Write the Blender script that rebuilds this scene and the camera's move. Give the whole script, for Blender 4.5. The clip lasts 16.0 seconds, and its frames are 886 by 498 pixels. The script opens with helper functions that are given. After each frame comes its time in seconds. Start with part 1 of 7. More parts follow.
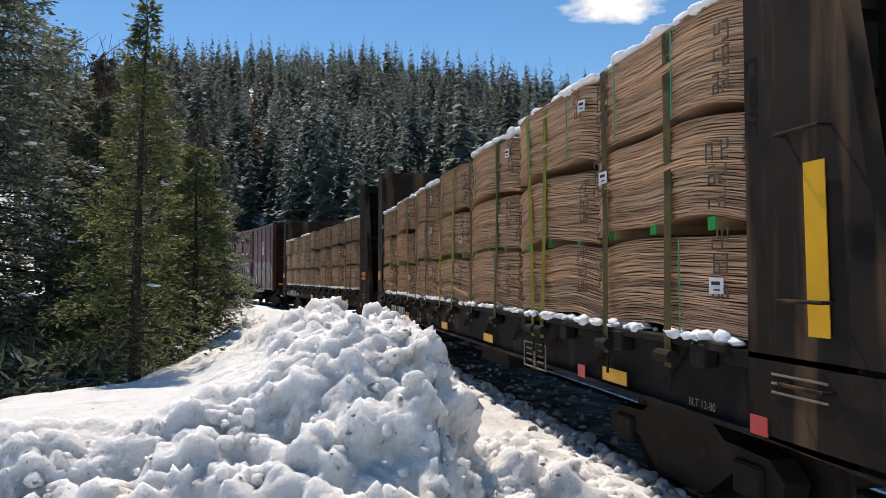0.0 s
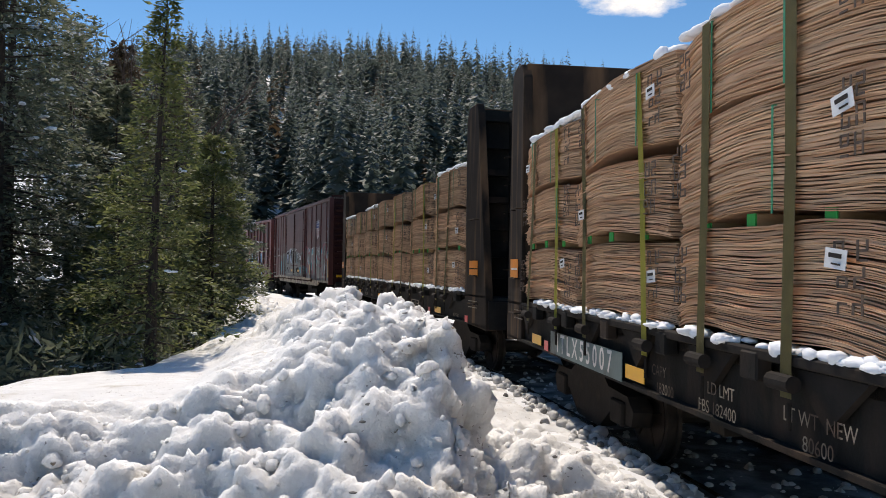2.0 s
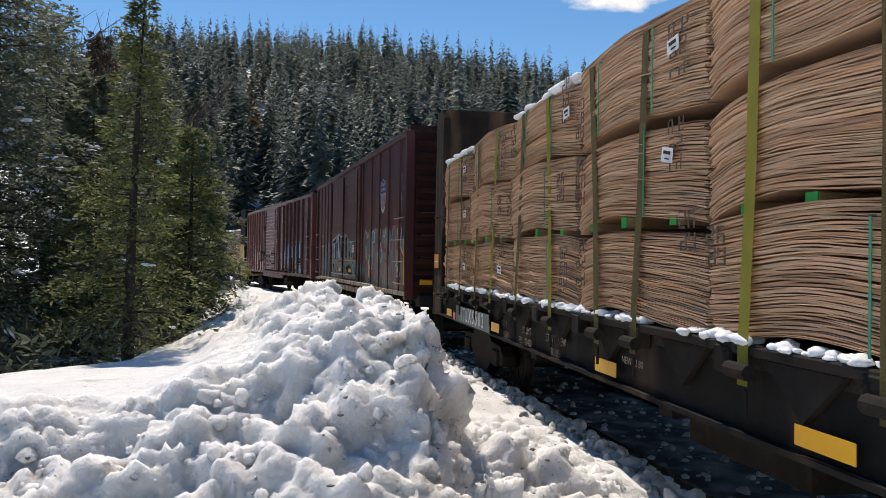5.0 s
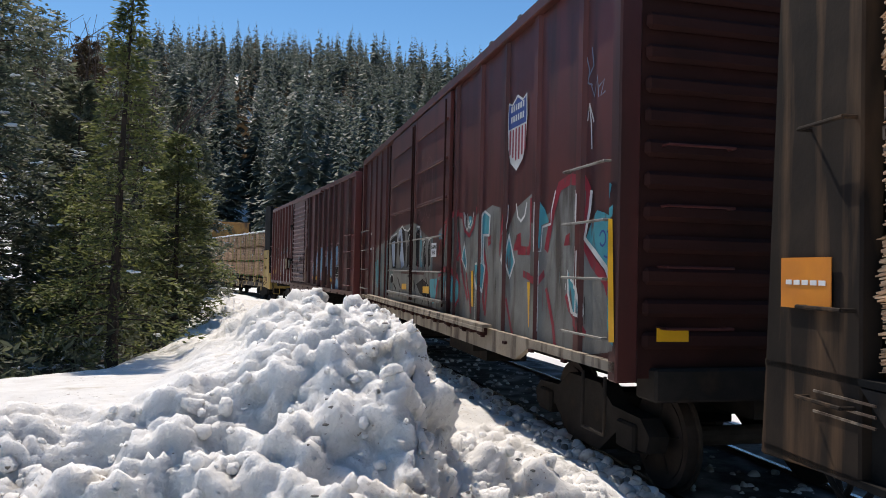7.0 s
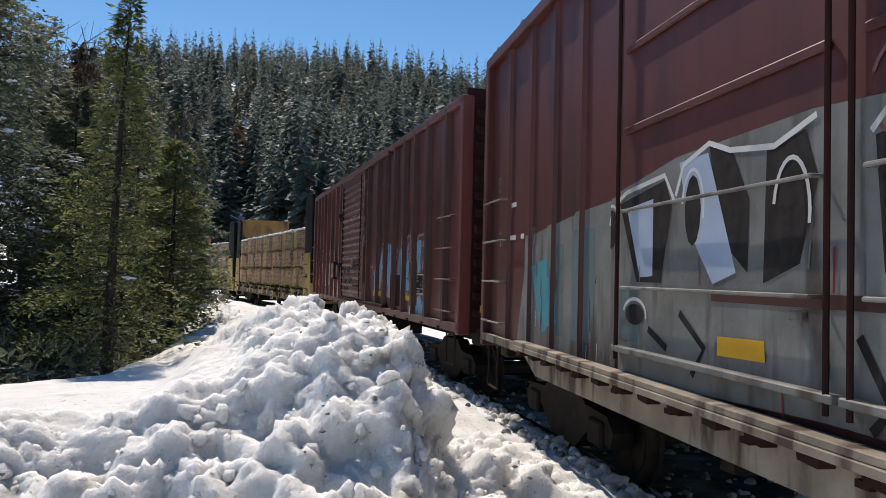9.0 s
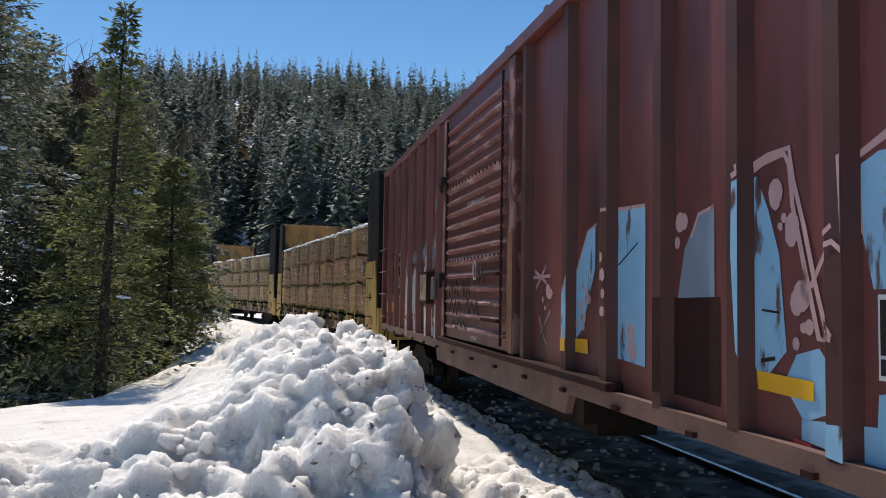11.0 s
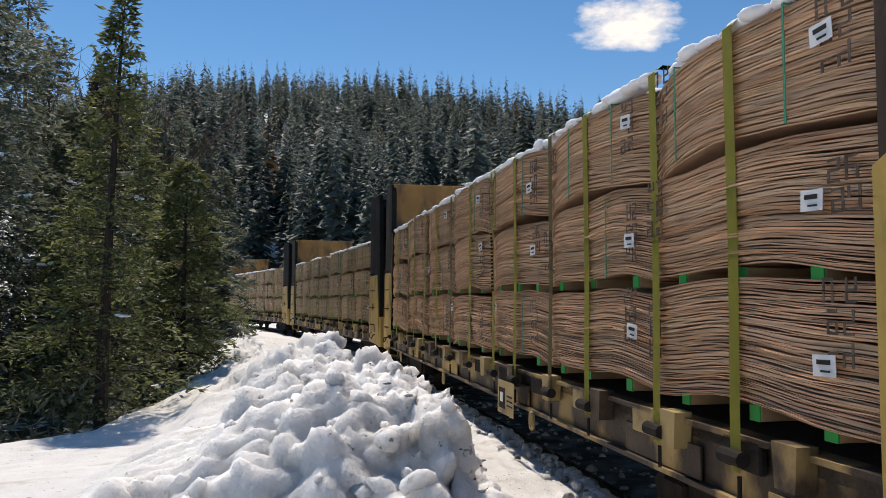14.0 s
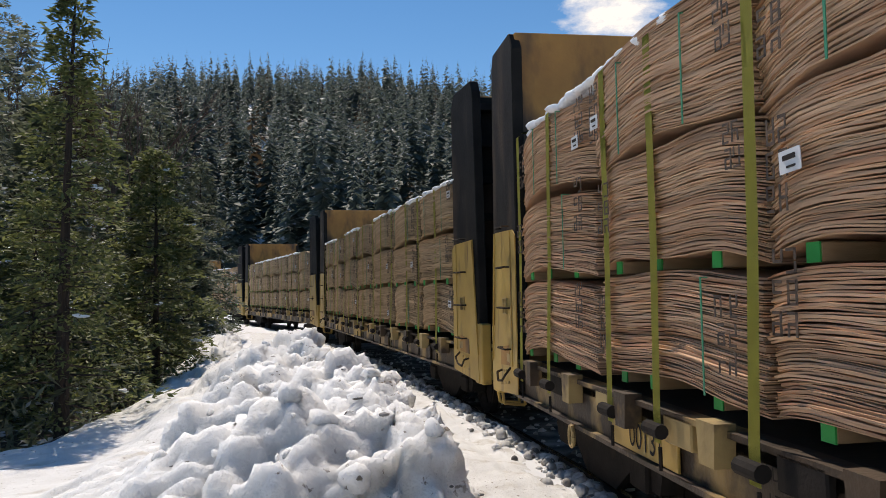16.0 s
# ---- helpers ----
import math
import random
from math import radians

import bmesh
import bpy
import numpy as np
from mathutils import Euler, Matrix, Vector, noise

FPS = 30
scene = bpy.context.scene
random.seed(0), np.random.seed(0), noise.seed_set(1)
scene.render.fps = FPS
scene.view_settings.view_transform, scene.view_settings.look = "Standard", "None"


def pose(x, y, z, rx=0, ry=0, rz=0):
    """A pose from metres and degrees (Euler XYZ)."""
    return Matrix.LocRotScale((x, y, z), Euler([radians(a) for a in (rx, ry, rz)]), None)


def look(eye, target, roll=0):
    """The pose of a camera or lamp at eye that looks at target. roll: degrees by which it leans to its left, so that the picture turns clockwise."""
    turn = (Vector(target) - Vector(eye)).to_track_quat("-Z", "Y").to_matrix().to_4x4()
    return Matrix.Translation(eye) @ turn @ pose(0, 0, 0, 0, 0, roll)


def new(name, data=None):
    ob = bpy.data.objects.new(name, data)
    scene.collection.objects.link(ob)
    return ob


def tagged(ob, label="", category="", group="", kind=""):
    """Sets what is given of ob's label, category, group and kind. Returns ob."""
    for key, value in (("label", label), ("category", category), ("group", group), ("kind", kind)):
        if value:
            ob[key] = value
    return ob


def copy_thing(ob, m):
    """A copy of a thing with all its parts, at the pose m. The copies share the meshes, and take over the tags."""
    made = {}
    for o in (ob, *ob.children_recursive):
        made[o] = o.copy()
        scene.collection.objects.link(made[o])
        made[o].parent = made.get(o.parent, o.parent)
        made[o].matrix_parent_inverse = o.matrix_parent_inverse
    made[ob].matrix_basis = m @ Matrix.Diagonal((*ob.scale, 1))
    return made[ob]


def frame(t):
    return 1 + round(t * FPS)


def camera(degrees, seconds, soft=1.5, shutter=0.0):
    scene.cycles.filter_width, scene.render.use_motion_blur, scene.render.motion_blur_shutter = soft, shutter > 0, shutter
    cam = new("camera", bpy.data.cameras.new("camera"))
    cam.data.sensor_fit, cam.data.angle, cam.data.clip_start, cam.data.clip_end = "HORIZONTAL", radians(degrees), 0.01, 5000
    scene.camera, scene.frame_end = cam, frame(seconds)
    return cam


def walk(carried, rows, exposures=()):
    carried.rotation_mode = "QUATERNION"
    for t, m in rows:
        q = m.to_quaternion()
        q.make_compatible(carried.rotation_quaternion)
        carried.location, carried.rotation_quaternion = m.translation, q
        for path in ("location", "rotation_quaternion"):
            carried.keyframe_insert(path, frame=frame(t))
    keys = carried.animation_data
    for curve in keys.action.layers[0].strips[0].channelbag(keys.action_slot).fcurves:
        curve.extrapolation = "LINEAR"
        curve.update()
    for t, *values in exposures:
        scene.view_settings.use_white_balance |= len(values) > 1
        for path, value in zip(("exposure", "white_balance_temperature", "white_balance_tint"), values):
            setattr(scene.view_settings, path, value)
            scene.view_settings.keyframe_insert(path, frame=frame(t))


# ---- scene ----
cam = camera(59.98, 16.0, soft=0.9)


def eye(x, y, z, yaw, pitch, roll):
    return pose(x, y, z, 90 + pitch, 0, yaw) @ pose(0, 0, 0, 0, 0, roll)


# seconds, place, yaw, pitch, lean
walk(cam, [(t, eye(*r)) for t, *r in (
    (0, 0.000, 0.000, 1.796, -12.36, 1.93, -0.17),
    (0.5, -0.007, 0.010, 1.793, -11.65, 0.99, 0.18),
    (1, -0.013, 0.003, 1.795, -10.99, 0.81, 0.58),
    (1.5, -0.012, -0.004, 1.793, -11.33, 1.18, 0.72),
    (2, -0.012, -0.001, 1.794, -11.32, 1.28, 0.86),
    (2.5, -0.009, -0.002, 1.793, -12.23, 1.20, 0.97),
    (3, -0.004, -0.005, 1.792, -12.34, 1.01, 0.87),
    (3.5, -0.005, -0.003, 1.791, -11.99, 0.81, 0.86),
    (4, -0.000, -0.009, 1.792, -12.22, 0.77, 0.77),
    (6.5, 0.002, -0.015, 1.795, -13.41, 1.26, 1.34),
    (7, 0.003, -0.014, 1.799, -13.65, 1.49, 1.32),
    (7.5, -0.008, -0.017, 1.798, -13.65, 1.78, 1.52),
    (8, -0.011, -0.019, 1.800, -13.52, 1.77, 1.63),
    (8.5, -0.008, -0.017, 1.798, -13.91, 1.84, 1.47),
    (11, 0.076, 0.242, 1.798, -13.61, 3.25, 0.98),
    (11.5, 0.115, 0.412, 1.834, -11.52, 4.02, 1.42),
    (12, 0.123, 0.568, 1.814, -11.98, 5.38, 1.33),
    (12.5, 0.110, 0.766, 1.854, -13.94, 5.36, -1.03),
    (13, 0.185, 0.945, 1.848, -11.59, 4.93, -0.87),
    (13.5, 0.245, 1.137, 1.853, -10.23, 3.44, 1.09),
    (14, 0.259, 1.340, 1.852, -11.38, 3.83, 0.21),
    (14.5, 0.286, 1.480, 1.852, -10.78, 3.37, -0.75),
    (15, 0.366, 1.644, 1.860, -10.46, 4.06, -0.15),
    (15.5, 0.405, 1.772, 1.858, -9.72, 2.47, 0.09),
    (16, 0.408, 1.960, 1.858, -12.22, 3.08, -1.10))], exposures=((0, 0.28, 7500, 13), (8.5, 0.28, 7500, 13), (11.5, 0.25, 7500, 13), (13.5, 0.16, 7500, 13), (16, 0.16, 7500, 13)))

# ---- light: a high sun ahead, a little to the left, in a clear sky ----
SUN_AZ, SUN_EL = 9.5, 54.0   # degrees left of +y, and up
world = bpy.data.worlds.new("sky")
scene.world = world
world.use_nodes = True
wn, wl = world.node_tree.nodes, world.node_tree.links
sky = wn.new("ShaderNodeTexSky")
sky.sky_type, sky.sun_disc = "NISHITA", False
sky.sun_elevation, sky.sun_rotation = radians(SUN_EL), radians(-SUN_AZ)
sky.altitude, sky.air_density, sky.dust_density, sky.ozone_density = 1500, 1.0, 0.0, 1.3
wn["Background"].inputs["Strength"].default_value = 0.115
hue = wn.new("ShaderNodeHueSaturation")
hue.inputs["Saturation"].default_value = 1.3
wl.new(sky.outputs["Color"], hue.inputs["Color"])
wl.new(hue.outputs[0], wn["Background"].inputs["Color"])
sun = new("sun", bpy.data.lights.new("sun", "SUN"))
sun.data.energy, sun.data.angle, sun.data.color = 3.45, radians(0.55), (1.0, 0.975, 0.94)
a, e = radians(SUN_AZ), radians(SUN_EL)
sun.matrix_world = look((0, 0, 0), (math.sin(a) * math.cos(e), -math.cos(a) * math.cos(e), -math.sin(e)))


# ---- materials ----
def mat(name, c1, c2, scale=4.0, rough=0.7, metal=0.0, bump=0.15, bscale=30.0, stretch=(1, 1, 1),
        stain=None, sscale=1.2, slo=0.55, shi=0.7, sstretch=(1, 1, 1), island=0.0, random_ob=0.0, spec=0.4):
    m = bpy.data.materials.new(name)
    m.use_nodes = True
    n, l = m.node_tree.nodes, m.node_tree.links
    b = n["Principled BSDF"]
    b.inputs["Roughness"].default_value, b.inputs["Metallic"].default_value = rough, metal
    b.inputs["Specular IOR Level"].default_value = spec
    tc = n.new("ShaderNodeTexCoord")

    def mapped(s):
        mp = n.new("ShaderNodeMapping")
        mp.inputs["Scale"].default_value = s
        l.new(tc.outputs["Object"], mp.inputs["Vector"])
        return mp.outputs[0]

    def noisy(vec, sc, det=5.0):
        t = n.new("ShaderNodeTexNoise")
        t.inputs["Scale"].default_value, t.inputs["Detail"].default_value = sc, det
        l.new(vec, t.inputs["Vector"])
        return t.outputs["Fac"]

    def ramp(fac, lo, hi):
        r = n.new("ShaderNodeMapRange")
        r.inputs["From Min"].default_value, r.inputs["From Max"].default_value = lo, hi
        l.new(fac, r.inputs["Value"])
        return r.outputs[0]

    def mix(fac, ca, cb):
        x = n.new("ShaderNodeMix")
        x.data_type = "RGBA"
        if isinstance(fac, float):
            x.inputs[0].default_value = fac
        else:
            l.new(fac, x.inputs[0])
        for i, c in ((6, ca), (7, cb)):
            if isinstance(c, tuple):
                x.inputs[i].default_value = (*c, 1)
            else:
                l.new(c, x.inputs[i])
        return x.outputs[2]

    vec = mapped(stretch)
    fac = ramp(noisy(vec, scale), 0.3, 0.7)
    for amount, kind, out in ((island, "ShaderNodeNewGeometry", "Random Per Island"), (random_ob, "ShaderNodeObjectInfo", "Random")):
        if amount:
            g = n.new(kind)
            x = n.new("ShaderNodeMix")
            x.inputs[0].default_value = amount
            l.new(fac, x.inputs[2])
            l.new(g.outputs[out], x.inputs[3])
            fac = x.outputs[0]
    col = mix(fac, c1, c2)
    if stain:
        col = mix(ramp(noisy(mapped(sstretch), sscale, 6.0), slo, shi), col, stain)
    l.new(col, b.inputs["Base Color"])
    if bump:
        bp = n.new("ShaderNodeBump")
        bp.inputs["Strength"].default_value, bp.inputs["Distance"].default_value = bump, 0.02
        l.new(noisy(vec, bscale, 4.0), bp.inputs["Height"])
        l.new(bp.outputs[0], b.inputs["Normal"])
    return m


def leafy(name, c1, c2, snow=0.0, sscale=3.0):
    """Needles: two greens by island, thin enough to let light through, dusted with snow."""
    m = mat(name, c1, c2, 1.5, 0.65, bump=0, island=0.6, stain=(0.48, 0.52, 0.58) if snow else None,
            sscale=sscale, slo=0.72 - snow, shi=0.80 - snow)
    n, l = m.node_tree.nodes, m.node_tree.links
    b, out = n["Principled BSDF"], n["Material Output"]
    tr, ad = n.new("ShaderNodeBsdfTranslucent"), n.new("ShaderNodeMixShader")
    l.new(b.inputs["Base Color"].links[0].from_socket, tr.inputs["Color"])
    ad.inputs[0].default_value = 0.45
    l.new(b.outputs[0], ad.inputs[1])
    l.new(tr.outputs[0], ad.inputs[2])
    l.new(ad.outputs[0], out.inputs["Surface"])
    return m


M_SNOW = mat("snow", (0.75, 0.74, 0.72), (0.64, 0.625, 0.60), 5.0, 0.75, bump=0.75, bscale=42, stain=(0.44, 0.39, 0.32), sscale=3.2, slo=0.58, shi=0.78, spec=0.3)
for _m in (M_SNOW,):
    _b = _m.node_tree.nodes["Principled BSDF"]
    _b.inputs["Subsurface Weight"].default_value, _b.inputs["Subsurface Scale"].default_value = 0.95, 0.14
    _b.inputs["Subsurface Radius"].default_value = (1.0, 1.0, 1.0)
    # dark grit and needles caught in the snow, in drifts
    _n, _l = _m.node_tree.nodes, _m.node_tree.links
    _tc = _n.new("ShaderNodeTexCoord")
    _facs = []
    for _scale, _detail, _lo, _hi in ((26.0, 3.0, 0.655, 0.70), (1.6, 3.0, 0.42, 0.58)):
        _t, _r = _n.new("ShaderNodeTexNoise"), _n.new("ShaderNodeMapRange")
        _t.inputs["Scale"].default_value, _t.inputs["Detail"].default_value = _scale, _detail
        _r.inputs["From Min"].default_value, _r.inputs["From Max"].default_value = _lo, _hi
        _l.new(_tc.outputs["Object"], _t.inputs["Vector"])
        _l.new(_t.outputs["Fac"], _r.inputs["Value"])
        _facs.append(_r.outputs[0])
    _x, _y = _n.new("ShaderNodeMath"), _n.new("ShaderNodeMix")
    _x.operation, _y.data_type = "MULTIPLY", "RGBA"
    _l.new(_facs[0], _x.inputs[0])
    _l.new(_facs[1], _x.inputs[1])
    _l.new(_x.outputs[0], _y.inputs[0])
    _l.new(_b.inputs["Base Color"].links[0].from_socket, _y.inputs[6])
    _y.inputs[7].default_value = (0.20, 0.165, 0.13, 1)
    _l.new(_y.outputs[2], _b.inputs["Base Color"])
M_RUBBLE = mat("dirty_snow", (0.66, 0.65, 0.63), (0.42, 0.40, 0.37), 3.0, 0.8, bump=0.5, bscale=34, island=0.6, stain=(0.17, 0.14, 0.11), sscale=3.5, slo=0.56, shi=0.68, spec=0.3)
M_FRESH = mat("fresh_snow", (0.90, 0.91, 0.93), (0.84, 0.86, 0.89), 5.0, 0.75, bump=0.25, bscale=40, spec=0.3)
M_GROUND = mat("snow_ground", (0.84, 0.845, 0.85), (0.74, 0.74, 0.75), 0.9, 0.8, bump=0.4, bscale=9, stain=(0.13, 0.11, 0.09), sscale=0.7, slo=0.68, shi=0.8)
M_BALLAST = mat("ballast", (0.10, 0.09, 0.08), (0.045, 0.04, 0.036), 9.0, 0.9, bump=0.9, bscale=18, stain=(0.36, 0.36, 0.36), sscale=2.4, slo=0.46, shi=0.74)
M_STONE = mat("stone", (0.30, 0.28, 0.255), (0.12, 0.11, 0.10), 6.0, 0.9, bump=0.4, island=0.8)
M_RAIL = mat("rail_steel", (0.10, 0.07, 0.055), (0.05, 0.04, 0.035), 8.0, 0.6, 0.5)
M_RAILTOP = mat("polished_steel", (0.5, 0.5, 0.5), (0.4, 0.4, 0.4), 8.0, 0.25, 1.0, bump=0.05)
M_TIE = mat("tie_wood", (0.07, 0.055, 0.045), (0.035, 0.03, 0.025), 5.0, 0.9, stretch=(1, 8, 8), bump=0.4)
M_VENEER = mat("veneer", (0.78, 0.52, 0.335), (0.36, 0.20, 0.115), 3.0, 0.75, bump=0.12, bscale=14, stretch=(2, 0.5, 9), island=0.75, stain=(0.33, 0.19, 0.11), sscale=1.3, slo=0.56, shi=0.76, sstretch=(1, 1, 3))
M_VENEER2 = mat("pale_veneer", (0.68, 0.49, 0.31), (0.38, 0.25, 0.135), 3.0, 0.75, bump=0.12, bscale=14, stretch=(2, 0.5, 9), island=0.75, stain=(0.30, 0.20, 0.12), sscale=1.3, slo=0.56, shi=0.76, sstretch=(1, 1, 3))
M_BLACK = mat("black_paint", (0.020, 0.019, 0.018), (0.010, 0.0095, 0.009), 3.0, 0.75, 0.0, bump=0.2, spec=0.12, stain=(0.075, 0.05, 0.036), sscale=2.0, slo=0.52, shi=0.75, sstretch=(1, 1, 0.25))
M_RUST = mat("rusty_black", (0.030, 0.022, 0.017), (0.014, 0.011, 0.0095), 2.5, 0.8, 0.0, bump=0.06, spec=0.12, stain=(0.15, 0.088, 0.05), sscale=2.2, slo=0.50, shi=0.74, sstretch=(1, 2.2, 0.22))
M_YELLOW = mat("weathered_yellow", (0.52, 0.34, 0.085), (0.42, 0.27, 0.07), 2.5, 0.55, 0.0, bump=0.12, stain=(0.16, 0.09, 0.035), sscale=3.2, slo=0.57, shi=0.72, sstretch=(1, 1.5, 0.4))
M_ORANGE = mat("faded_orange", (0.42, 0.22, 0.06), (0.30, 0.15, 0.045), 2.5, 0.65, 0.05, bump=0.2, stain=(0.07, 0.045, 0.03), sscale=2.0, slo=0.48, shi=0.66, sstretch=(1, 1, 0.4))
M_PALE = mat("pale_yellow", (0.44, 0.32, 0.14), (0.30, 0.21, 0.09), 3.0, 0.65, 0.05, stain=(0.10, 0.065, 0.04), sscale=3.0, slo=0.52, shi=0.66)
M_GRIME = mat("grimy_steel", (0.085, 0.055, 0.034), (0.032, 0.024, 0.018), 3.0, 0.6, 0.1, bump=0.3, stain=(0.40, 0.27, 0.11), sscale=1.5, slo=0.50, shi=0.60, sstretch=(1, 1, 0.7))
M_UNDER = mat("underframe", (0.034, 0.029, 0.026), (0.016, 0.0145, 0.0135), 4.0, 0.85, 0.0, bump=0.2, spec=0.1, stain=(0.04, 0.03, 0.023), sscale=4)
M_WHEEL = mat("wheel_steel", (0.060, 0.045, 0.037), (0.030, 0.024, 0.020), 5.0, 0.75, 0.1, spec=0.15)
M_REDC = mat("oxide_red", (0.115, 0.028, 0.024), (0.085, 0.021, 0.018), 1.2, 0.5, 0.05, bump=0.08, bscale=5, stain=(0.042, 0.015, 0.013), sscale=1.7, slo=0.48, shi=0.72, sstretch=(1, 2.2, 0.3))
M_REDD = mat("brown_red", (0.185, 0.052, 0.045), (0.14, 0.040, 0.035), 1.2, 0.42, 0.05, bump=0.08, bscale=5, stain=(0.070, 0.026, 0.022), sscale=1.7, slo=0.50, shi=0.74, sstretch=(1, 2.2, 0.3))
# dirt and the shade on the posts, both put into one darker red
M_POST = mat("shade_and_grime_red", (0.085, 0.026, 0.022), (0.05, 0.018, 0.016), 2.0, 0.55, 0.05, bump=0.15, bscale=8)
M_BROWNP = mat("brown_primer", (0.22, 0.095, 0.045), (0.16, 0.07, 0.035), 3.0, 0.6, bump=0.1)
# worn door ribs, with sun highlights put into the paler red and streaks
M_RIB = mat("highlit_worn_red", (0.30, 0.125, 0.11), (0.17, 0.05, 0.043), 2.0, 0.33, bump=0.06, bscale=8, stain=(0.48, 0.34, 0.31), sscale=3.0, slo=0.56, shi=0.64, sstretch=(1, 1, 6), spec=0.6)
M_WORN = mat("peeling_pink", (0.30, 0.17, 0.155), (0.22, 0.115, 0.10), 3.0, 0.55, bump=0.2, stain=(0.10, 0.035, 0.03), sscale=5.0, slo=0.47, shi=0.52, sstretch=(1, 1.6, 0.6))
# holds the shade of the boxcar end walls; small fittings share it
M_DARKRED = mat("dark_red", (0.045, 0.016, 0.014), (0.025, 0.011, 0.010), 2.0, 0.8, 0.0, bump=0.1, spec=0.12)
M_CREAM = mat("dirty_cream", (0.36, 0.30, 0.23), (0.19, 0.155, 0.115), 3.0, 0.7, bump=0.25, stain=(0.065, 0.042, 0.03), sscale=3.0, slo=0.50, shi=0.62, sstretch=(1, 1.5, 0.35))
M_TANSILL = mat("tan_sill", (0.185, 0.10, 0.08), (0.12, 0.065, 0.052), 3.0, 0.65, bump=0.15, stain=(0.10, 0.055, 0.045), sscale=2.5, slo=0.5, shi=0.7)
M_GREY = mat("silver_grey_paint", (0.215, 0.212, 0.195), (0.125, 0.122, 0.112), 3.0, 0.55, bump=0.12, stain=(0.075, 0.058, 0.048), sscale=3.0, slo=0.52, shi=0.66, sstretch=(1, 1.6, 0.35))
M_TEAL = mat("teal_paint", (0.05, 0.30, 0.36), (0.035, 0.23, 0.28), 4.0, 0.5, bump=0.05, stain=(0.10, 0.055, 0.05), sscale=6.0, slo=0.58, shi=0.66, sstretch=(1, 1.4, 0.4))
M_SKYBLUE = mat("sky_blue_paint", (0.25, 0.48, 0.66), (0.20, 0.41, 0.58), 4.0, 0.5, bump=0.05, stain=(0.10, 0.06, 0.055), sscale=7.0, slo=0.60, shi=0.66, sstretch=(1, 1.4, 0.4))
M_PINK = mat("pink_paint", (0.55, 0.34, 0.33), (0.46, 0.27, 0.26), 4.0, 0.5, bump=0.05, stain=(0.10, 0.055, 0.05), sscale=6.0, slo=0.58, shi=0.66, sstretch=(1, 1.4, 0.4))
M_CRIMSON = mat("crimson_paint", (0.30, 0.02, 0.035), (0.22, 0.016, 0.028), 4.0, 0.5, bump=0.05, stain=(0.10, 0.055, 0.05), sscale=6.0, slo=0.58, shi=0.66, sstretch=(1, 1.4, 0.4))
M_WHITE = mat("white_paint", (0.66, 0.65, 0.63), (0.52, 0.51, 0.49), 4.0, 0.55, bump=0.05, stain=(0.35, 0.31, 0.28), sscale=3, slo=0.55, shi=0.75)
M_GREENP = mat("green_spray", (0.05, 0.22, 0.10), (0.06, 0.17, 0.10), 4.0, 0.5, bump=0.05)
M_GREENEND = mat("green_block_end", (0.02, 0.36, 0.07), (0.016, 0.28, 0.055), 6.0, 0.6, bump=0.1)
M_BLOCK = mat("block_wood", (0.40, 0.27, 0.15), (0.30, 0.19, 0.10), 5.0, 0.8, stretch=(1, 6, 6))
M_STRAP = mat("webbing", (0.42, 0.40, 0.06), (0.33, 0.31, 0.05), 9.0, 0.7, bump=0.3, bscale=120, random_ob=0.3)
M_STRAPD = mat("dirty_webbing", (0.20, 0.17, 0.065), (0.14, 0.12, 0.05), 9.0, 0.75, bump=0.3, bscale=120, random_ob=0.4)
M_BAND = mat("green_band", (0.05, 0.30, 0.16), (0.04, 0.24, 0.13), 9.0, 0.4, bump=0)
M_PAPER = mat("paper", (0.78, 0.78, 0.78), (0.70, 0.70, 0.70), 9.0, 0.6, bump=0.1)
M_INK = mat("ink", (0.02, 0.018, 0.017), (0.04, 0.033, 0.03), 12.0, 0.8, bump=0, spec=0.1)
M_STENCIL = mat("stencil_ink", (0.035, 0.026, 0.022), (0.13, 0.085, 0.06), 25.0, 0.8, bump=0)
M_REFL = mat("yellow_reflector", (0.80, 0.42, 0.02), (0.72, 0.36, 0.02), 6.0, 0.4, bump=0.03)
M_REFLO = mat("orange_reflector", (0.72, 0.25, 0.03), (0.60, 0.20, 0.03), 6.0, 0.45, bump=0.03)
M_REFLR = mat("red_reflector", (0.62, 0.06, 0.06), (0.5, 0.05, 0.05), 6.0, 0.4, bump=0.03)
M_BLUE = mat("navy_paint", (0.03, 0.07, 0.26), (0.025, 0.055, 0.21), 6.0, 0.5, bump=0)
M_SLATE = mat("slate_panel", (0.12, 0.17, 0.17), (0.09, 0.13, 0.13), 3.0, 0.6, bump=0.1, stain=(0.05, 0.045, 0.04), sscale=3)
M_PLY = mat("plywood", (0.42, 0.31, 0.20), (0.30, 0.20, 0.125), 3.0, 0.8, stretch=(1, 4, 1), bump=0.2, stain=(0.16, 0.10, 0.065), sscale=5, slo=0.5, shi=0.68)
M_FLOOR = mat("forest_floor", (0.075, 0.052, 0.034), (0.035, 0.027, 0.02), 4.0, 0.95, bump=0.8, bscale=14, stain=(0.78, 0.79, 0.80), sscale=1.7, slo=0.56, shi=0.60)
M_BARK = mat("bark", (0.060, 0.043, 0.034), (0.032, 0.024, 0.02), 8.0, 0.95, stretch=(3, 3, 0.6), bump=0.8)
M_TWIG = mat("bare_twig", (0.12, 0.085, 0.07), (0.07, 0.05, 0.042), 8.0, 0.9, bump=0.3)
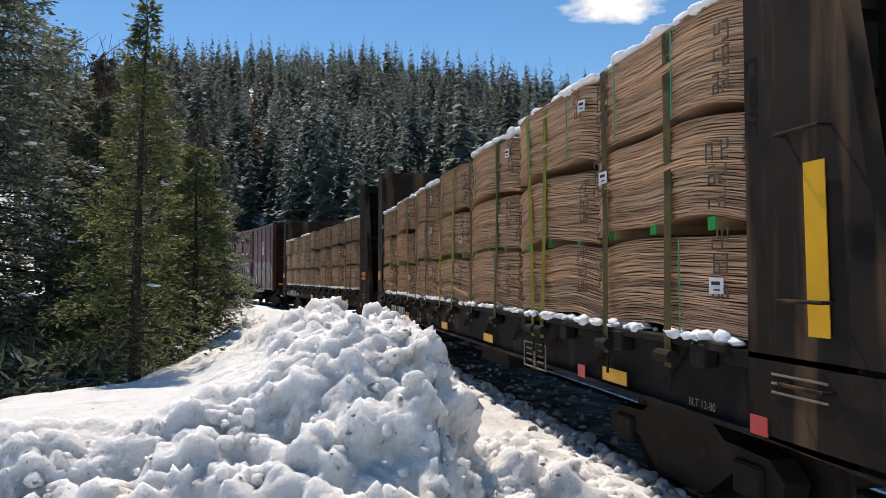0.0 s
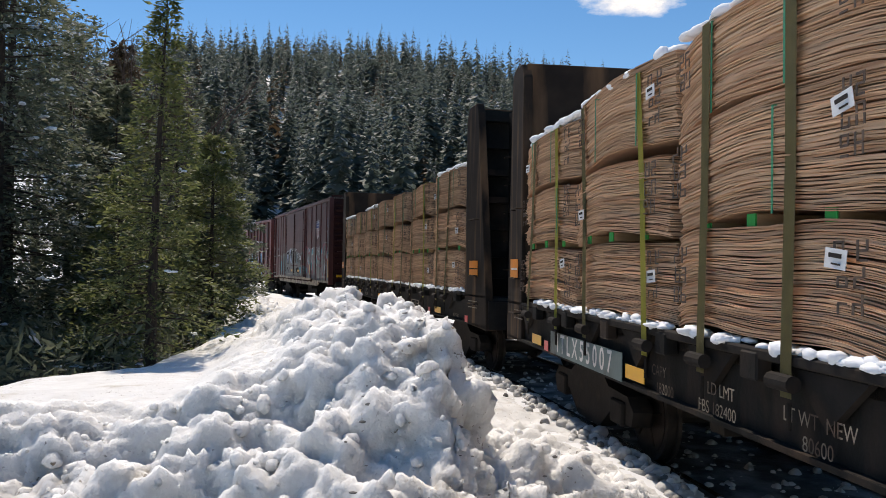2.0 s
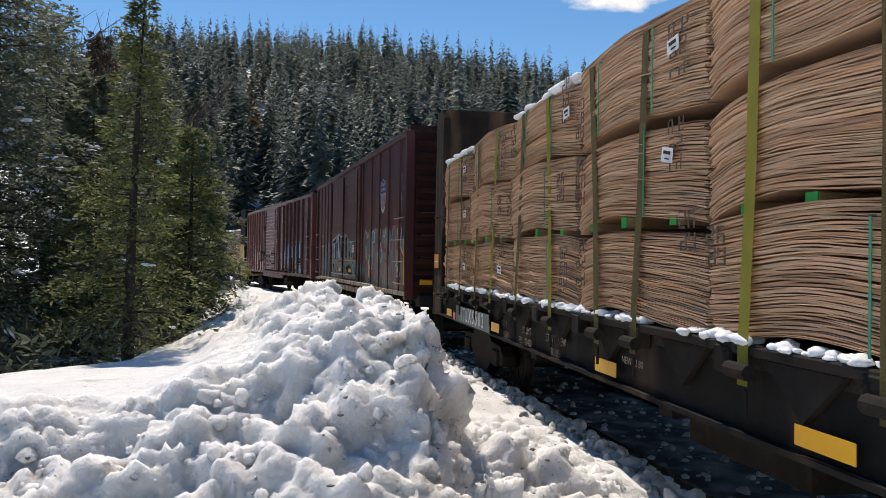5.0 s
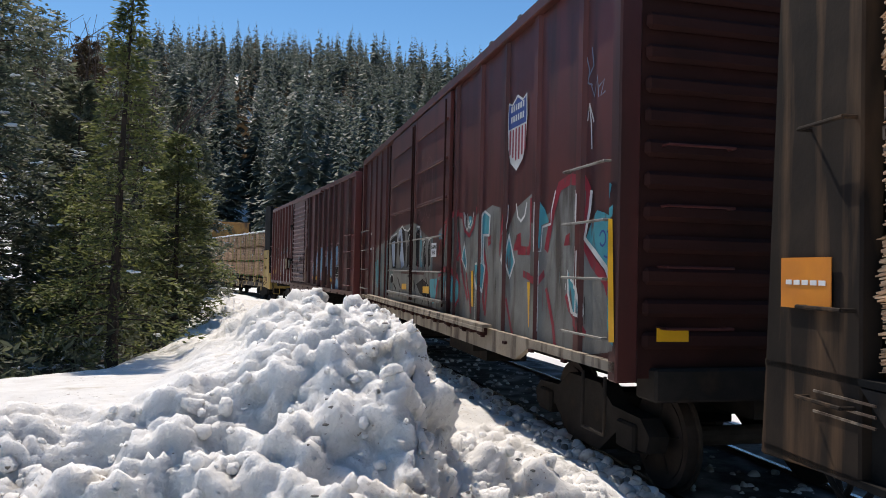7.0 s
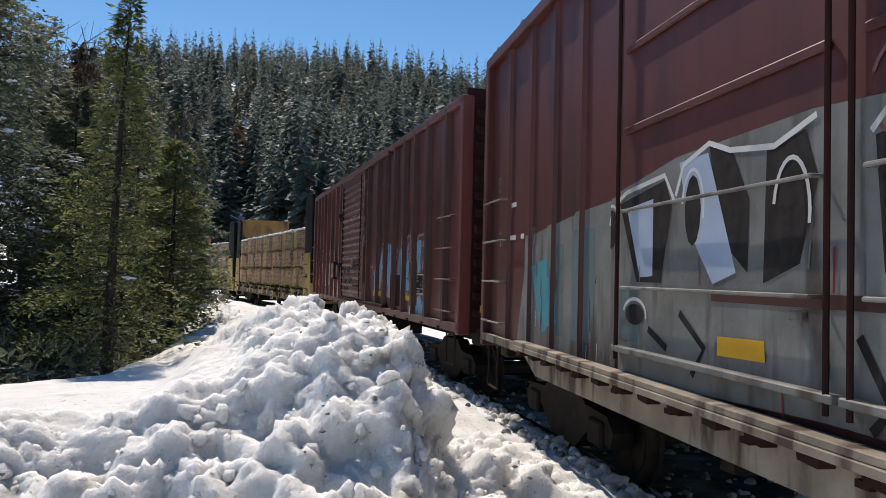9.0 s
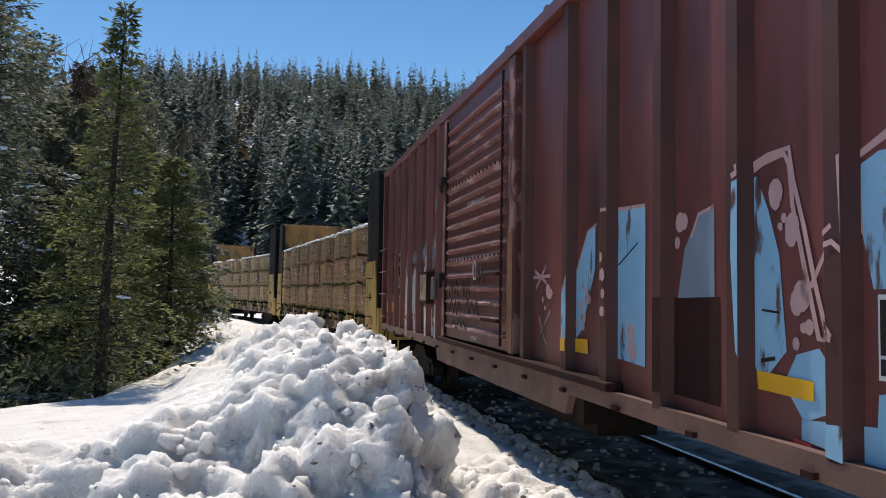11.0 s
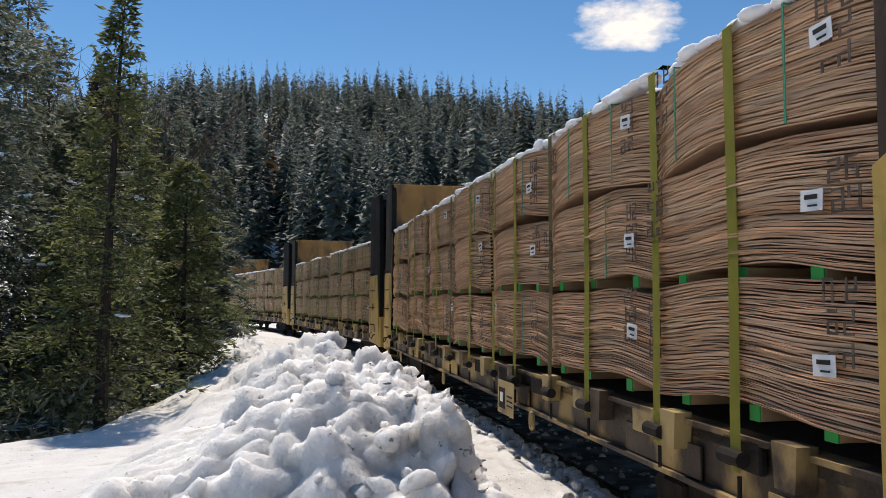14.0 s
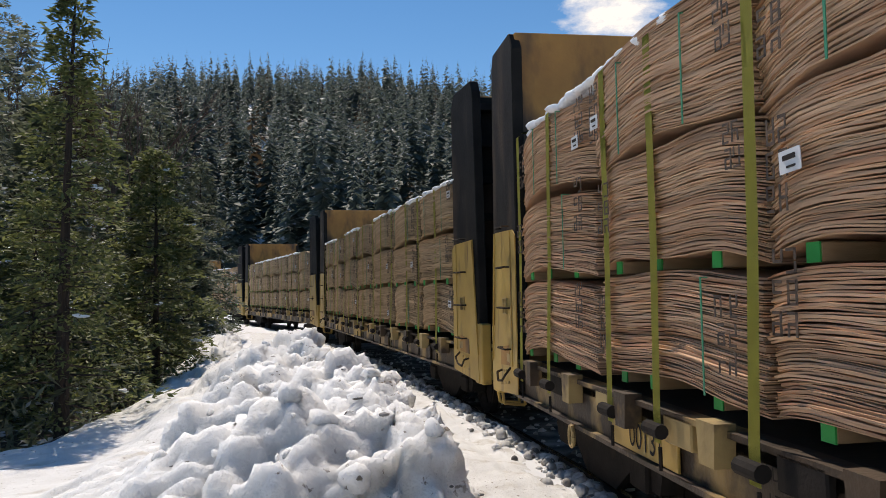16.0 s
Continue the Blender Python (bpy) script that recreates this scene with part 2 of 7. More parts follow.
# cedar and fir: the much brighter second green paints in sunlit leaf bits
M_CEDAR = leafy("sunflecked_cedar_leaves", (0.050, 0.072, 0.025), (0.27, 0.285, 0.105), 0.0)
M_FIR = leafy("sunflecked_fir_needles", (0.048, 0.066, 0.043), (0.225, 0.240, 0.155), 0.11)
# greens lifted to stand in for haze over the hillside
M_FOREST = leafy("hazed_forest_needles", (0.075, 0.098, 0.088), (0.13, 0.158, 0.130), 0.11, 1.6)
M_BROWNFIR = leafy("brown_needles", (0.055, 0.04, 0.024), (0.09, 0.06, 0.033), 0.04)


# ---- building helpers ----
def mesh_from(name, verts, faces, material):
    me = bpy.data.meshes.new(name)
    me.from_pydata(verts, [], faces)
    me.materials.append(material)
    return me


def part(name, bm, material, parent=None, label="", smooth=False):
    if isinstance(bm, bpy.types.Mesh):
        me = bm
    else:
        me = bpy.data.meshes.new(name)
        bm.to_mesh(me)
        bm.free()
        me.materials.append(material)
    if smooth:
        me.polygons.foreach_set("use_smooth", [True] * len(me.polygons))
    ob = new(name, me)
    ob.parent = parent
    return tagged(ob, label) if label else ob


def box(bm, x0, x1, y0, y1, z0, z1, bev=0.0):
    vs = bmesh.ops.create_cube(bm, size=1.0, matrix=Matrix.Translation(((x0 + x1) / 2, (y0 + y1) / 2, (z0 + z1) / 2))
                               @ Matrix.Diagonal((abs(x1 - x0), abs(y1 - y0), abs(z1 - z0), 1)))["verts"]
    if bev:
        es = list({ed for v in vs for ed in v.link_edges})
        bmesh.ops.bevel(bm, geom=es, offset=bev, segments=1, affect="EDGES")
    return bm


def boxes(*rows, bev=0.0):
    bm = bmesh.new()
    for r in rows:
        box(bm, *r, bev=bev)
    return bm


def rod(bm, p, q, r=0.012, sides=7, r2=None):
    p, q = Vector(p), Vector(q)
    d = q - p
    bmesh.ops.create_cone(bm, cap_ends=True, segments=sides, radius1=r, radius2=r if r2 is None else r2, depth=d.length,
                          matrix=Matrix.Translation((p + q) / 2) @ d.to_track_quat("Z", "Y").to_matrix().to_4x4())
    return bm


def prism(outline, x0, x1):
    """A plate with an outline of (y, z) points, from x0 to x1."""
    bm = bmesh.new()
    f = bm.faces.new([bm.verts.new((x0, y, z)) for y, z in outline])
    r = bmesh.ops.extrude_face_region(bm, geom=[f])
    bmesh.ops.translate(bm, vec=(x1 - x0, 0, 0), verts=[v for v in r["geom"] if isinstance(v, bmesh.types.BMVert)])
    bmesh.ops.recalc_face_normals(bm, faces=bm.faces)
    return bm


FACING = Matrix(((0, 0, -1, 0), (-1, 0, 0, 0), (0, 1, 0, 0), (0, 0, 0, 1)))   # lettering on the side that faces -x


def words(text, size, x, y, z, material, parent, label="", wide=1.0, bold=0.0, slope=0.0):
    """Lettering centred at (x, y, z) on a side that faces -x."""
    cu = bpy.data.curves.new("lettering", "FONT")
    cu.body, cu.size, cu.align_x, cu.align_y, cu.offset = text, size, "CENTER", "CENTER", bold
    tmp = bpy.data.objects.new("lettering", cu)
    me = bpy.data.meshes.new_from_object(tmp)
    bpy.data.objects.remove(tmp)
    me.transform(Matrix.Translation((x, y, z)) @ Matrix.Rotation(radians(slope), 4, "X") @ FACING @ Matrix.Diagonal((wide, 1, 1, 1)))
    me.materials.clear()
    me.materials.append(material)
    return part("lettering", me, material, parent, label)


# ---- the track: a curve to the left ----
TRACK_X, TRACK_A, TRACK_R = 3.829, radians(-4.184), 152.82
CX, CY = TRACK_X - TRACK_R * math.cos(TRACK_A), -TRACK_R * math.sin(TRACK_A)


def on_track(s, off=0.0):
    """The point s metres along the line, off metres outward (to the right), and its heading."""
    b = TRACK_A + s / TRACK_R
    r = TRACK_R + off
    return CX + r * math.cos(b), CY + r * math.sin(b), b


def travel(t):
    return 5.12012 * t - 0.006054 * t * t


def car_pose(centre, t):
    s = centre - travel(t)
    x1, y1, _ = on_track(s - 5.8)
    x2, y2, _ = on_track(s + 5.8)
    return Matrix.Translation(((x1 + x2) / 2, (y1 + y2) / 2, 0)) @ Matrix.Rotation(math.atan2(y2 - y1, x2 - x1) - math.pi / 2, 4, "Z")


# ---- ground ----
def lateral(x, y):
    return math.hypot(x - CX, y - CY) - TRACK_R


def lerp(v, pts):
    if v <= pts[0][0]:
        return pts[0][1]
    for (a0, b0), (a1, b1) in zip(pts, pts[1:]):
        if v <= a1:
            k = (v - a0) / (a1 - a0)
            k = k * k * (3 - 2 * k)
            return b0 + (b1 - b0) * k
    return pts[-1][1]


def ground_z(x, y):
    lat = lateral(x, y)
    z = lerp(lat, ((-40, 1.0), (-14, 0.35), (-8, 0.12), (-5.2, 0.18), (-3.4, 0.30), (-2.2, 0.19), (-1.2, 0.13), (-0.92, -0.12), (1.5, -0.2), (3, -0.1), (6, 0.3), (14, 0.6), (40, 1.0)))
    if abs(lat) > 1.6:
        z += 0.12 * noise.noise((x * 0.5, y * 0.5, 3.0)) + 0.05 * noise.noise((x * 1.7, y * 1.7, 1.0))
    if y > 70:
        cap = max(50.0, 96 - 12 * ((x - 25) / 100) ** 2)
        up = 0.345 * (y - 82)
        h = lerp(y, ((70, 0), (100, 3), (130, 15), (400, cap), (900, cap * 0.35), (3000, 0)))
        h = min(h, max(up, 0) + 3) if y < 380 else h
        z += h + min(1, (y - 70) / 100) * 6 * noise.noise((x / 60, y / 60, 9.0))
    return z


def axis(stops):
    out = []
    for (a0, step), (a1, _) in zip(stops, stops[1:]):
        k = max(1, round((a1 - a0) / step))
        out += [a0 + (a1 - a0) * i / k for i in range(k)]
    return out + [stops[-1][0]]


def grid(name, xs, ys, height, material):
    verts = [(x, y, height(x, y)) for y in ys for x in xs]
    w = len(xs)
    faces = [(j * w + i, j * w + i + 1, (j + 1) * w + i + 1, (j + 1) * w + i) for j in range(len(ys) - 1) for i in range(w - 1)]
    me = mesh_from(name, verts, faces, material)
    me.polygons.foreach_set("use_smooth", [True] * len(me.polygons))
    return me


ground = new("ground", grid("ground", axis(((-2000, 200), (-400, 30), (-60, 4), (-14, 0.5), (14, 4), (60, 30), (500, 200), (2000, 200))),
                            axis(((-600, 60), (-60, 6), (-6, 0.5), (40, 1.5), (76, 5), (420, 60), (3000, 60))), ground_z, M_GROUND))
tagged(ground, "snow-covered ground with bare earth showing through", "ground", kind="structure")


def sweep(name, profile, s0, s1, step, material, off=0.0):
    """A profile of (outward, z) points drawn along the track."""
    n = round((s1 - s0) / step)
    verts, faces, k = [], [], len(profile)
    for i in range(n + 1):
        s = s0 + (s1 - s0) * i / n
        for o, z in profile:
            x, y, _ = on_track(s, o + off)
            verts.append((x, y, z))
    for i in range(n):
        for j in range(k - 1):
            b = i * k + j
            faces.append((b, b + k, b + k + 1, b + 1))
    return mesh_from(name, verts, faces, material)


roadbed = new("track_bed", sweep("track_bed", ((-1.45, -0.16), (-1.25, -0.048), (1.35, -0.048), (1.9, -0.14), (3.0, -0.4)), -30, 120, 1.0, M_BALLAST))
tagged(roadbed, "dark crushed-stone track bed dusted with snow", "track bed", kind="structure")
for o in (-0.7545, 0.7545):
    rail = new("rail", sweep("rail", ((-0.07, -0.17), (-0.07, -0.15), (-0.012, -0.13), (-0.012, -0.045), (-0.036, -0.035), (-0.036, -0.003),
                                      (0.036, -0.003), (0.036, -0.035), (0.012, -0.045), (0.012, -0.13), (0.07, -0.15), (0.07, -0.17)), -30, 120, 1.0, M_RAIL, o))
    tagged(rail, "rusty steel rail with a worn top", "rail", "rails of the track", "structure")
    part("rail_head", sweep("rail_head", ((-0.032, -0.003), (-0.028, 0.0), (0.028, 0.0), (0.032, -0.003)), -30, 120, 1.0, M_RAILTOP, o), M_RAILTOP, rail, "polished running surface")
tie = tagged(part("railway_tie", boxes((-1.3, 1.3, -0.115, 0.115, -0.24, -0.06), bev=0.012), M_TIE), "dark creosoted timber tie in the track bed", "railway tie", "ties under the rails")
for i in range(-8, 110):
    x, y, b = on_track(i * 0.55 + 0.2)
    m = Matrix.Translation((x, y, 0)) @ Matrix.Rotation(b, 4, "Z")
    if i == -8:
        tie.matrix_basis = m
    else:
        copy_thing(tie, m)


# ---- the ploughed snow bank between the camera and the track ----
CREST_X = ((2, 0.50), (3.4, 0.64), (4.4, 0.77), (6.2, 0.74), (9, 0.62), (12, 0.15), (15, -0.3), (20, -0.7), (32, -1.6))
CREST_Z = ((2.0, 0.2), (2.8, 0.62), (3.3, 0.95), (3.75, 1.20), (4.1, 1.46), (4.35, 1.58), (4.8, 1.52), (5.6, 1.53), (6.9, 1.31), (8, 1.36), (9, 1.50), (10.6, 1.16), (13, 1.0), (20, 0.95), (32, 0.75))
LEDGE_Z = ((2.0, 0.2), (2.9, 0.58), (3.6, 0.86), (4.2, 1.05), (5, 0.99), (7, 0.83), (8, 0.69), (9, 0.64), (15, 0.58), (32, 0.5))
FOOT_Z = ((2.0, 0.1), (3.0, 0.50), (4.2, 0.84), (5, 0.66), (6, 0.42), (7.5, 0.24), (9, 0.14))


def bank_base(x, y):
    """The bank's large shape: its height, and how broken its surface is there."""
    xc, h, zl = lerp(y, CREST_X), lerp(y, CREST_Z), lerp(y, LEDGE_Z)
    d, g = x - xc, ground_z(x, y)
    if d >= 0:
        foot = max(g + 0.04, min(lerp(y, FOOT_Z), h - 0.1))
        # a steep broken wall towards the track, a low apron of clods, then the flat strip beside the rail
        z = lerp(d, ((0, h), (0.13, h - 0.05), (0.22, foot + 0.62 * (h - foot)), (0.37, foot + 0.04), (0.75, foot - 0.05), (1.25, g + 0.45 * (foot - g)), (1.9, g + 0.03)))
        rough = lerp(d, ((1.0, 1.0), (1.8, 0.6), (2.2, 0.2))) if y < 7.5 else lerp(d, ((0.45, 1.0), (0.8, 0.1)))
        lat = lateral(x, y)
        rut = 0.030 * noise.noise((lat * 6.5, y * 0.55, 4.0)) + 0.018 * noise.noise((lat * 15, y * 1.3, 7.0))
        z += (1 - rough) * rut - lerp(lat, ((-1.42, 0.0), (-1.2, 0.35)))
    else:
        z = lerp(-d, ((0, h), (0.35, h - 0.05), (1.0, (h + 2 * zl) / 3), (1.5, zl), (2.6, zl - 0.02), (4.2, max(g, zl - 0.35)), (5.4, g + 0.02), (6.2, g - 0.2)))
        if y > 7.9:
            edge = lerp(y, ((8.0, -2.3), (9.5, -1.35), (13, -0.95), (16, -0.95), (20, -1.3), (32, -3)))
            z = z + (max(g + 0.05, 0.3) - z) * lerp(edge - x, ((0, 0), (0.8, 1)))
        rough = lerp(-d, ((0, 1), (0.6, 0.8), (1.0, 0.3), (1.5, 0.06)))
        rough = max(rough, lerp(y, ((3.8, 1), (4.25, 0.6), (4.7, 0.05))))
        rough = max(rough, lerp(y, ((9, 0), (11, 0.5))) * lerp(-d, ((0.6, 1), (1.6, 0.15))))
    return z, rough


def crags(p):
    """How far broken snow stands out at a point: tilted clods with crevices, at two sizes, and grain."""
    out = 0.0
    q = p + noise.noise_vector(p * 4.0) * 0.07
    for scale, size in ((1.9, 0.080), (4.2, 0.050), (10.0, 0.026)):
        c = q * scale
        far, near = noise.voronoi(c)
        tilt = noise.noise_vector(near[0] * 5.3)
        out += size * (1.1 * noise.noise(near[0] * 3.1) + 0.9 * tilt.dot(c - near[0]) + (0.12 - 0.6 * max(0.0, 1 - (far[1] - far[0]) / 0.26) if scale < 9 else 0.0))
    rag = noise.turbulence(p * 3.0, 5, False, noise_basis="PERLIN_ORIGINAL", amplitude_scale=0.6, frequency_scale=2.15)
    return out + 0.02 + 0.10 * (rag - 0.5) + 0.028 * noise.noise(p * 8.5) + 0.018 * noise.noise(p * 19) + 0.011 * noise.noise(p * 41)


def bank_z(x, y):
    z, rough = bank_base(x, y)
    return z + rough * crags(Vector((x, y, z)))


def bank_mesh(xs, ys):
    """The bank: broken along the normal of its large shape, so that steep faces break sideways."""
    base = np.array([[bank_base(x, y) for x in xs] for y in ys])
    Z, W = base[..., 0], base[..., 1]
    gy, gx = np.gradient(Z, np.array(ys), np.array(xs))
    N = np.stack([-gx, -gy, np.ones_like(gx)], -1)
    N /= np.linalg.norm(N, axis=-1, keepdims=True)
    X, Y = np.meshgrid(np.array(xs), np.array(ys))
    P = np.stack([X, Y, Z], -1)
    move = np.array([[W[j, i] * crags(Vector(P[j, i])) if W[j, i] > 0.02 else 0.02 * noise.noise((P[j, i, 0] * 1.3, P[j, i, 1] * 1.3, 0)) for i in range(len(xs))] for j in range(len(ys))])
    P += N * move[..., None]
    w = len(xs)
    faces = [(j * w + i, j * w + i + 1, (j + 1) * w + i + 1, (j + 1) * w + i) for j in range(len(ys) - 1) for i in range(w - 1)]
    me = mesh_from("snow_bank", P.reshape(-1, 3).tolist(), faces, M_SNOW)
    me.polygons.foreach_set("use_smooth", [True] * len(me.polygons))
    return me


bank = new("snow_bank", bank_mesh(axis(((-9.5, 0.25), (-4, 0.08), (-2.4, 0.022), (0.72, 0.010), (1.15, 0.024), (2.2, 0.05), (3.6, 0.05))),
                                  axis(((2.0, 0.019), (5.2, 0.032), (7.0, 0.055), (10, 0.11), (16, 0.28), (34, 0.28)))))
tagged(bank, "lumpy ploughed bank of dirty white snow beside the track", "snow bank", kind="structure")


def lumps(name, spots, material, rng, jag=0.28, shape=(1, 1, 1), flat=False):
    """Many small uneven pieces in one mesh: spots of (x, y, z, radius)."""
    ico = bmesh.new()
    bmesh.ops.create_icosphere(ico, subdivisions=2, radius=1)
    base = np.array([v.co[:] for v in ico.verts])
    tri = np.array([[v.index for v in f.verts] for f in ico.faces])
    ico.free()
    verts, faces = [], []
    for i, (x, y, z, r) in enumerate(spots):
        w = rng.normal(size=(3, 4, 3)) * 1.6
        bulge = 1 + jag * sum(np.sin(base @ w[k].T + rng.uniform(0, 6, 4)).sum(1) for k in range(3)) / 4.5
        sc = rng.uniform(0.7, 1.25, 3) * r * np.array(shape)
        if flat:
            bulge = bulge * rng.uniform(0.86, 1.12, len(base))
        verts.append(base * bulge[:, None] * sc + (x, y, z))
        faces.append(tri + i * len(base))
    me = bpy.data.meshes.new(name)
    me.from_pydata(np.concatenate(verts), [], np.concatenate(faces).tolist())
    me.materials.append(material)
    me.polygons.foreach_set("use_smooth", [True] * len(me.polygons))
    return me


rng = np.random.default_rng(4)
spots = []
for _ in range(1000):
    y = 2.2 + 9 * rng.random() ** 1.4
    d = rng.normal(0.45, 0.7)
    if y > 7 and d > 0.5:
        continue
    x = lerp(y, CREST_X) + d
    if rng.random() < 0.25:
        d, y = rng.uniform(-3.2, -0.6), rng.uniform(2.5, 4.2)
        x = 0.6 + d
    if d < -0.75 and y > 4.3:
        continue
    r = 0.009 + 0.042 * rng.random() ** 3 + (0.025 if rng.random() < 0.02 else 0)
    spots.append((x, y, bank_z(x, y) + r * 0.1, r))
for _ in range(260):
    s = 1 + 25 * rng.random() ** 1.3
    o = -0.75 - abs(rng.normal(0, 0.4))
    x, y, _b = on_track(s, o)
    r = 0.015 + 0.05 * rng.random() ** 2.5
    spots.append((x, y, max(bank_z(x, y) if -9 < x < 3.3 and y > 2 else -9, ground_z(x, y)) + r * 0.3, r))
tagged(new("snow_chunks", lumps("snow_chunks", spots, M_SNOW, rng, 0.42, (1, 1, 0.9), True)), "loose white snow chunks scattered over the bank", "snow chunks", kind="stuff")
spots = []
for _ in range(2300):
    s = 1.0 + 27 * rng.random() ** 1.5
    o = rng.normal(-1.12, 0.17)
    if not -1.6 < o < -0.86:
        continue
    x, y, _b = on_track(s, o)
    r = 0.02 + 0.055 * rng.random() ** 2
    spots.append((x, y, max(ground_z(x, y), -0.08) + r * rng.uniform(0.2, 0.7), r))
for _ in range(1500):
    s = 1.0 + 26 * rng.random() ** 1.4
    o = rng.uniform(-0.66, 0.66) if rng.random() < 0.55 else rng.uniform(-1.0, -0.86)
    x, y, _b = on_track(s, o)
    r = 0.012 + 0.04 * rng.random() ** 2
    spots.append((x, y, -0.058 + r * rng.uniform(0.1, 0.4), r))
tagged(new("snow_rubble", lumps("snow_rubble", spots, M_RUBBLE, rng, 0.3, (1, 1, 0.85), True)), "dirty broken snow clods heaped beside the rail", "snow rubble", kind="stuff")
spots = []
for _ in range(1500):
    s = 30 * rng.random() ** 1.3 - 1
    o = -0.9 + rng.normal(0, 0.22)
    x, y, _b = on_track(s, o)
    r = 0.018 + 0.035 * rng.random() ** 2
    spots.append((x, y, max(ground_z(x, y), -0.12) + r * 0.5, r))
tagged(new("ballast_stones", lumps("ballast_stones", spots, M_STONE, rng, 0.2)), "dark broken ballast stones along the track edge", "stones", kind="stuff")
spots = []
for _ in range(420):
    y = 2.4 + 6 * rng.random()
    d = rng.normal(0.1, 0.6)
    x = lerp(y, CREST_X) + d
    r = 0.003 + 0.010 * rng.random() ** 3
    if d > -0.8 or y < 3.8:
        spots.append((x, y, bank_z(x, y), r))
tagged(new("dirt_crumbs", lumps("dirt_crumbs", spots, M_STONE, rng, 0.3, (1.5, 1.2, 0.7), True)), "dark crumbs of earth and bark in the snow", "dirt", kind="stuff")


# ---- trees ----
def kites(c, d, up, length, width):
    """One leaf-shaped quad for every row."""
    p = np.cross(d, up)
    p /= np.linalg.norm(p, axis=1, keepdims=True) + 1e-9
    mid = c + d * (length * 0.45)[:, None]
    v = np.stack([c, mid + p * width[:, None], c + d * length[:, None], mid - p * width[:, None]], 1)
    return v.reshape(-1, 3)


def quads(name, verts, material):
    me = bpy.data.meshes.new(name)
    n = len(verts) // 4
    me.vertices.add(len(verts))
    me.vertices.foreach_set("co", verts.ravel())
    me.loops.add(n * 4)
    me.loops.foreach_set("vertex_index", np.arange(n * 4))
    me.polygons.add(n)
    me.polygons.foreach_set("loop_start", np.arange(n) * 4)
    me.update(calc_edges=True)
    me.materials.append(material)
    return me


def conifer(name, x, y, height, radius, rng, material, label, limbs=90, sprays=60, leaf=0.10, droop=0.25, bare=0.08, power=0.85, snow=10, lean=0.0, group="", flat=0.5):
    """A trunk, its limbs and a crown of many leaf sprays with gaps."""
    z0 = ground_z(x, y) - 0.15
    if -9 < x < 3 and 2 < y < 33:
        z0 = max(z0, bank_z(x, y) - 0.15)
    tree = new(name)
    tree.location = (x, y, z0)
    tagged(tree, label, "tree", group)
    bm = bmesh.new()
    tr = 0.011 * height + 0.02
    for k in range(6):
        a0, a1 = k / 6, (k + 1) / 6
        rod(bm, (lean * a0 * a0, 0, height * a0 * 0.98), (lean * a1 * a1, 0, height * a1 * 0.98), tr * (1 - a0) + 0.006, 8, tr * (1 - a1) + 0.005)
    cs, ds, us, ls, ws = [], [], [], [], []
    clumps = []
    for i in range(limbs):
        f = bare + (1 - bare) * ((i + rng.random()) / limbs) ** 0.9
        L = radius * (1 - f) ** power * rng.uniform(0.55, 1.12) + 0.05 * radius
        az = i * 2.399 + rng.normal(0, 0.5)
        out = np.array([math.cos(az), math.sin(az), 0.0])
        rise = rng.uniform(-0.15, 0.25) + 0.5 * f * f
        side = np.array([-out[1], out[0], 0])
        root = np.array([lean * f * f, 0, height * f])
        tip = root + out * L + (0, 0, L * (rise - droop))
        rod(bm, root, root + out * L * 0.5 + np.array((0, 0, L * (rise * 0.5 - droop * 0.25))), 0.006 + 0.008 * L, 4, 0.004 + 0.003 * L)
        rod(bm, root + out * L * 0.5 + np.array((0, 0, L * (rise * 0.5 - droop * 0.25))), tip, 0.004 + 0.003 * L, 3, 0.002)
        n = max(10, int(sprays * (0.35 + L / radius)))
        q = rng.random(n) ** 0.65
        q = 0.12 + 0.9 * q
        off = rng.normal(0, 1, n) * (0.05 + 0.15 * L * np.sin(np.clip(q, 0, 1) * 2.6))
        c = root + out * (L * q)[:, None] + side * off[:, None]
        c[:, 2] += L * (rise * q - droop * q * q) + rng.normal(0, 0.025 + 0.025 * L, n) - 0.25 * np.abs(off)
        d = out * rng.uniform(0.3, 1, (n, 1)) + side * (np.sign(off) * rng.uniform(0.1, 1, n))[:, None] + rng.normal(0, 0.25, (n, 3))
        d[:, 2] += rng.uniform(-0.35, 0.25, n)
        d /= np.linalg.norm(d, axis=1, keepdims=True)
        u = np.array([0, 0, 1.0]) + rng.normal(0, flat, (n, 3))
        cs.append(c), ds.append(d), us.append(u)
        ls.append(leaf * rng.uniform(0.6, 1.7, n)), ws.append(leaf * rng.uniform(0.12, 0.30, n))
        if rng.random() < snow / limbs and L > 0.3 * radius:
            k = rng.uniform(0.5, 0.95)
            p = root + out * L * k
            p[2] += L * (rise * k - droop * k * k) + 0.03
            for j in range(5):
                r = rng.uniform(0.015, 0.042) * (0.6 + 0.2 * radius)
                clumps.append((*(p + out * j * r * 1.1 + rng.normal(0, 0.012, 3)), r))
    part("trunk", bm, M_BARK, tree)
    part("crown", quads("crown", kites(*(np.concatenate(a) for a in (cs, ds, us)), np.concatenate(ls), np.concatenate(ws)), material), material, tree)
    if clumps:
        sn = lumps("snow_clump", clumps, M_FRESH, rng, 0.3, (1.3, 1.3, 0.5))
        sn.transform(Matrix.Identity(4))
        tagged(part("snow_clump", sn, M_FRESH, tree, "small pads of snow on the limbs"), kind="stuff")
    return tree


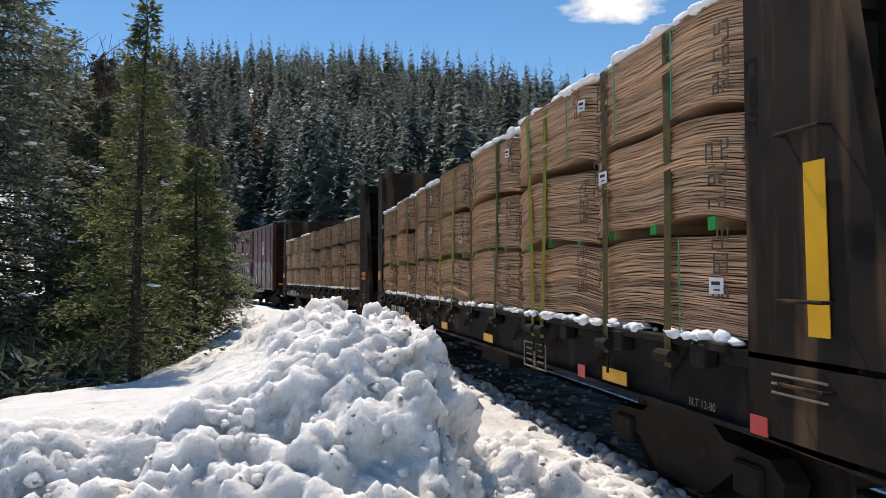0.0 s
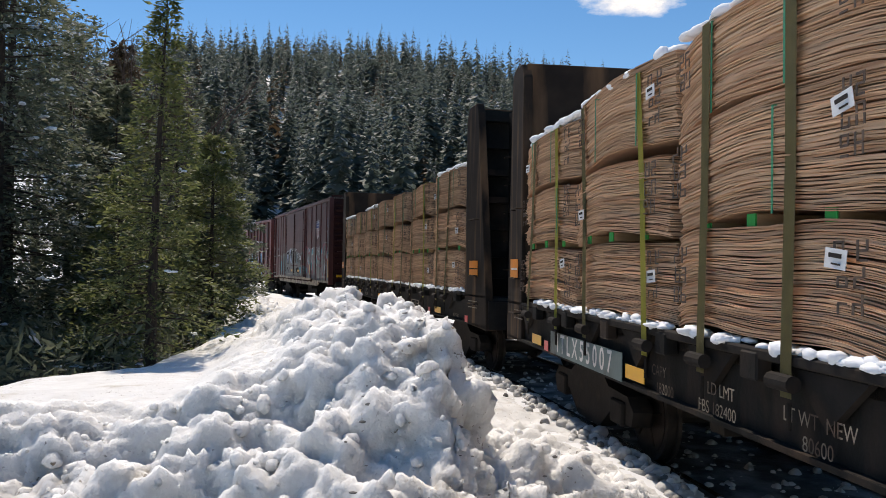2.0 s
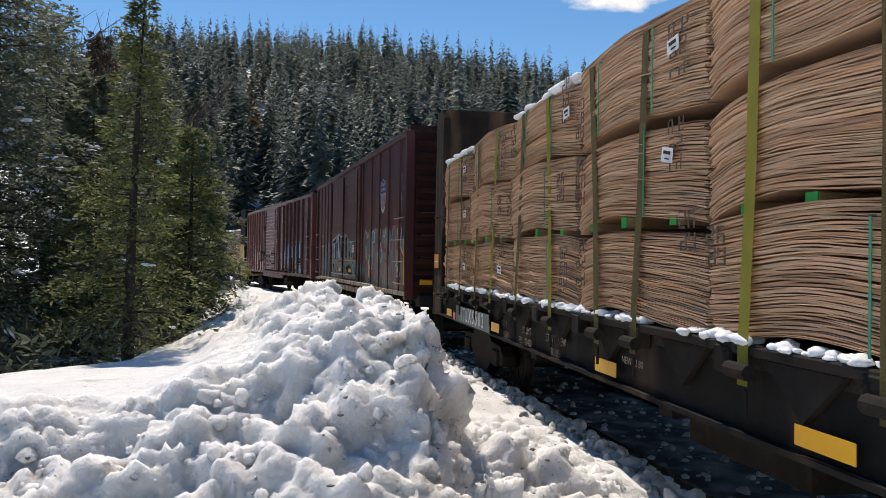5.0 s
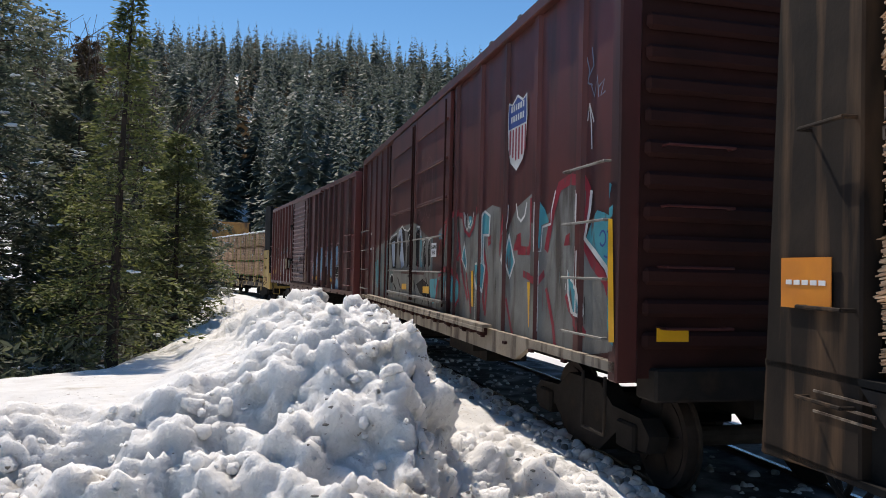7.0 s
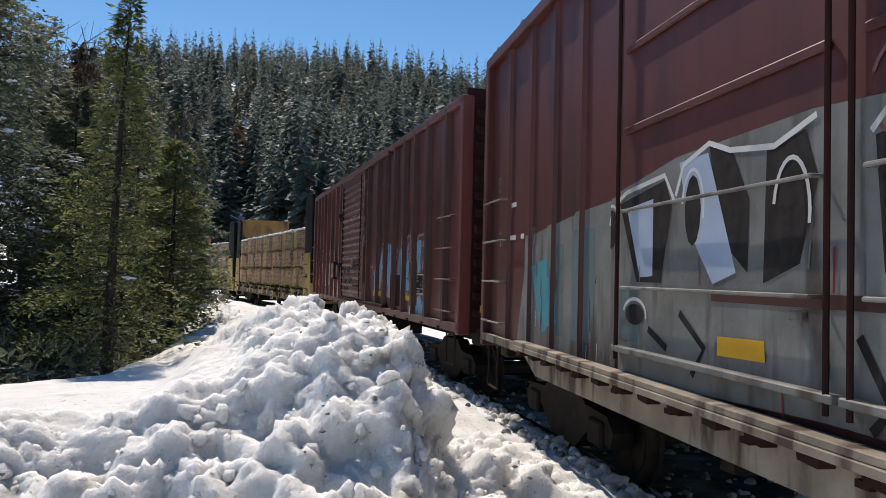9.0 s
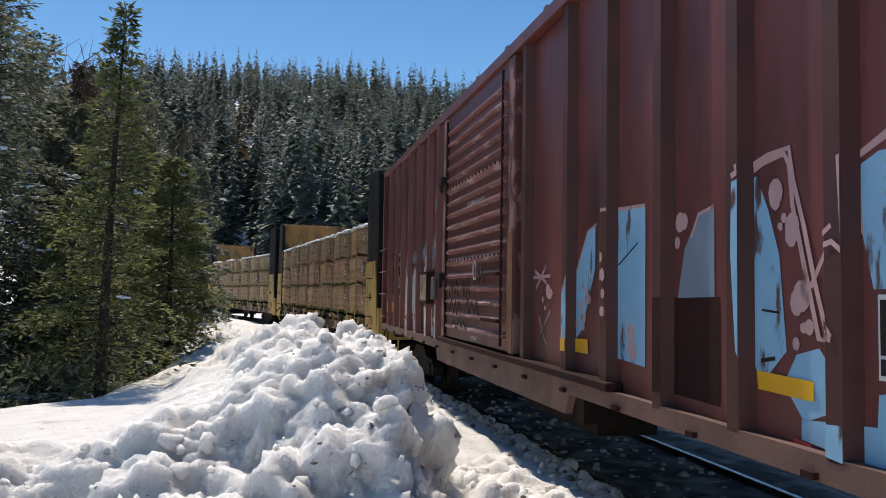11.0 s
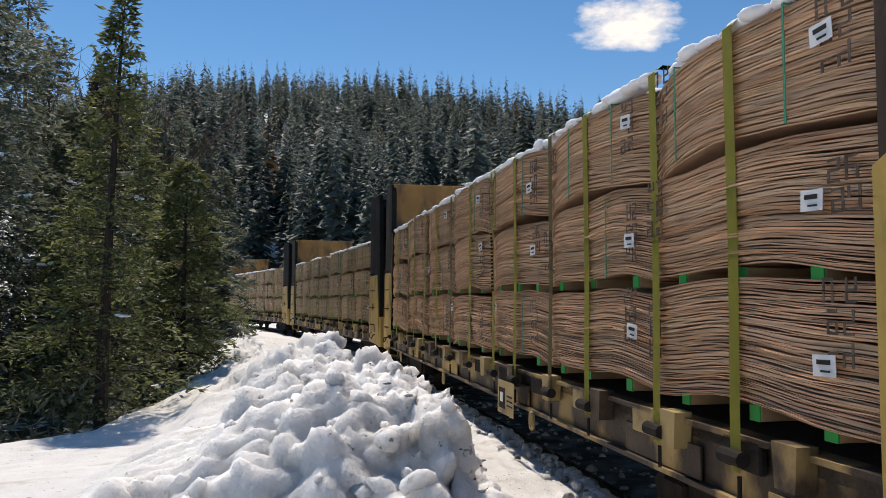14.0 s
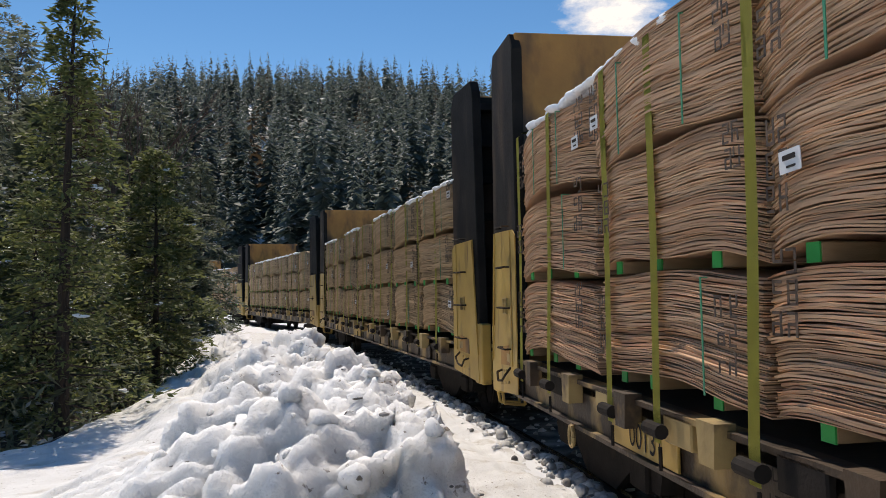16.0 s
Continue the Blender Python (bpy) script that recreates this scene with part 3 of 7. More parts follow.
rng = np.random.default_rng(11)
conifer("cedar_tree", -1.75, 10.5, 5.1, 1.25, rng, M_CEDAR, "young green cedar with a thin dark trunk and open top", 118, 105, 0.075, 0.3, 0.10, 1.1, 8, 0.12)
conifer("cedar_tree", -1.35, 14.0, 3.7, 1.15, rng, M_CEDAR, "small bushy green cedar growing behind the snow bank", 80, 150, 0.085, 0.3, 0.05, 0.6, 8)
conifer("cedar_tree", -2.6, 12.6, 3.0, 1.0, rng, M_CEDAR, "low yellowish-green cedar sapling among the firs", 60, 110, 0.08, 0.3, 0.05, 0.6, 6)
conifer("fir_tree", -4.6, 13.4, 8.8, 2.2, rng, M_FIR, "tall dark fir with drooping snow-flecked boughs", 150, 150, 0.11, 0.35, 0.03, 0.6, 105)
conifer("fir_tree", -5.8, 17.5, 11.5, 2.5, rng, M_FIR, "tall dark fir in deep shade at the forest edge", 150, 140, 0.13, 0.35, 0.03, 0.6, 90)
for x, y, h, r, m in ((-3.0, 21.5, 6.0, 1.5, M_FIR), (-2.4, 25.0, 6.4, 1.6, M_FIR), (-4.6, 22.5, 7.6, 1.7, M_BROWNFIR), (-6.6, 25, 9.0, 2.0, M_FIR),
                      (-4.4, 30, 8.4, 2.0, M_FIR), (-8.5, 22, 12, 2.4, M_FIR), (-10, 29, 15, 2.6, M_FIR), (-7.2, 34, 11.0, 2.2, M_BROWNFIR), (-4.7, 38, 10.5, 2.2, M_FIR),
                      (-7.2, 45, 13, 2.5, M_FIR), (-12, 40, 18, 3.0, M_FIR), (-3.4, 17.2, 3.6, 1.2, M_FIR), (-8.4, 15.5, 9.5, 2.4, M_FIR), (-10.5, 50, 15, 2.8, M_FIR), (-3.3, 15.6, 5.0, 1.5, M_FIR), (-2.1, 18.2, 3.3, 1.2, M_FIR), (-6.2, 14.6, 7.5, 1.9, M_FIR), (-4.1, 18.0, 5.6, 1.6, M_FIR), (-5.0, 11.0, 4.5, 1.5, M_FIR), (-1.9, 22, 3.7, 1.3, M_FIR), (-2.2, 30, 6, 1.7, M_FIR)):
    conifer("fir_tree", x, y, h, r, rng, m, "reddish-brown thinning fir at the forest edge" if m is M_BROWNFIR else "dark green fir with snow on its boughs", 90, 100, 0.15, 0.3, 0.03, 0.7, 26, group="firs at the forest edge")


# forest floor and low brush under the trees
def floor_z(x, y):
    return max(ground_z(x, y), bank_z(x, y) if x > -9 and y < 33 else -9) + 0.02


def in_woods(x, y):
    edge = lerp(y, ((8.2, -3.2), (9.5, -1.75), (13, -1.25), (16, -1.25), (20, -1.6), (32, -3.2), (50, -7)))
    return x < edge + 0.35 * noise.noise((x * 0.9, y * 0.9, 2.0)) and y > 8.2 and lateral(x, y) < -4.2


xs, ys = axis(((-16, 0.3), (-6, 0.14), (-1.0, 0.14))), axis(((8, 0.14), (16, 0.3), (44, 0.3)))
w = len(xs)
inside = [[in_woods(x, y) for x in xs] for y in ys]
verts = [(x, y, floor_z(x, y) + 0.05 * noise.noise((x * 3, y * 3, 0)) if inside[j][i] else -3) for j, y in enumerate(ys) for i, x in enumerate(xs)]
faces = [(j * w + i, j * w + i + 1, (j + 1) * w + i + 1, (j + 1) * w + i) for j in range(len(ys) - 1) for i in range(w - 1)
         if inside[j][i] and inside[j][i + 1] and inside[j + 1][i] and inside[j + 1][i + 1]]
me = mesh_from("forest_floor", verts, faces, M_FLOOR)
me.polygons.foreach_set("use_smooth", [True] * len(me.polygons))
tagged(new("forest_floor", me), "brown forest floor with patches of old snow", "ground", kind="structure")
rng = np.random.default_rng(31)
n = 26000
bx, by = rng.uniform(-9, -1.3, n), 8.3 + 22 * rng.random(n) ** 1.4
ok = np.array([in_woods(x, y) and noise.noise((x * 0.8, y * 0.8, 5.0)) > -0.2 for x, y in zip(bx, by)])
bx, by = bx[ok], by[ok]
c = np.stack([bx, by, [floor_z(x, y) + 0.6 * rng.random() ** 1.6 for x, y in zip(bx, by)]], 1)
d = rng.normal(0, 1, c.shape)
d[:, 2] = np.abs(d[:, 2]) * 0.8
d /= np.linalg.norm(d, axis=1, keepdims=True)
tagged(new("undergrowth", quads("undergrowth", kites(c, d, rng.normal(0, 1, c.shape), rng.uniform(0.06, 0.28, len(c)), rng.uniform(0.006, 0.03, len(c))), M_FIR)),
       "low dark brush poking through the snow under the trees", "undergrowth", kind="stuff")


def bare_tree(x, y, height, rng):
    tree = new("bare_tree")
    tree.location = (x, y, ground_z(x, y) - 0.1)
    tagged(tree, "leafless grey-brown tree with fine upright twigs", "tree")
    bm = bmesh.new()

    def grow(p, d, length, r, depth):
        q = p + d * length
        rod(bm, p, q, r, 5, r * 0.65)
        if depth == 0:
            return
        for k in range(3 if depth > 1 else 4):
            e2 = (d + Vector(rng.normal(0, 0.38, 3)) + Vector((0, 0, 0.22))).normalized()
            grow(p.lerp(q, rng.uniform(0.55, 1.0)), e2, length * rng.uniform(0.55, 0.8), r * 0.55, depth - 1)

    grow(Vector((0, 0, 0)), Vector((0.03, 0, 1)), height * 0.42, 0.07, 4)
    part("trunk", bm, M_TWIG, tree)
    return tree


bare_tree(-4.2, 20.5, 8.6, rng)
bare_tree(-3.5, 19.0, 6.6, rng)


def forest(name, spots, rng, material, whorls=15, arms=7):
    """Many distant conifers in one mesh: spots of (x, y, z, height, radius)."""
    S = np.array(spots)
    n = len(S)
    f = np.tile(np.linspace(0.06, 0.985, whorls)[None, :, None], (n, 1, arms)) + rng.uniform(-0.03, 0.03, (n, whorls, arms))
    az = rng.uniform(0, 6.283, (n, whorls, arms))
    L = S[:, 4][:, None, None] * (1.02 - f) ** 0.8 * rng.uniform(0.5, 1.2, f.shape)
    H = S[:, 3][:, None, None]
    zero = np.zeros_like(f)
    out = np.stack([np.cos(az), np.sin(az), zero], -1)
    side = np.stack([-np.sin(az), np.cos(az), zero], -1)
    root = np.stack([zero, zero, f * H], -1) + S[:, None, None, :3]
    tip = root + out * L[..., None]
    tip[..., 2] -= L * rng.uniform(0.15, 0.75, f.shape)
    mid = root + out * (L * 0.6)[..., None]
    mid[..., 2] -= L * 0.18
    w = (L * rng.uniform(0.22, 0.40, f.shape))[..., None]
    lo = mid - side * w
    hi = mid + side * w
    lo[..., 2] -= L * 0.14
    hi[..., 2] -= L * 0.14
    v = np.stack([root, lo, tip, hi], -2).reshape(-1, 3)
    return quads(name, v, material)


rng = np.random.default_rng(21)
spots, near_spots, brown = [], [], []
y = 74.0
while y < 412:
    step = 4.5 + y * 0.004
    x = -0.42 * y
    while x < 0.95 * y:
        px, py = x + rng.normal(0, 1.4), y + rng.normal(0, 1.4)
        if lateral(px, py) > 11 and rng.random() < 0.86:
            h = rng.uniform(11, 19) if rng.random() < 0.8 else rng.uniform(19, 25)
            if py > 360:
                h = rng.uniform(9, 17) if rng.random() < 0.75 else rng.uniform(17, 25)
            row = (px, py, ground_z(px, py) - 0.3, h, h * rng.uniform(0.15, 0.22))
            (brown if rng.random() < 0.07 else near_spots if y < 135 else spots).append(row)
        x += step
    y += step
tagged(new("forest", forest("forest", spots, rng, M_FOREST, 16, 8)), "dense dark conifer forest dusted with snow on the hillside", "forest", kind="stuff")
tagged(new("forest", forest("forest", near_spots, rng, M_FOREST, 26, 10)), "tall dark conifers at the foot of the hill", "forest", kind="stuff")
tagged(new("forest", forest("forest", brown, rng, M_BROWNFIR, 14, 6)), "reddish-brown conifers standing among the green ones", "forest", kind="stuff")

# ---- clouds far off: soft sheets of vapour 2.4 km away ----
def cloud_stuff(seed, size):
    m = bpy.data.materials.new("cloud")
    m.use_nodes = True
    n, l = m.node_tree.nodes, m.node_tree.links
    n.remove(n["Principled BSDF"])
    tc, mp = n.new("ShaderNodeTexCoord"), n.new("ShaderNodeMapping")
    mp.inputs["Location"].default_value = (seed * 3.7, seed * 1.3, 0)
    l.new(tc.outputs["UV"], mp.inputs["Vector"])
    nz = n.new("ShaderNodeTexNoise")
    nz.inputs["Scale"].default_value, nz.inputs["Detail"].default_value, nz.inputs["Roughness"].default_value = size, 8, 0.62
    l.new(mp.outputs[0], nz.inputs["Vector"])
    dist = n.new("ShaderNodeVectorMath")
    dist.operation = "DISTANCE"
    dist.inputs[1].default_value = (0.5, 0.5, 0)
    l.new(tc.outputs["UV"], dist.inputs[0])
    fall = n.new("ShaderNodeMapRange")
    for k, v in (("From Min", 0.08), ("From Max", 0.5), ("To Min", 0.36), ("To Max", -0.34)):
        fall.inputs[k].default_value = v
    l.new(dist.outputs["Value"], fall.inputs["Value"])
    add = n.new("ShaderNodeMath")
    l.new(nz.outputs["Fac"], add.inputs[0]), l.new(fall.outputs[0], add.inputs[1])
    alpha = n.new("ShaderNodeMapRange")
    alpha.inputs["From Min"].default_value, alpha.inputs["From Max"].default_value = 0.50, 0.82
    l.new(add.outputs[0], alpha.inputs["Value"])
    em, tr, mx = n.new("ShaderNodeEmission"), n.new("ShaderNodeBsdfTransparent"), n.new("ShaderNodeMixShader")
    em.inputs["Color"].default_value, em.inputs["Strength"].default_value = (0.96, 0.97, 1.0, 1), 0.95
    l.new(alpha.outputs[0], mx.inputs[0]), l.new(tr.outputs[0], mx.inputs[1]), l.new(em.outputs[0], mx.inputs[2])
    l.new(mx.outputs[0], n["Material Output"].inputs["Surface"])
    return m


def cloud(az, el, wide, high, seed, size, label):
    """A thin sheet 2.4 km off; az to the right of +y; its size in degrees."""
    w, h = 2400 * math.tan(radians(wide / 2)), 2400 * math.tan(radians(high / 2))
    me = mesh_from("cloud", [(-w, -h, 0), (w, -h, 0), (w, h, 0), (-w, h, 0)], [(0, 1, 2, 3)], cloud_stuff(seed, size))
    uv = me.uv_layers.new()
    uv.data.foreach_set("uv", [0, 0, 1, 0, 1, 1, 0, 1])
    ob = new("cloud", me)
    a1, e1 = radians(az), radians(el)
    ob.matrix_world = look((2400 * math.sin(a1) * math.cos(e1), 2400 * math.cos(a1) * math.cos(e1), 2400 * math.sin(e1)), (0, 0, 0))
    ob.visible_shadow = False
    tagged(ob, label, "cloud", kind="structure")


cloud(25.3, 19.8, 13.0, 6.6, 1, 4.0, "bright white cumulus cloud above the ridge")
cloud(1.4, 22.7, 9.0, 2.6, 2, 4.5, "thin wisp of white cloud in the blue sky")
cloud(-3.2, 23.2, 4.0, 1.8, 3, 4.0, "small scrap of white cloud in the blue sky")
cloud(18.5, 23.6, 6.0, 2.6, 5, 4.0, "small bright cloud high over the ridge")


# ---- the train: things, each built round its own middle, with -x towards the snow bank ----
MOVERS, WHEELSETS = [], []          # (thing, centre along the line, offset within the car); wheelsets


def shared(name, bm, material):
    me = bpy.data.meshes.new(name)
    bm.to_mesh(me)
    bm.free()
    me.materials.append(material)
    return me


def wheelset_mesh():
    bm = bmesh.new()
    for sx in (-1, 1):
        for r, x0, x1 in ((0.42, 0.70, 0.79), (0.45, 0.67, 0.70), (0.36, 0.79, 0.80), (0.13, 0.80, 0.86), (0.09, 0.86, 1.1)):
            bmesh.ops.create_cone(bm, cap_ends=True, segments=28, radius1=r, radius2=r, depth=x1 - x0,
                                  matrix=Matrix.Translation((sx * (x0 + x1) / 2, 0, 0)) @ Matrix.Rotation(math.pi / 2, 4, "Y"))
        for k in range(5):
            an = k * 1.2566
            rod(bm, (sx * 0.801, 0.12 * math.cos(an), 0.12 * math.sin(an)), (sx * 0.806, 0.31 * math.cos(an), 0.31 * math.sin(an)), 0.012, 5)
    rod(bm, (-0.7, 0, 0), (0.7, 0, 0), 0.085, 12)
    return shared("wheelset", bm, M_WHEEL)


def side_frame_mesh():
    bm = prism(((-1.25, 0.50), (-1.1, 0.62), (-0.6, 0.64), (-0.35, 0.80), (0.35, 0.80), (0.6, 0.64), (1.1, 0.62), (1.25, 0.50), (1.2, 0.36), (0.85, 0.36), (0.7, 0.44),
                (0.35, 0.20), (-0.35, 0.20), (-0.7, 0.44), (-0.85, 0.36), (-1.2, 0.36)), -0.09, 0.09)
    for yy in (-0.2, 0.0, 0.2):
        for zz in range(7):
            rod(bm, (0, yy, 0.28 + 0.05 * zz), (0, yy, 0.31 + 0.05 * zz), 0.075, 10)
    for yy in (-0.9, 0.9):
        box(bm, -0.13, 0.13, yy - 0.16, yy + 0.16, 0.33, 0.56, 0.02)
    return shared("side_frame", bm, M_UNDER)


WHEELSET_ME, FRAME_ME = wheelset_mesh(), side_frame_mesh()
BOLSTER_ME = shared("bolster", boxes((-1.0, 1.0, -0.2, 0.2, 0.45, 0.68), bev=0.03), M_UNDER)
BEAM_ME = shared("brake_beam", boxes((-0.8, 0.8, -0.05, 0.05, 0.25, 0.36), bev=0.01), M_UNDER)


def truck(parent, y):
    tk = part("truck", BOLSTER_ME, M_UNDER, parent, "dark cast-steel four-wheel truck")
    tk.location = (0, y, 0)
    for x in (-1.0, 1.0):
        part("side_frame", FRAME_ME, M_UNDER, tk).location = (x, 0, 0)
    for yy in (-0.45, 0.45):
        part("brake_beam", BEAM_ME, M_UNDER, tk).location = (0, yy, 0)
    for yy in (-0.9, 0.9):
        w = part("wheelset", WHEELSET_ME, M_WHEEL, tk, "steel wheels on an axle")
        w.location = (0, yy, 0.42)


def coupler(parent, y, sgn):
    bm = boxes((-0.11, 0.11, y - 0.45, y + 0.45, 0.75, 0.97), (-0.2, 0.16, y + sgn * 0.4 - 0.14, y + sgn * 0.4 + 0.14, 0.70, 1.0), bev=0.03)
    part("coupler", bm, M_UNDER, parent, "heavy knuckle coupler")
    hose = bmesh.new()
    for k in range(8):
        a0, a1 = k / 8, (k + 1) / 8
        pt = [Vector((-0.35 + 0.1 * q, y + sgn * (0.2 + 0.35 * q), 0.85 - 0.55 * math.sin(math.pi * (0.15 + 0.55 * q)))) for q in (a0, a1)]
        rod(hose, *pt, 0.022, 7)
    part("air_hose", hose, M_UNDER, parent)


def grab_iron(parent, p, q, out=(-0.07, 0, 0), r=0.011, material=None):
    p, q, o = Vector(p), Vector(q), Vector(out)
    bm = bmesh.new()
    rod(bm, p, p + o, r), rod(bm, p + o, q + o, r), rod(bm, q + o, q, r)
    part("grab_iron", bm, material or M_RUST, parent)


def plate(name, parent, x, y0, y1, z0, z1, material, label="", lean=0.0):
    """A thin sheet on a side that faces -x."""
    bm = prism(((y0 + lean, z0), (y1 + lean, z0), (y1, z1), (y0, z1)), x - 0.003, x + 0.003)
    return part(name, bm, material, parent, label)


def flatcar(kind, rng):
    """A bulkhead flatcar; kind: 'black' or 'yellow'."""
    yellow = kind == "yellow"
    body, inner = (M_GRIME, M_ORANGE) if yellow else (M_BLACK, M_RUST)
    zb, zs, top = (1.02, 0.72, 4.66) if yellow else (1.25, 0.86, 4.44)
    car = new("flatcar")
    tagged(car, "weathered yellow bulkhead flatcar loaded with stacked veneer" if yellow else "black rust-streaked bulkhead flatcar loaded with stacked veneer", "railway car", "cars of the train")
    part("deck", boxes((-1.36, 1.36, -8.6, 8.6, zb - 0.02, zb + 0.06)), M_TIE, car, "dark timber deck")
    for sx in (-1, 1):
        x0, x1 = sorted((sx * 1.30, sx * 1.36))
        bm = boxes((x0, x1, -8.7, 8.7, zs, zb + 0.09), bev=0.008)
        for zz in (zs, zb + 0.07):
            box(bm, min(sx * 1.28, sx * 1.42), max(sx * 1.28, sx * 1.42), -8.7, 8.7, zz - 0.012, zz + 0.022)
        part("side_sill", bm, body, car, "deep grimy steel side sill")
    part("center_sill", boxes((-0.2, 0.2, -8.8, 8.8, 0.62, zb - 0.03), (-0.9, 0.9, -1.2, 0.2, 0.48, 0.7), (-1.2, 1.2, -0.1, 0.1, 0.7, zb - 0.03), (-1.2, 1.2, -3.3, -3.1, 0.7, zb - 0.03), (-1.2, 1.2, 3.1, 3.3, 0.7, zb - 0.03)), M_UNDER, car)
    if yellow:
        for k in range(13):
            y = -7.1 + k * 1.18
            bm = prism(((y - 0.08, zb - 0.10), (y + 0.08, zb - 0.10), (y + 0.10, zb + 0.13), (y - 0.10, zb + 0.13)), -1.49, -1.37)
            part("stake_pocket", bm, M_PALE if k % 2 else M_GRIME, car, "worn stake pocket")
            part("bracket", boxes((-1.42, -1.37, y + 0.30, y + 0.66, zb - 0.10, zb + 0.08), bev=0.01), M_PALE if rng.random() < 0.4 else M_UNDER, car)
        for y in (-5.6, -2.2, 1.2, 4.6):
            part("side_panel", boxes((-1.395, -1.375, y - 0.55, y + 0.5, zb - 0.27, zb - 0.06), bev=0.004), M_YELLOW if y > 0 else M_GRIME, car, "pale painted lettering panel")
    else:
        for k in range(13):
            y = -7.1 + k * 1.18
            part("stake_pocket", boxes((-1.47, -1.37, y - 0.09, y + 0.09, zb - 0.06, zb + 0.10), bev=0.012), M_BLACK, car)
            # dark gusset triangles that double as sawtooth shadows on the sill
            bm = prism(((y + 0.25, zb + 0.05), (y + 0.85, zb + 0.05), (y + 0.55, zb - 0.22)), -1.42, -1.375)
            part("gusset", bm, M_UNDER, car)
        bm_s = []
        for k in range(30):
            y = -7.2 + k * 0.49 + rng.normal(0, 0.06)
            for j in range(int(rng.integers(8, 18)) if rng.random() < 0.85 else 0):
                r = rng.uniform(0.022, 0.062)
                bm_s.append((-1.40 + rng.normal(0, 0.03), y + rng.normal(0, 0.13), zb + 0.12 + r * 0.3, r))
        tagged(part("snow", lumps("snow", bm_s, M_FRESH, rng, 0.45, (0.9, 1.4, 0.6), True), M_FRESH, car, "pads of fresh snow along the deck edge"), kind="stuff")
        part("deck_rail", boxes((-1.46, -1.30, -7.4, 7.4, zb + 0.06, zb + 0.12), bev=0.01), M_UNDER, car)
    # bulkheads
    for sy in (-1, 1):
        Y = lambda v: sy * v
        o = 0.14 if yellow else 0.02 if sy < 0 else 0.36
        out = 0.14 if yellow else 0.02
        lean_to = 8.69 if yellow else 8.2 if sy < 0 else 8.55
        bh = part("bulkhead", boxes((-1.36, 1.36, *sorted((Y(7.62 + o), Y(7.74 + o))), zb + 0.05, top), bev=0.01), inner, car,
                  "faded orange bulkhead with black streaks" if yellow else "tall rusty black steel bulkhead")
        part("outer_sheet", boxes((-1.29, 1.29, *sorted((Y(7.742 + o), Y(7.752 + o))), zb + 0.06, top - 0.03)), M_BLACK, bh, "dark outer sheet")
        for sx in (-1, 1):
            x0, x1 = sorted((sx * 1.42, sx * 1.30))
            cham = 0.16
            bm = prism(((Y(7.55 + o), zs + (0.05 if yellow else 0.0)), (Y(8.72 + out), zs - 0.05), (Y(8.68 + out), zb + 0.1), (Y(lean_to), top - cham), (Y(lean_to - 0.09), top), (Y(7.55 + o + cham * 0.8), top), (Y(7.55 + o), top - cham * 1.2)), x0, x1)
            bmesh.ops.bevel(bm, geom=bm.edges[:], offset=0.012, segments=1, affect="EDGES")
            part("bulkhead_side", bm, M_RUST if not yellow else M_BLACK, bh)
            if yellow:
                xx = sorted((sx * 1.425, sx * 1.437))
                part("lower_side", prism(((Y(7.54 + o), zs + 0.02), (Y(8.66 + o), zs - 0.06), (Y(8.47 + o), 2.52), (Y(7.66 + o), 2.50), (Y(7.54 + o), 2.44)), *xx), M_YELLOW, bh, "dull yellow plate with rungs")
                part("corner_post", boxes((min(sx * 1.30, sx * 1.43), max(sx * 1.30, sx * 1.43), *sorted((Y(8.62), Y(8.92))), zs - 0.08, 1.42), bev=0.015), M_YELLOW, bh)
        for k in range(7):
            bm = bmesh.new()
            z = zb + 0.3 + k * (top - zb - 0.4) / 6.2
            box(bm, -1.3, 1.3, *sorted((Y(7.755 + o), Y(7.92 + o))), z - 0.05, z + 0.05)
            part("stiffener", bm, M_BLACK if not yellow else M_UNDER, bh)
        for x in (-0.75, 0, 0.75):
            part("upright", boxes((x - 0.06, x + 0.06, *sorted((Y(7.93 + o), Y(8.1 + o))), zb, top - 0.1)), M_BLACK if not yellow else M_UNDER, bh)
        bm = boxes((-1.3, 1.3, *sorted((Y(8.0), Y(8.5))), zb + 0.04, zb + 0.07), (-1.38, 1.38, *sorted((Y(8.62), Y(8.74))), zs - 0.04, zb + 0.02), bev=0.008)
        part("end_sill", bm, M_YELLOW if yellow else M_BLACK, bh)
        for z in (1.2, 1.65, 2.1, 2.55, 3.0, 3.45):
            if yellow and z < 2.4 or z in (1.2, 1.65, 2.55):
              grab_iron(bh, (-1.42 - (0.012 if yellow else 0), Y(7.95), z), (-1.42 - (0.012 if yellow else 0), Y(8.3), z), material=M_RUST)
            grab_iron(bh, (-1.0, Y(8.3), z + 0.1), (-0.5, Y(8.3), z + 0.1), (0, Y(0.06), 0), material=M_RUST)
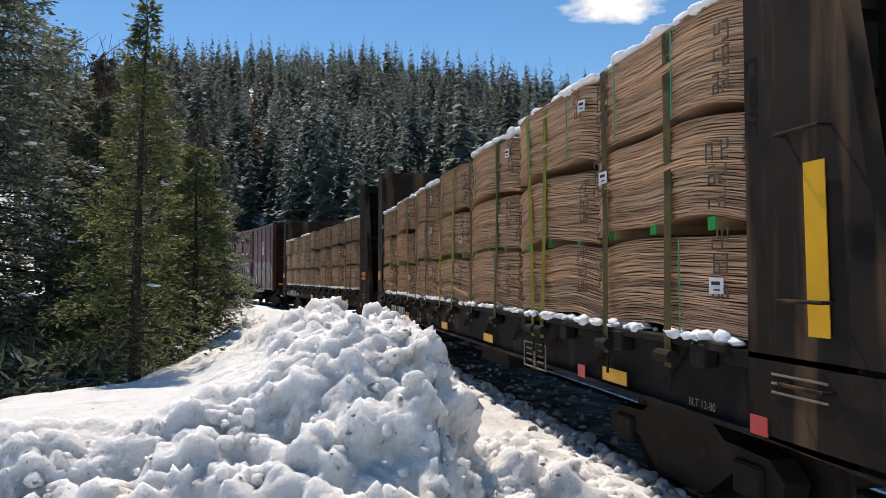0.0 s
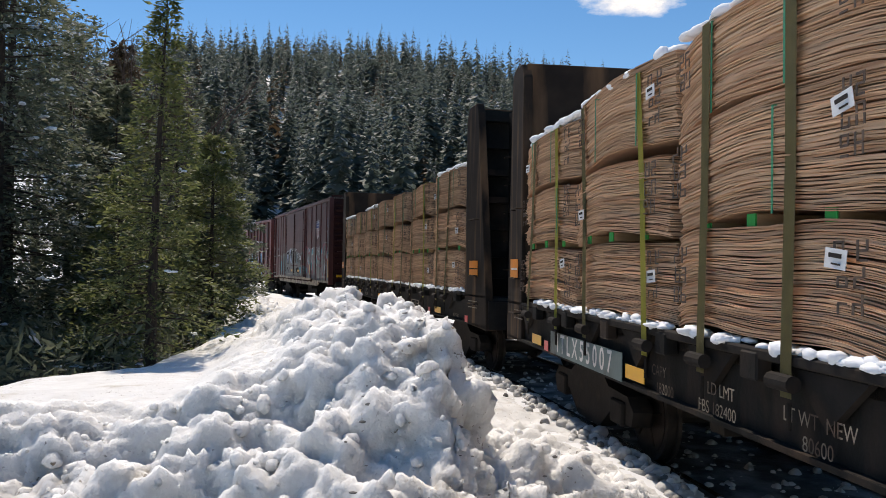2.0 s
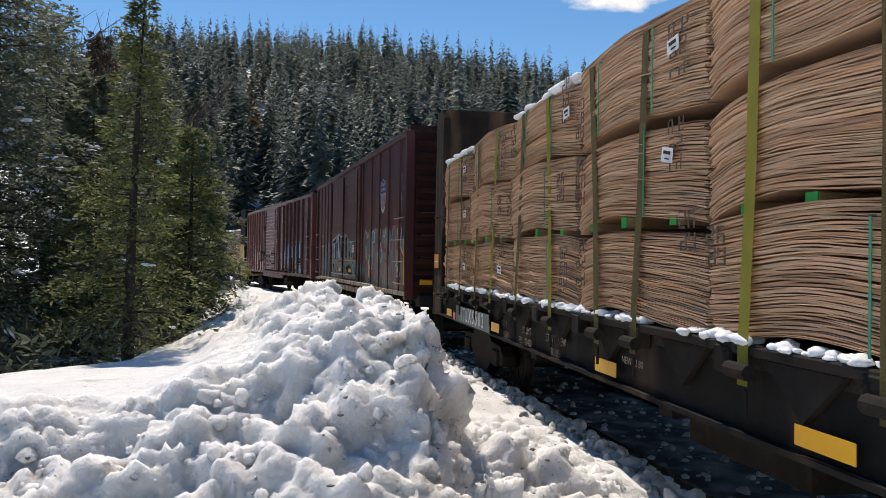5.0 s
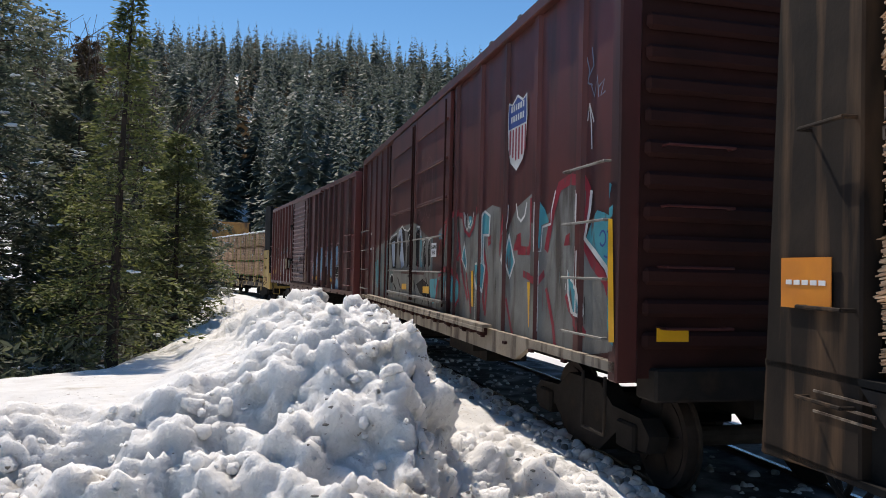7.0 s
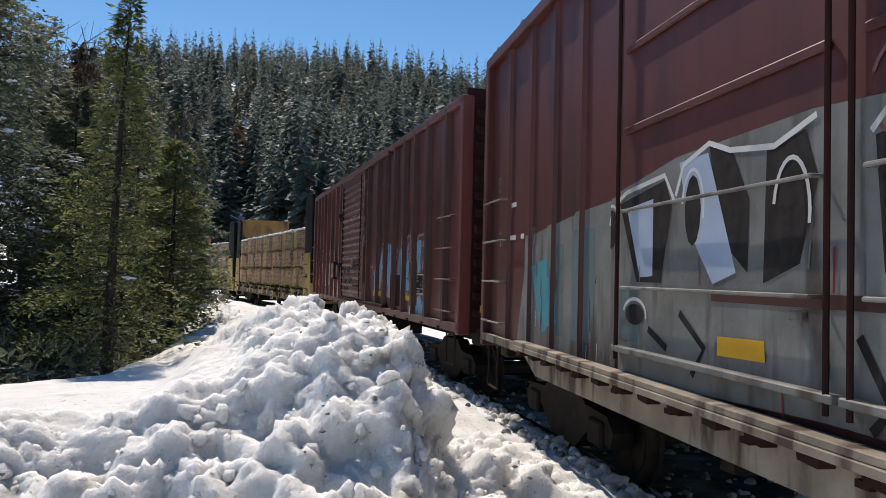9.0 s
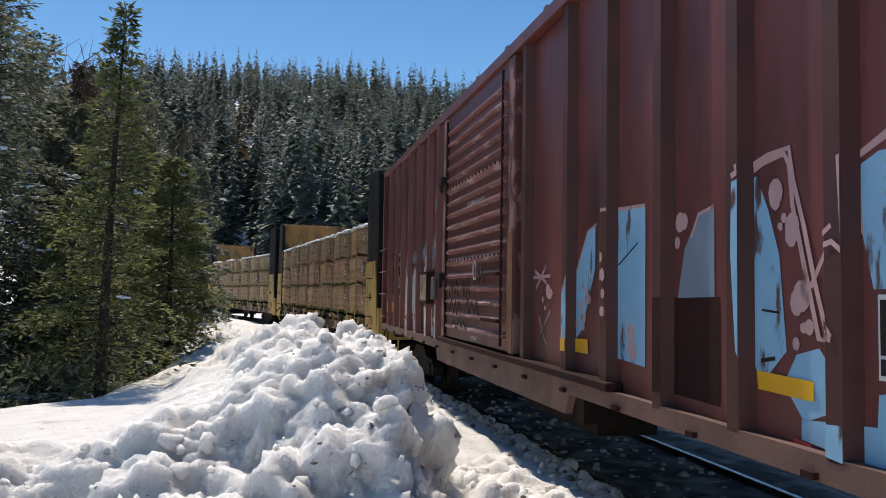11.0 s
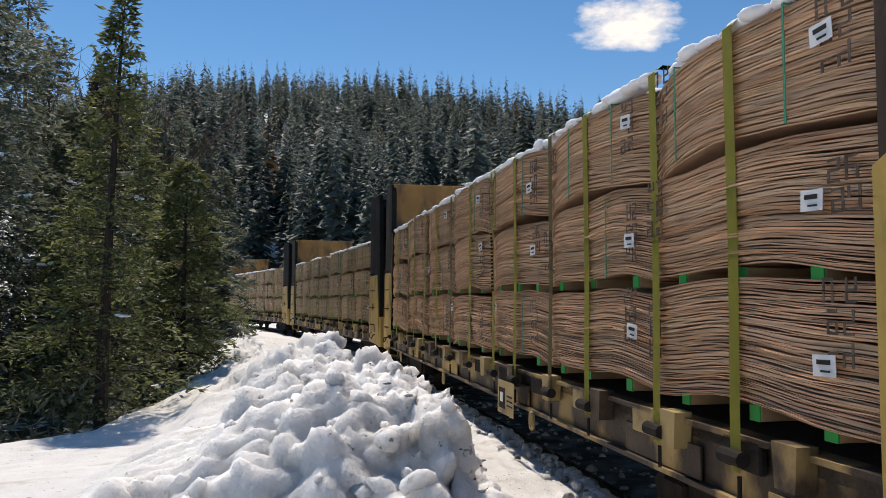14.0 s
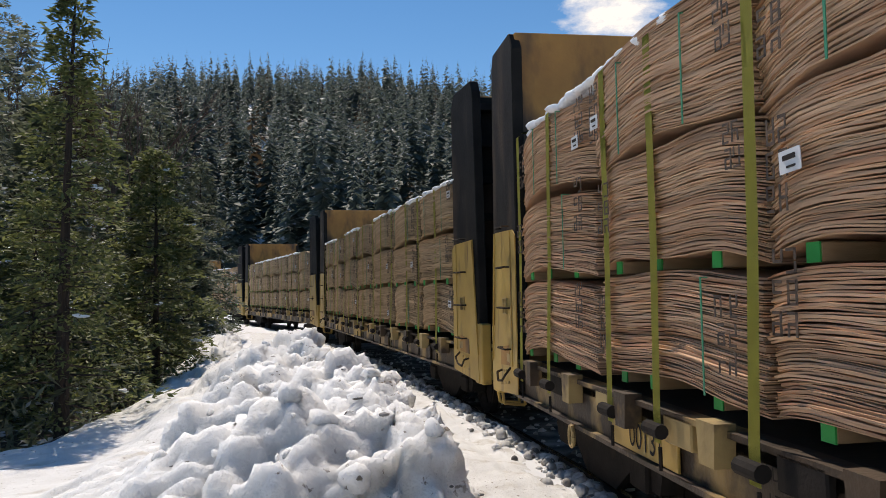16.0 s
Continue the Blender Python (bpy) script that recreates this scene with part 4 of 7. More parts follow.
        if yellow:
            part("fold", prism(((Y(7.72 + o), 1.02), (Y(7.735 + o), 1.02), (Y(7.745 + o), 2.49), (Y(7.73 + o), 2.49)), -1.446, -1.4375), M_YELLOW, bh)
            part("edge_flange", prism(((Y(8.655 + o), zs + 0.3), (Y(8.675 + o), zs + 0.3), (Y(8.485 + o), 2.51), (Y(8.465 + o), 2.51)), -1.455, -1.4375), M_YELLOW, bh)
            for y0, y1, z0, z1 in ((7.93, 8.10, 1.58, 1.592), (7.93, 8.10, 1.75, 1.762), (7.93, 7.942, 1.592, 1.75), (8.088, 8.10, 1.592, 1.75), (7.99, 8.0, 1.592, 1.75), (8.0, 8.088, 1.69, 1.70)):
                part("card_holder", boxes((-1.452, -1.4375, *sorted((Y(y0 + o), Y(y1 + o))), z0, z1)), M_PALE, bh)
            part("bare_patch", prism(((Y(7.86 + o), 1.02), (Y(8.28 + o), 1.00), (Y(8.26 + o), 1.20), (Y(7.88 + o), 1.24)), -1.4405, -1.4375), M_ORANGE, bh, "patch of older orange paint")
            part("sticker", prism(((Y(7.84 + o), 1.05), (Y(7.98 + o), 1.06), (Y(7.98 + o), 1.15), (Y(7.84 + o), 1.14)), -1.4425, -1.441), M_PALE, bh)
            for y0, z0 in ((8.0, 0.95), (8.12, 0.94), (7.9, 0.83), (8.05, 0.81), (8.25, 0.79)):
                part("bolt", rod(bmesh.new(), (-1.437, Y(y0 + o), z0), (-1.452, Y(y0 + o), z0), 0.014, 6), M_PALE, bh)
            loop = bmesh.new()
            pts = [Vector((-1.437, Y(7.84 + o), 1.0)), Vector((-1.50, Y(7.82 + o), 0.93)), Vector((-1.51, Y(7.95 + o), 0.85)), Vector((-1.51, Y(8.14 + o), 0.83)), Vector((-1.50, Y(8.22 + o), 0.92)), Vector((-1.437, Y(8.24 + o), 0.94))]
            for p, q in zip(pts, pts[1:]):
                rod(loop, p, q, 0.013)
            part("stirrup", loop, M_RUST, bh, "bent dark stirrup step")
            rail = bmesh.new()
            pts = [Vector((-1.30, Y(8.93), 0.80)), Vector((-1.30, Y(9.06), 0.74)), Vector((-1.26, Y(9.08), 0.45)), Vector((-1.0, Y(9.08), 0.42)), Vector((-0.98, Y(9.06), 0.72))]
            for p, q in zip(pts, pts[1:]):
                rod(rail, p, q, 0.02)
            part("sill_step", rail, M_YELLOW, bh, "yellow steel step under the end sill")
        if not yellow:
            for z in (1.13, 1.18, 1.23):
                part("stencil_line", boxes((-1.428, -1.42, *sorted((Y(7.8), Y(8.25))), z, z + 0.012)), M_CREAM, bh)
        coupler(car, Y(9.2), sy)
    for y in (-6.2, 6.2):
        truck(car, y)
    return car


def strap(parent, y, lean, zb, top, material, rng, tail=0.0):
    """A webbing strap from the deck's edge over the load."""
    w = 0.05
    pts = ((-1.47, y + lean, zb - 0.10), (-1.47, y + lean * 0.95, zb + 0.1), (-1.445, y + lean * 0.5, zb + 1.1), (-1.44, y, top - 0.03), (-1.38, y, top + 0.02), (1.38, y, top + 0.02), (1.44, y, top - 0.03), (1.47, y, zb - 0.05))
    bm = bmesh.new()
    rows = [[bm.verts.new((px, py + s * w, pz)) for s in (-1, 1)] for px, py, pz in pts]
    for a0, a1 in zip(rows, rows[1:]):
        bm.faces.new((a0[0], a0[1], a1[1], a1[0]))
    bmesh.ops.solidify(bm, geom=bm.faces[:], thickness=0.006)
    st = part("strap", bm, material, parent, "yellow-green webbing strap pulled tight over the load" if material is M_STRAP else "grimy olive webbing strap over the load")
    z = zb + 0.55
    if material is M_STRAP and rng.random() < 0.15:
        for k in range(16):
            zz = z + 0.045 * k + 0.4
            f = (zz - zb) / (top - zb)
            yy = y + lean * (1 - f)
            part("stencil_bar", boxes((-1.47, -1.452, yy - 0.022, yy + 0.022, zz, zz + 0.024)), M_INK, st)
    bm = bmesh.new()
    rod(bm, (-1.49, y + lean - 0.1, zb - 0.02), (-1.49, y + lean + 0.1, zb - 0.02), 0.045, 10)
    rod(bm, (-1.47, y + lean - 0.03, zb - 0.12), (-1.47, y + lean - 0.03, zb - 0.26), 0.012, 6)
    part("winch", bm, M_UNDER, parent)


def veneer_mesh(seed, material, length=2.15, height=0.66, width=2.78, layers=62, n=14):
    """A bundle of thin wavy sheets with uneven edges; its base at z = 0."""
    rg = np.random.default_rng(seed)
    ys = np.linspace(-length / 2, length / 2, n + 1)
    u = ys / (length / 2)
    sag = -rg.uniform(0.04, 0.10) * np.abs(u) ** 3 + 0.020 * np.sin(u * rg.uniform(3, 5) + rg.uniform(0, 6)) - 0.03 * rg.uniform(-1, 1) * u
    thick = rg.uniform(0.5, 1.5, layers)
    thick *= height / thick.sum()
    z = 0.0
    verts, faces = [], []
    drift = 0.0
    for k in range(layers):
        drift = 0.75 * drift + rg.normal(0, 0.007)
        f = k / layers
        wave = sag * (1 - 0.35 * f) + 0.004 * np.sin(u * rg.uniform(4, 12) + rg.uniform(0, 6))
        bow = 0.055 * (1 - np.abs(u) ** 5) - 0.025
        xl = -width / 2 - bow + drift + rg.normal(0, 0.004, n + 1) + 0.005 * np.sin(u * 5 + k * 0.7)
        xr = width / 2 + bow + drift
        y = ys * (1 + rg.normal(0, 0.004)) + rg.normal(0, 0.008)
        t = thick[k] * (0.84 if k % 4 else 0.55)
        b = len(verts)
        for j in range(n + 1):
            verts += [(xl[j], y[j], z + wave[j]), (xl[j] - 0.002, y[j], z + wave[j] + t), (xr[j], y[j], z + wave[j] + t), (xr[j], y[j], z + wave[j])]
        for j in range(n):
            q = b + 4 * j
            for e0, e1 in ((0, 1), (1, 2), (2, 3), (3, 0)):
                faces.append((q + e0, q + 4 + e0, q + 4 + e1, q + e1))
        faces += [(b, b + 1, b + 2, b + 3), (b + 4 * n + 3, b + 4 * n + 2, b + 4 * n + 1, b + 4 * n)]
        z += thick[k]
    return mesh_from("veneer_stack", verts, faces, material)


VENEER = {m: [veneer_mesh(60 + 10 * j + i, m, height=0.62 + 0.02 * (i % 4)) for i in range(6)] for j, m in enumerate((M_VENEER, M_VENEER2))}
for ms in VENEER.values():
    for me in ms:
        bmesh_normals = bmesh.new()
        bmesh_normals.from_mesh(me)
        bmesh.ops.recalc_face_normals(bmesh_normals, faces=bmesh_normals.faces)
        bmesh_normals.to_mesh(me)
        bmesh_normals.free()
BLOCK_ME = shared("spacer", boxes((-1.385, 1.385, -0.045, 0.045, 0, 0.085), bev=0.006), M_BLOCK)
BLOCKEND_ME = shared("spacer_end", boxes((-1.395, -1.386, -0.046, 0.046, -0.001, 0.086)), M_GREENEND)
LABEL_ME = shared("paper_label", boxes((-1.452, -1.448, -0.078, 0.078, 0, 0.10)), M_PAPER)
BAR_ME = shared("print_bar", boxes((-1.457, -1.4525, -0.045, 0.045, 0, 0.022)), M_INK)
BAND_ME = shared("band", boxes((-1.447, -1.443, -0.008, 0.008, 0.0, 0.62), (-1.447, -1.2, -0.008, 0.008, 0.615, 0.62)), M_BAND)
rng = np.random.default_rng(5)


def mark_mesh(seed):
    """Blurred stencil strokes, as plain bars."""
    rg = np.random.default_rng(seed)
    bm = bmesh.new()
    for k in range(int(rg.integers(2, 4))):
        z = -k * 0.105
        for j in range(2):
            y = (j - 0.5) * 0.075 + rg.normal(0, 0.006)
            for sy0, sy1, sz0, sz1 in ((-0.028, -0.016, 0, 0.04), (-0.028, -0.016, 0.045, 0.085), (0.014, 0.026, 0, 0.04), (0.014, 0.026, 0.045, 0.085), (-0.024, 0.024, 0, 0.01), (-0.024, 0.024, 0.038, 0.048), (-0.024, 0.024, 0.075, 0.085)):
                if rg.random() < 0.68:
                    box(bm, -1.4505, -1.4485, y + sy0, y + sy1, z + sz0, z + sz1)
    return shared("stencil_mark", bm, M_STENCIL)


MARKS = [mark_mesh(i) for i in range(5)]
SNOWTOP = []
for i in range(3):
    rg = np.random.default_rng(80 + i)
    sp = [(-1.30 + abs(rg.normal(0, 0.07)), rg.uniform(-1.03, 1.03), 0.0, rg.uniform(0.04, 0.085)) for _ in range(50)] + [(rg.uniform(-1.2, 1.2), rg.uniform(-1.0, 1.0), -0.03, rg.uniform(0.1, 0.16)) for _ in range(40)]
    SNOWTOP.append(lumps("snow_cap", sp, M_FRESH, rg, 0.2, (1, 1.6, 0.6)))


def load(car_centre, zb, total, material, rng, snow=0.8, rear=None, near=-7.60, far=7.60):
    """Seven columns of three veneer bundles on a flatcar, all things of their own."""
    pitch = (far - near) / 7
    for c in range(7):
        tier = (total + ((rear or total) - total) * c / 6) / 3
        yc = near + pitch * (c + 0.5)
        for k in range(3):
            me = VENEER[material][int(rng.integers(6))]
            st = new("veneer_stack")
            tagged(part("sheet_pack", me, material, st, "many thin wavy veneer sheets"), kind="stuff")
            tagged(st, "banded bundle of pale yellow-brown wood veneer sheets, wavy at the edges" if material is M_VENEER2 else "banded bundle of reddish-tan wood veneer sheets, wavy at the edges", "veneer stack", "veneer stacks on the train")
            st.scale = (1, 1, tier / 0.713 * 0.99)
            dz = k * tier + (0.085 if k >= 1 else 0.07) + rng.uniform(-0.005, 0.005)
            off = Matrix.Translation((rng.normal(0, 0.012), yc + rng.normal(0, 0.02), zb + dz))
            MOVERS.append((st, car_centre, off))
            if k == 1 or (k == 0 and zb < 1.3):
                for y in (-0.68 + rng.normal(0, 0.05), 0.05 + rng.normal(0, 0.08), 0.70 + rng.normal(0, 0.05)):
                    sp = part("spacer", BLOCK_ME, M_BLOCK, st, "square timber spacer block")
                    sp.location = (0, y, -0.085 - 0.03 * abs(y / 1.2) ** 2.5)
                    part("spacer_end", BLOCKEND_ME, M_GREENEND, sp, "green-painted block end")
            if rng.random() < 0.55 or k == 2:
                for y in (-0.42, 0.5)[: 1 + (k == 2)]:
                    b = part("band", BAND_ME, M_BAND, st, "thin green plastic band")
                    b.location = (-0.006, y + rng.normal(0, 0.1), -0.02)
            if rng.random() < 0.62:
                lb = part("paper_label", LABEL_ME, M_PAPER, st, "small white paper label with dark print")
                ly = rng.choice((-0.82, -0.78, 0.78)) + rng.normal(0, 0.06)
                lb.matrix_basis = Matrix.Translation((-0.004, ly, 0.28 + rng.normal(0, 0.08))) @ Matrix.Rotation(rng.normal(0, 0.08), 4, "X")
                br = part("print_bar", BAR_ME, M_INK, lb)
                br.location = (0, 0, 0.055)
                br = part("print_bar", BAR_ME, M_INK, lb)
                br.matrix_basis = Matrix.Translation((0, -0.01, 0.02)) @ Matrix.Diagonal((1, 0.7, 0.4, 1))
            for y in (-0.88, 0.88) if rng.random() < 0.75 else (-0.86,):
                mk = part("stencil_mark", MARKS[int(rng.integers(5))], M_STENCIL, st)
                tagged(mk, kind="stuff")
                mk.matrix_basis = Matrix.Translation((-0.004, y + rng.normal(0, 0.05), 0.44 + rng.normal(0, 0.06))) @ Matrix.Diagonal((1, rng.uniform(1.2, 1.7), rng.uniform(1.15, 1.5), 1))
            if k == 2 and rng.random() < snow:
                cap = new("snow_cap", SNOWTOP[c % 3])
                tagged(cap, "ragged cap of fresh snow on the veneer stack", "snow", "snow on the load", "stuff")
                MOVERS.append((cap, car_centre, off @ Matrix.Translation((-0.08, 0, 0.66 * tier / 0.713))))


# ---- boxcars ----
def painted(parent, side_at, shape, material, name="graffiti", label="", proud=0.0, ylo=-9, yhi=9):
    """A painted patch with an outline of (y, z) points, laid over panels and posts: side_at gives (y0, y1, x) strips."""
    for y0, y1, x in side_at:
        y0, y1 = max(y0, ylo), min(y1, yhi)
        if y1 - y0 < 0.005:
            continue
        bm = bmesh.new()
        bm.faces.new([bm.verts.new((x - 0.003 - proud, y, z)) for y, z in shape])
        for p, nrm in (((0, y0, 0), (0, -1, 0)), ((0, y1, 0), (0, 1, 0))):
            bmesh.ops.bisect_plane(bm, geom=bm.verts[:] + bm.edges[:] + bm.faces[:], plane_co=p, plane_no=nrm, clear_outer=True)
        if bm.faces:
            part(name, bm, material, parent, label)
        else:
            bm.free()


def ring(cy, cz, ry, rz, n=14, a0=0.0, a1=6.2832):
    return [(cy + ry * math.cos(a0 + (a1 - a0) * k / n), cz + rz * math.sin(a0 + (a1 - a0) * k / n)) for k in range(n)]


def line(pts, w):
    """A ribbon of width w along (y, z) points, as an outline."""
    left, right = [], []
    for i, (y, z) in enumerate(pts):
        y0, z0 = pts[max(i - 1, 0)]
        y1, z1 = pts[min(i + 1, len(pts) - 1)]
        d = math.hypot(y1 - y0, z1 - z0) or 1
        ny, nz = -(z1 - z0) / d * w / 2, (y1 - y0) / d * w / 2
        left.append((y + ny, z + nz)), right.append((y - ny, z - nz))
    return left + right[::-1]


def boxcar(label, red, posts, sill, half, eave, doors, corrugated, belly, trucks=5.9, deep=0.08, bulge=(4.3, 4.7), lip=0.14):
    car = new("boxcar")
    tagged(car, label, "railway car", "cars of the train")
    X, PX = 1.50, 1.58
    zf = 1.12
    d0, d1 = doors
    for sx in (-1, 1):
        x0, x1 = sorted((sx * X, sx * (X - 0.04)))
        for y0, y1 in ((-half, d0), (d1, half)):
            part("side_wall", boxes((x0, x1, y0, y1, zf, eave)), red, car, "weathered red steel side wall")
        part("lower_side", boxes((x0, x1, d0, d1, zf - 0.0, zf + 0.1)), red, car)
        for y in posts:
            bm = prism(((0, 0), (0.16, 0), (0.13, deep), (0.03, deep)), zf, eave - 0.06)
            for v in bm.verts:
                zz, yy, pp = v.co
                v.co = (sx * (X + pp), y + yy - 0.08, zz)
            bmesh.ops.recalc_face_normals(bm, faces=bm.faces)
            # front posts of the ribbed-door car carry their shade in the colour
            part("post", bm, M_POST if y < 1 and corrugated else red, car)
        part("top_chord", boxes((*sorted((sx * (X - 0.02), sx * PX)), -half, half, eave - 0.12, eave), bev=0.01), red, car)
        bm = prism([(-half, zf + 0.02), (half, zf + 0.02), (half, zf - lip), (bulge[1], zf - lip), (bulge[0], belly), (-bulge[0], belly), (-bulge[1], zf - lip), (-half, zf - lip)],
                   *sorted((sx * (PX - 0.06), sx * PX)))
        part("side_sill", bm, sill, car, "pale grimy side sill, deeper between the trucks")
        for k in range(16):
            y = -half + 0.9 + k * (2 * half - 1.8) / 15
            part("bracket", boxes((*sorted((sx * PX, sx * (PX + 0.03))), y - 0.04, y + 0.04, zf - 0.09, zf - 0.06)), M_DARKRED, car)
    for sy in (-1, 1):
        # end walls turned from the sun: their shade is coloured in, ribs too
        end = part("end_wall", boxes((-X, X, *sorted((sy * half, sy * (half - 0.06))), zf - 0.1, eave + 0.1)), M_DARKRED, car, "corrugated end wall with its shade put into a dark red")
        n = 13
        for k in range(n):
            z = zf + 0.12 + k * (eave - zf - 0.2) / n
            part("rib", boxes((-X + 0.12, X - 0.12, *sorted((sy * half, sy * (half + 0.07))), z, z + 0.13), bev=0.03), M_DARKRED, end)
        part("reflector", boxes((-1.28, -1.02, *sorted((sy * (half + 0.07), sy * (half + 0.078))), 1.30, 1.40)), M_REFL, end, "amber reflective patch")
        for x in (-1, 1):
            part("corner_post", boxes((*sorted((x * (X - 0.1), x * PX)), *sorted((sy * (half - 0.12), sy * (half + 0.02))), zf - 0.13, eave), bev=0.015), red, car)
        for z in (1.3, 1.75, 2.2, 2.65):
            grab_iron(car, (-PX + (0.04 if deep < 0.05 else 0), sy * (half - 0.15), z), (-PX + (0.04 if deep < 0.05 else 0), sy * (half - 0.95), z), material=M_GREY if deep < 0.05 else red)
            grab_iron(car, (-1.25, sy * (half + 0.02), z + 0.1), (-0.7, sy * (half + 0.02), z + 0.1), (0, sy * 0.14, 0), material=red)
        bm = bmesh.new()
        for y in (half - 0.25, half - 0.65):
            rod(bm, (-1.53, sy * y, 1.0), (-1.53, sy * y, 0.55), 0.014)
        rod(bm, (-1.53, sy * (half - 0.25), 0.55), (-1.53, sy * (half - 0.65), 0.55), 0.014)
        part("step", bm, M_UNDER, car, "black steel stirrup step")
        part("end_sill", boxes((-1.3, 1.3, *sorted((sy * (half - 0.2), sy * (half + 0.1))), 0.85, zf - 0.02), bev=0.02), M_UNDER, car)
        coupler(car, sy * (half + 0.45), sy)
        truck(car, sy * trucks)
    bm = prism(((-X - 0.03, eave), (0, eave + 0.16), (X + 0.03, eave), (X + 0.03, eave - 0.04), (-X - 0.03, eave - 0.04)), -half, half)
    for v in bm.verts:
        v.co = (v.co.y, v.co.x, v.co.z)
    bmesh.ops.recalc_face_normals(bm, faces=bm.faces)
    for k in range(14):
        y = -half + 0.4 + k * (2 * half - 0.8) / 13
        box(bm, -X - 0.05, X + 0.05, y - 0.04, y + 0.04, eave - 0.02, eave + 0.05)
    part("roof", bm, M_GREY, car, "ribbed galvanised roof")
    part("underframe", boxes((-0.25, 0.25, -half + 0.2, half - 0.2, 0.65, zf), (-1.3, 1.3, -half + 0.2, half - 0.2, zf - 0.08, zf - 0.01), (-0.9, -0.3, -1.5, 0.6, 0.5, 0.8), (-1.25, 1.25, -2.0, -1.85, 0.7, zf), (-1.25, 1.25, 1.85, 2.0, 0.7, zf)), M_UNDER, car)
    # doors on both sides
    for sx in (-1, 1):
        leaves = ((d0, d1),) if corrugated else ((d0, (d0 + d1) / 2), ((d0 + d1) / 2, d1))
        for y0, y1 in leaves:
            xa, xb = sorted((sx * (X + 0.015), sx * (X + 0.07)))
            ribs = []
            bm = boxes((xa, xb, y0 + 0.01, y1 - 0.01, zf + 0.1, eave - 0.14), bev=0.006)
            if corrugated:
                n = 17
                for k in range(n):
                    z = zf + 0.22 + k * (eave - zf - 0.5) / n
                    w = 0.075 if k not in (5, 11) else 0.11
                    f = prism(((0, z), (0.0, z + w), (0.05, z + w * 0.5), (0.05, z + w * 0.2)), y0 + 0.1, y1 - 0.1)
                    for v in f.verts:
                        v.co = (sx * (X + 0.07 + v.co.y), v.co.x, v.co.z)
                    bmesh.ops.recalc_face_normals(f, faces=f.faces)
                    ribs.append(f)
            else:
                for z in (2.82, 3.37, 3.92):
                    ribs.append(boxes((*sorted((sx * (X + 0.071), sx * (X + 0.095))), y0 + 0.10, y1 - 0.10, z - 0.035, z + 0.012), bev=0.008))
            dr = part("door", bm, red, car, "horizontally ribbed sliding door" if corrugated else "heavy plug door with locking bars")
            for f in ribs:
                part("rib", f, M_RIB if corrugated else red, dr)
            for y in ((y0 + 0.12, y1 - 0.12) if corrugated else (y0 + 0.07, y1 - 0.07)):
                bar = rod(bmesh.new(), (sx * (X + 0.12), y, zf + 0.15), (sx * (X + 0.12), y, eave - 0.25), 0.014)
                part("locking_bar", bar, M_DARKRED, dr)
            if corrugated:
                for z in (1.52, 2.0):
                    part("handle", boxes((*sorted((sx * (X + 0.12), sx * (X + 0.16))), y0 + 0.15, y0 + 0.75, z - 0.02, z + 0.02), bev=0.006), M_DARKRED, dr)
                for z in (zf + 0.22 + 5 * (eave - zf - 0.5) / 17, zf + 0.22 + 11 * (eave - zf - 0.5) / 17):
                    for k in range(16):
                        y = y0 + 0.2 + k * (y1 - y0 - 0.4) / 15
                        part("rivet", boxes((*sorted((sx * (X + 0.118), sx * (X + 0.130))), y - 0.014, y + 0.014, z + 0.052, z + 0.08), bev=0.005), M_DARKRED, dr)
            else:
                for z in (2.26, 1.75):
                    rail = rod(bmesh.new(), (sx * (X + 0.13), y0 + 0.16, z), (sx * (X + 0.13), y1 - 0.16, z), 0.011)
                    for y in (y0 + 0.16, y1 - 0.16):
                        rod(rail, (sx * (X + 0.07), y, z), (sx * (X + 0.135), y, z), 0.011)
                    part("hand_rail", rail, M_GREY, dr, "thin bare steel rail")
                part("lock_box", boxes((*sorted((sx * (X + 0.075), sx * (X + 0.12))), y0 + 0.24, y0 + 0.33, 1.64, 1.69), bev=0.01), M_GREY, dr)
                part("bottom_rail", boxes((*sorted((sx * (X + 0.07), sx * (X + 0.135))), y0 + 0.02, y1 - 0.02, 1.32, 1.36), bev=0.006), M_GREY, dr)
        if not corrugated:
            # a running ledge under the doors on wedge brackets
            ledge = part("door_track", boxes((*sorted((sx * (X + 0.081), sx * (X + 0.19))), d0 - 2.1, d1 + 2.2, zf + 0.035, zf + 0.075), (*sorted((sx * (X + 0.17), sx * (X + 0.195))), d0 - 2.1, d1 + 2.2, zf - 0.01, zf + 0.034), bev=0.006), M_CREAM, car, "grimy ledge under the doors")
            for k in range(23):
                y = d0 - 1.95 + k * 0.385
                part("ledge_bracket", prism(((y, zf + 0.034), (y + 0.17, zf + 0.034), (y + 0.15, zf - 0.05), (y + 0.02, zf - 0.06)), *sorted((sx * (X + 0.082), sx * (X + 0.165)))), M_DARKRED, ledge)
            continue
        # worn posts either side of the sliding door
        for y in (d0 - 0.20, d1 + 0.02):
            part("door_post", boxes((*sorted((sx * X, sx * (X + 0.10))), y, y + 0.18, zf + 0.09, eave - 0.17), bev=0.012), M_WORN, car, "door post with peeling pale paint")
        part("primer_patch", boxes((*sorted((sx * (X + 0.101), sx * (X + 0.104))), d0 - 0.195, d0 - 0.025, zf + 0.12, 2.40)), M_BROWNP, car, "brown primer on the door post")
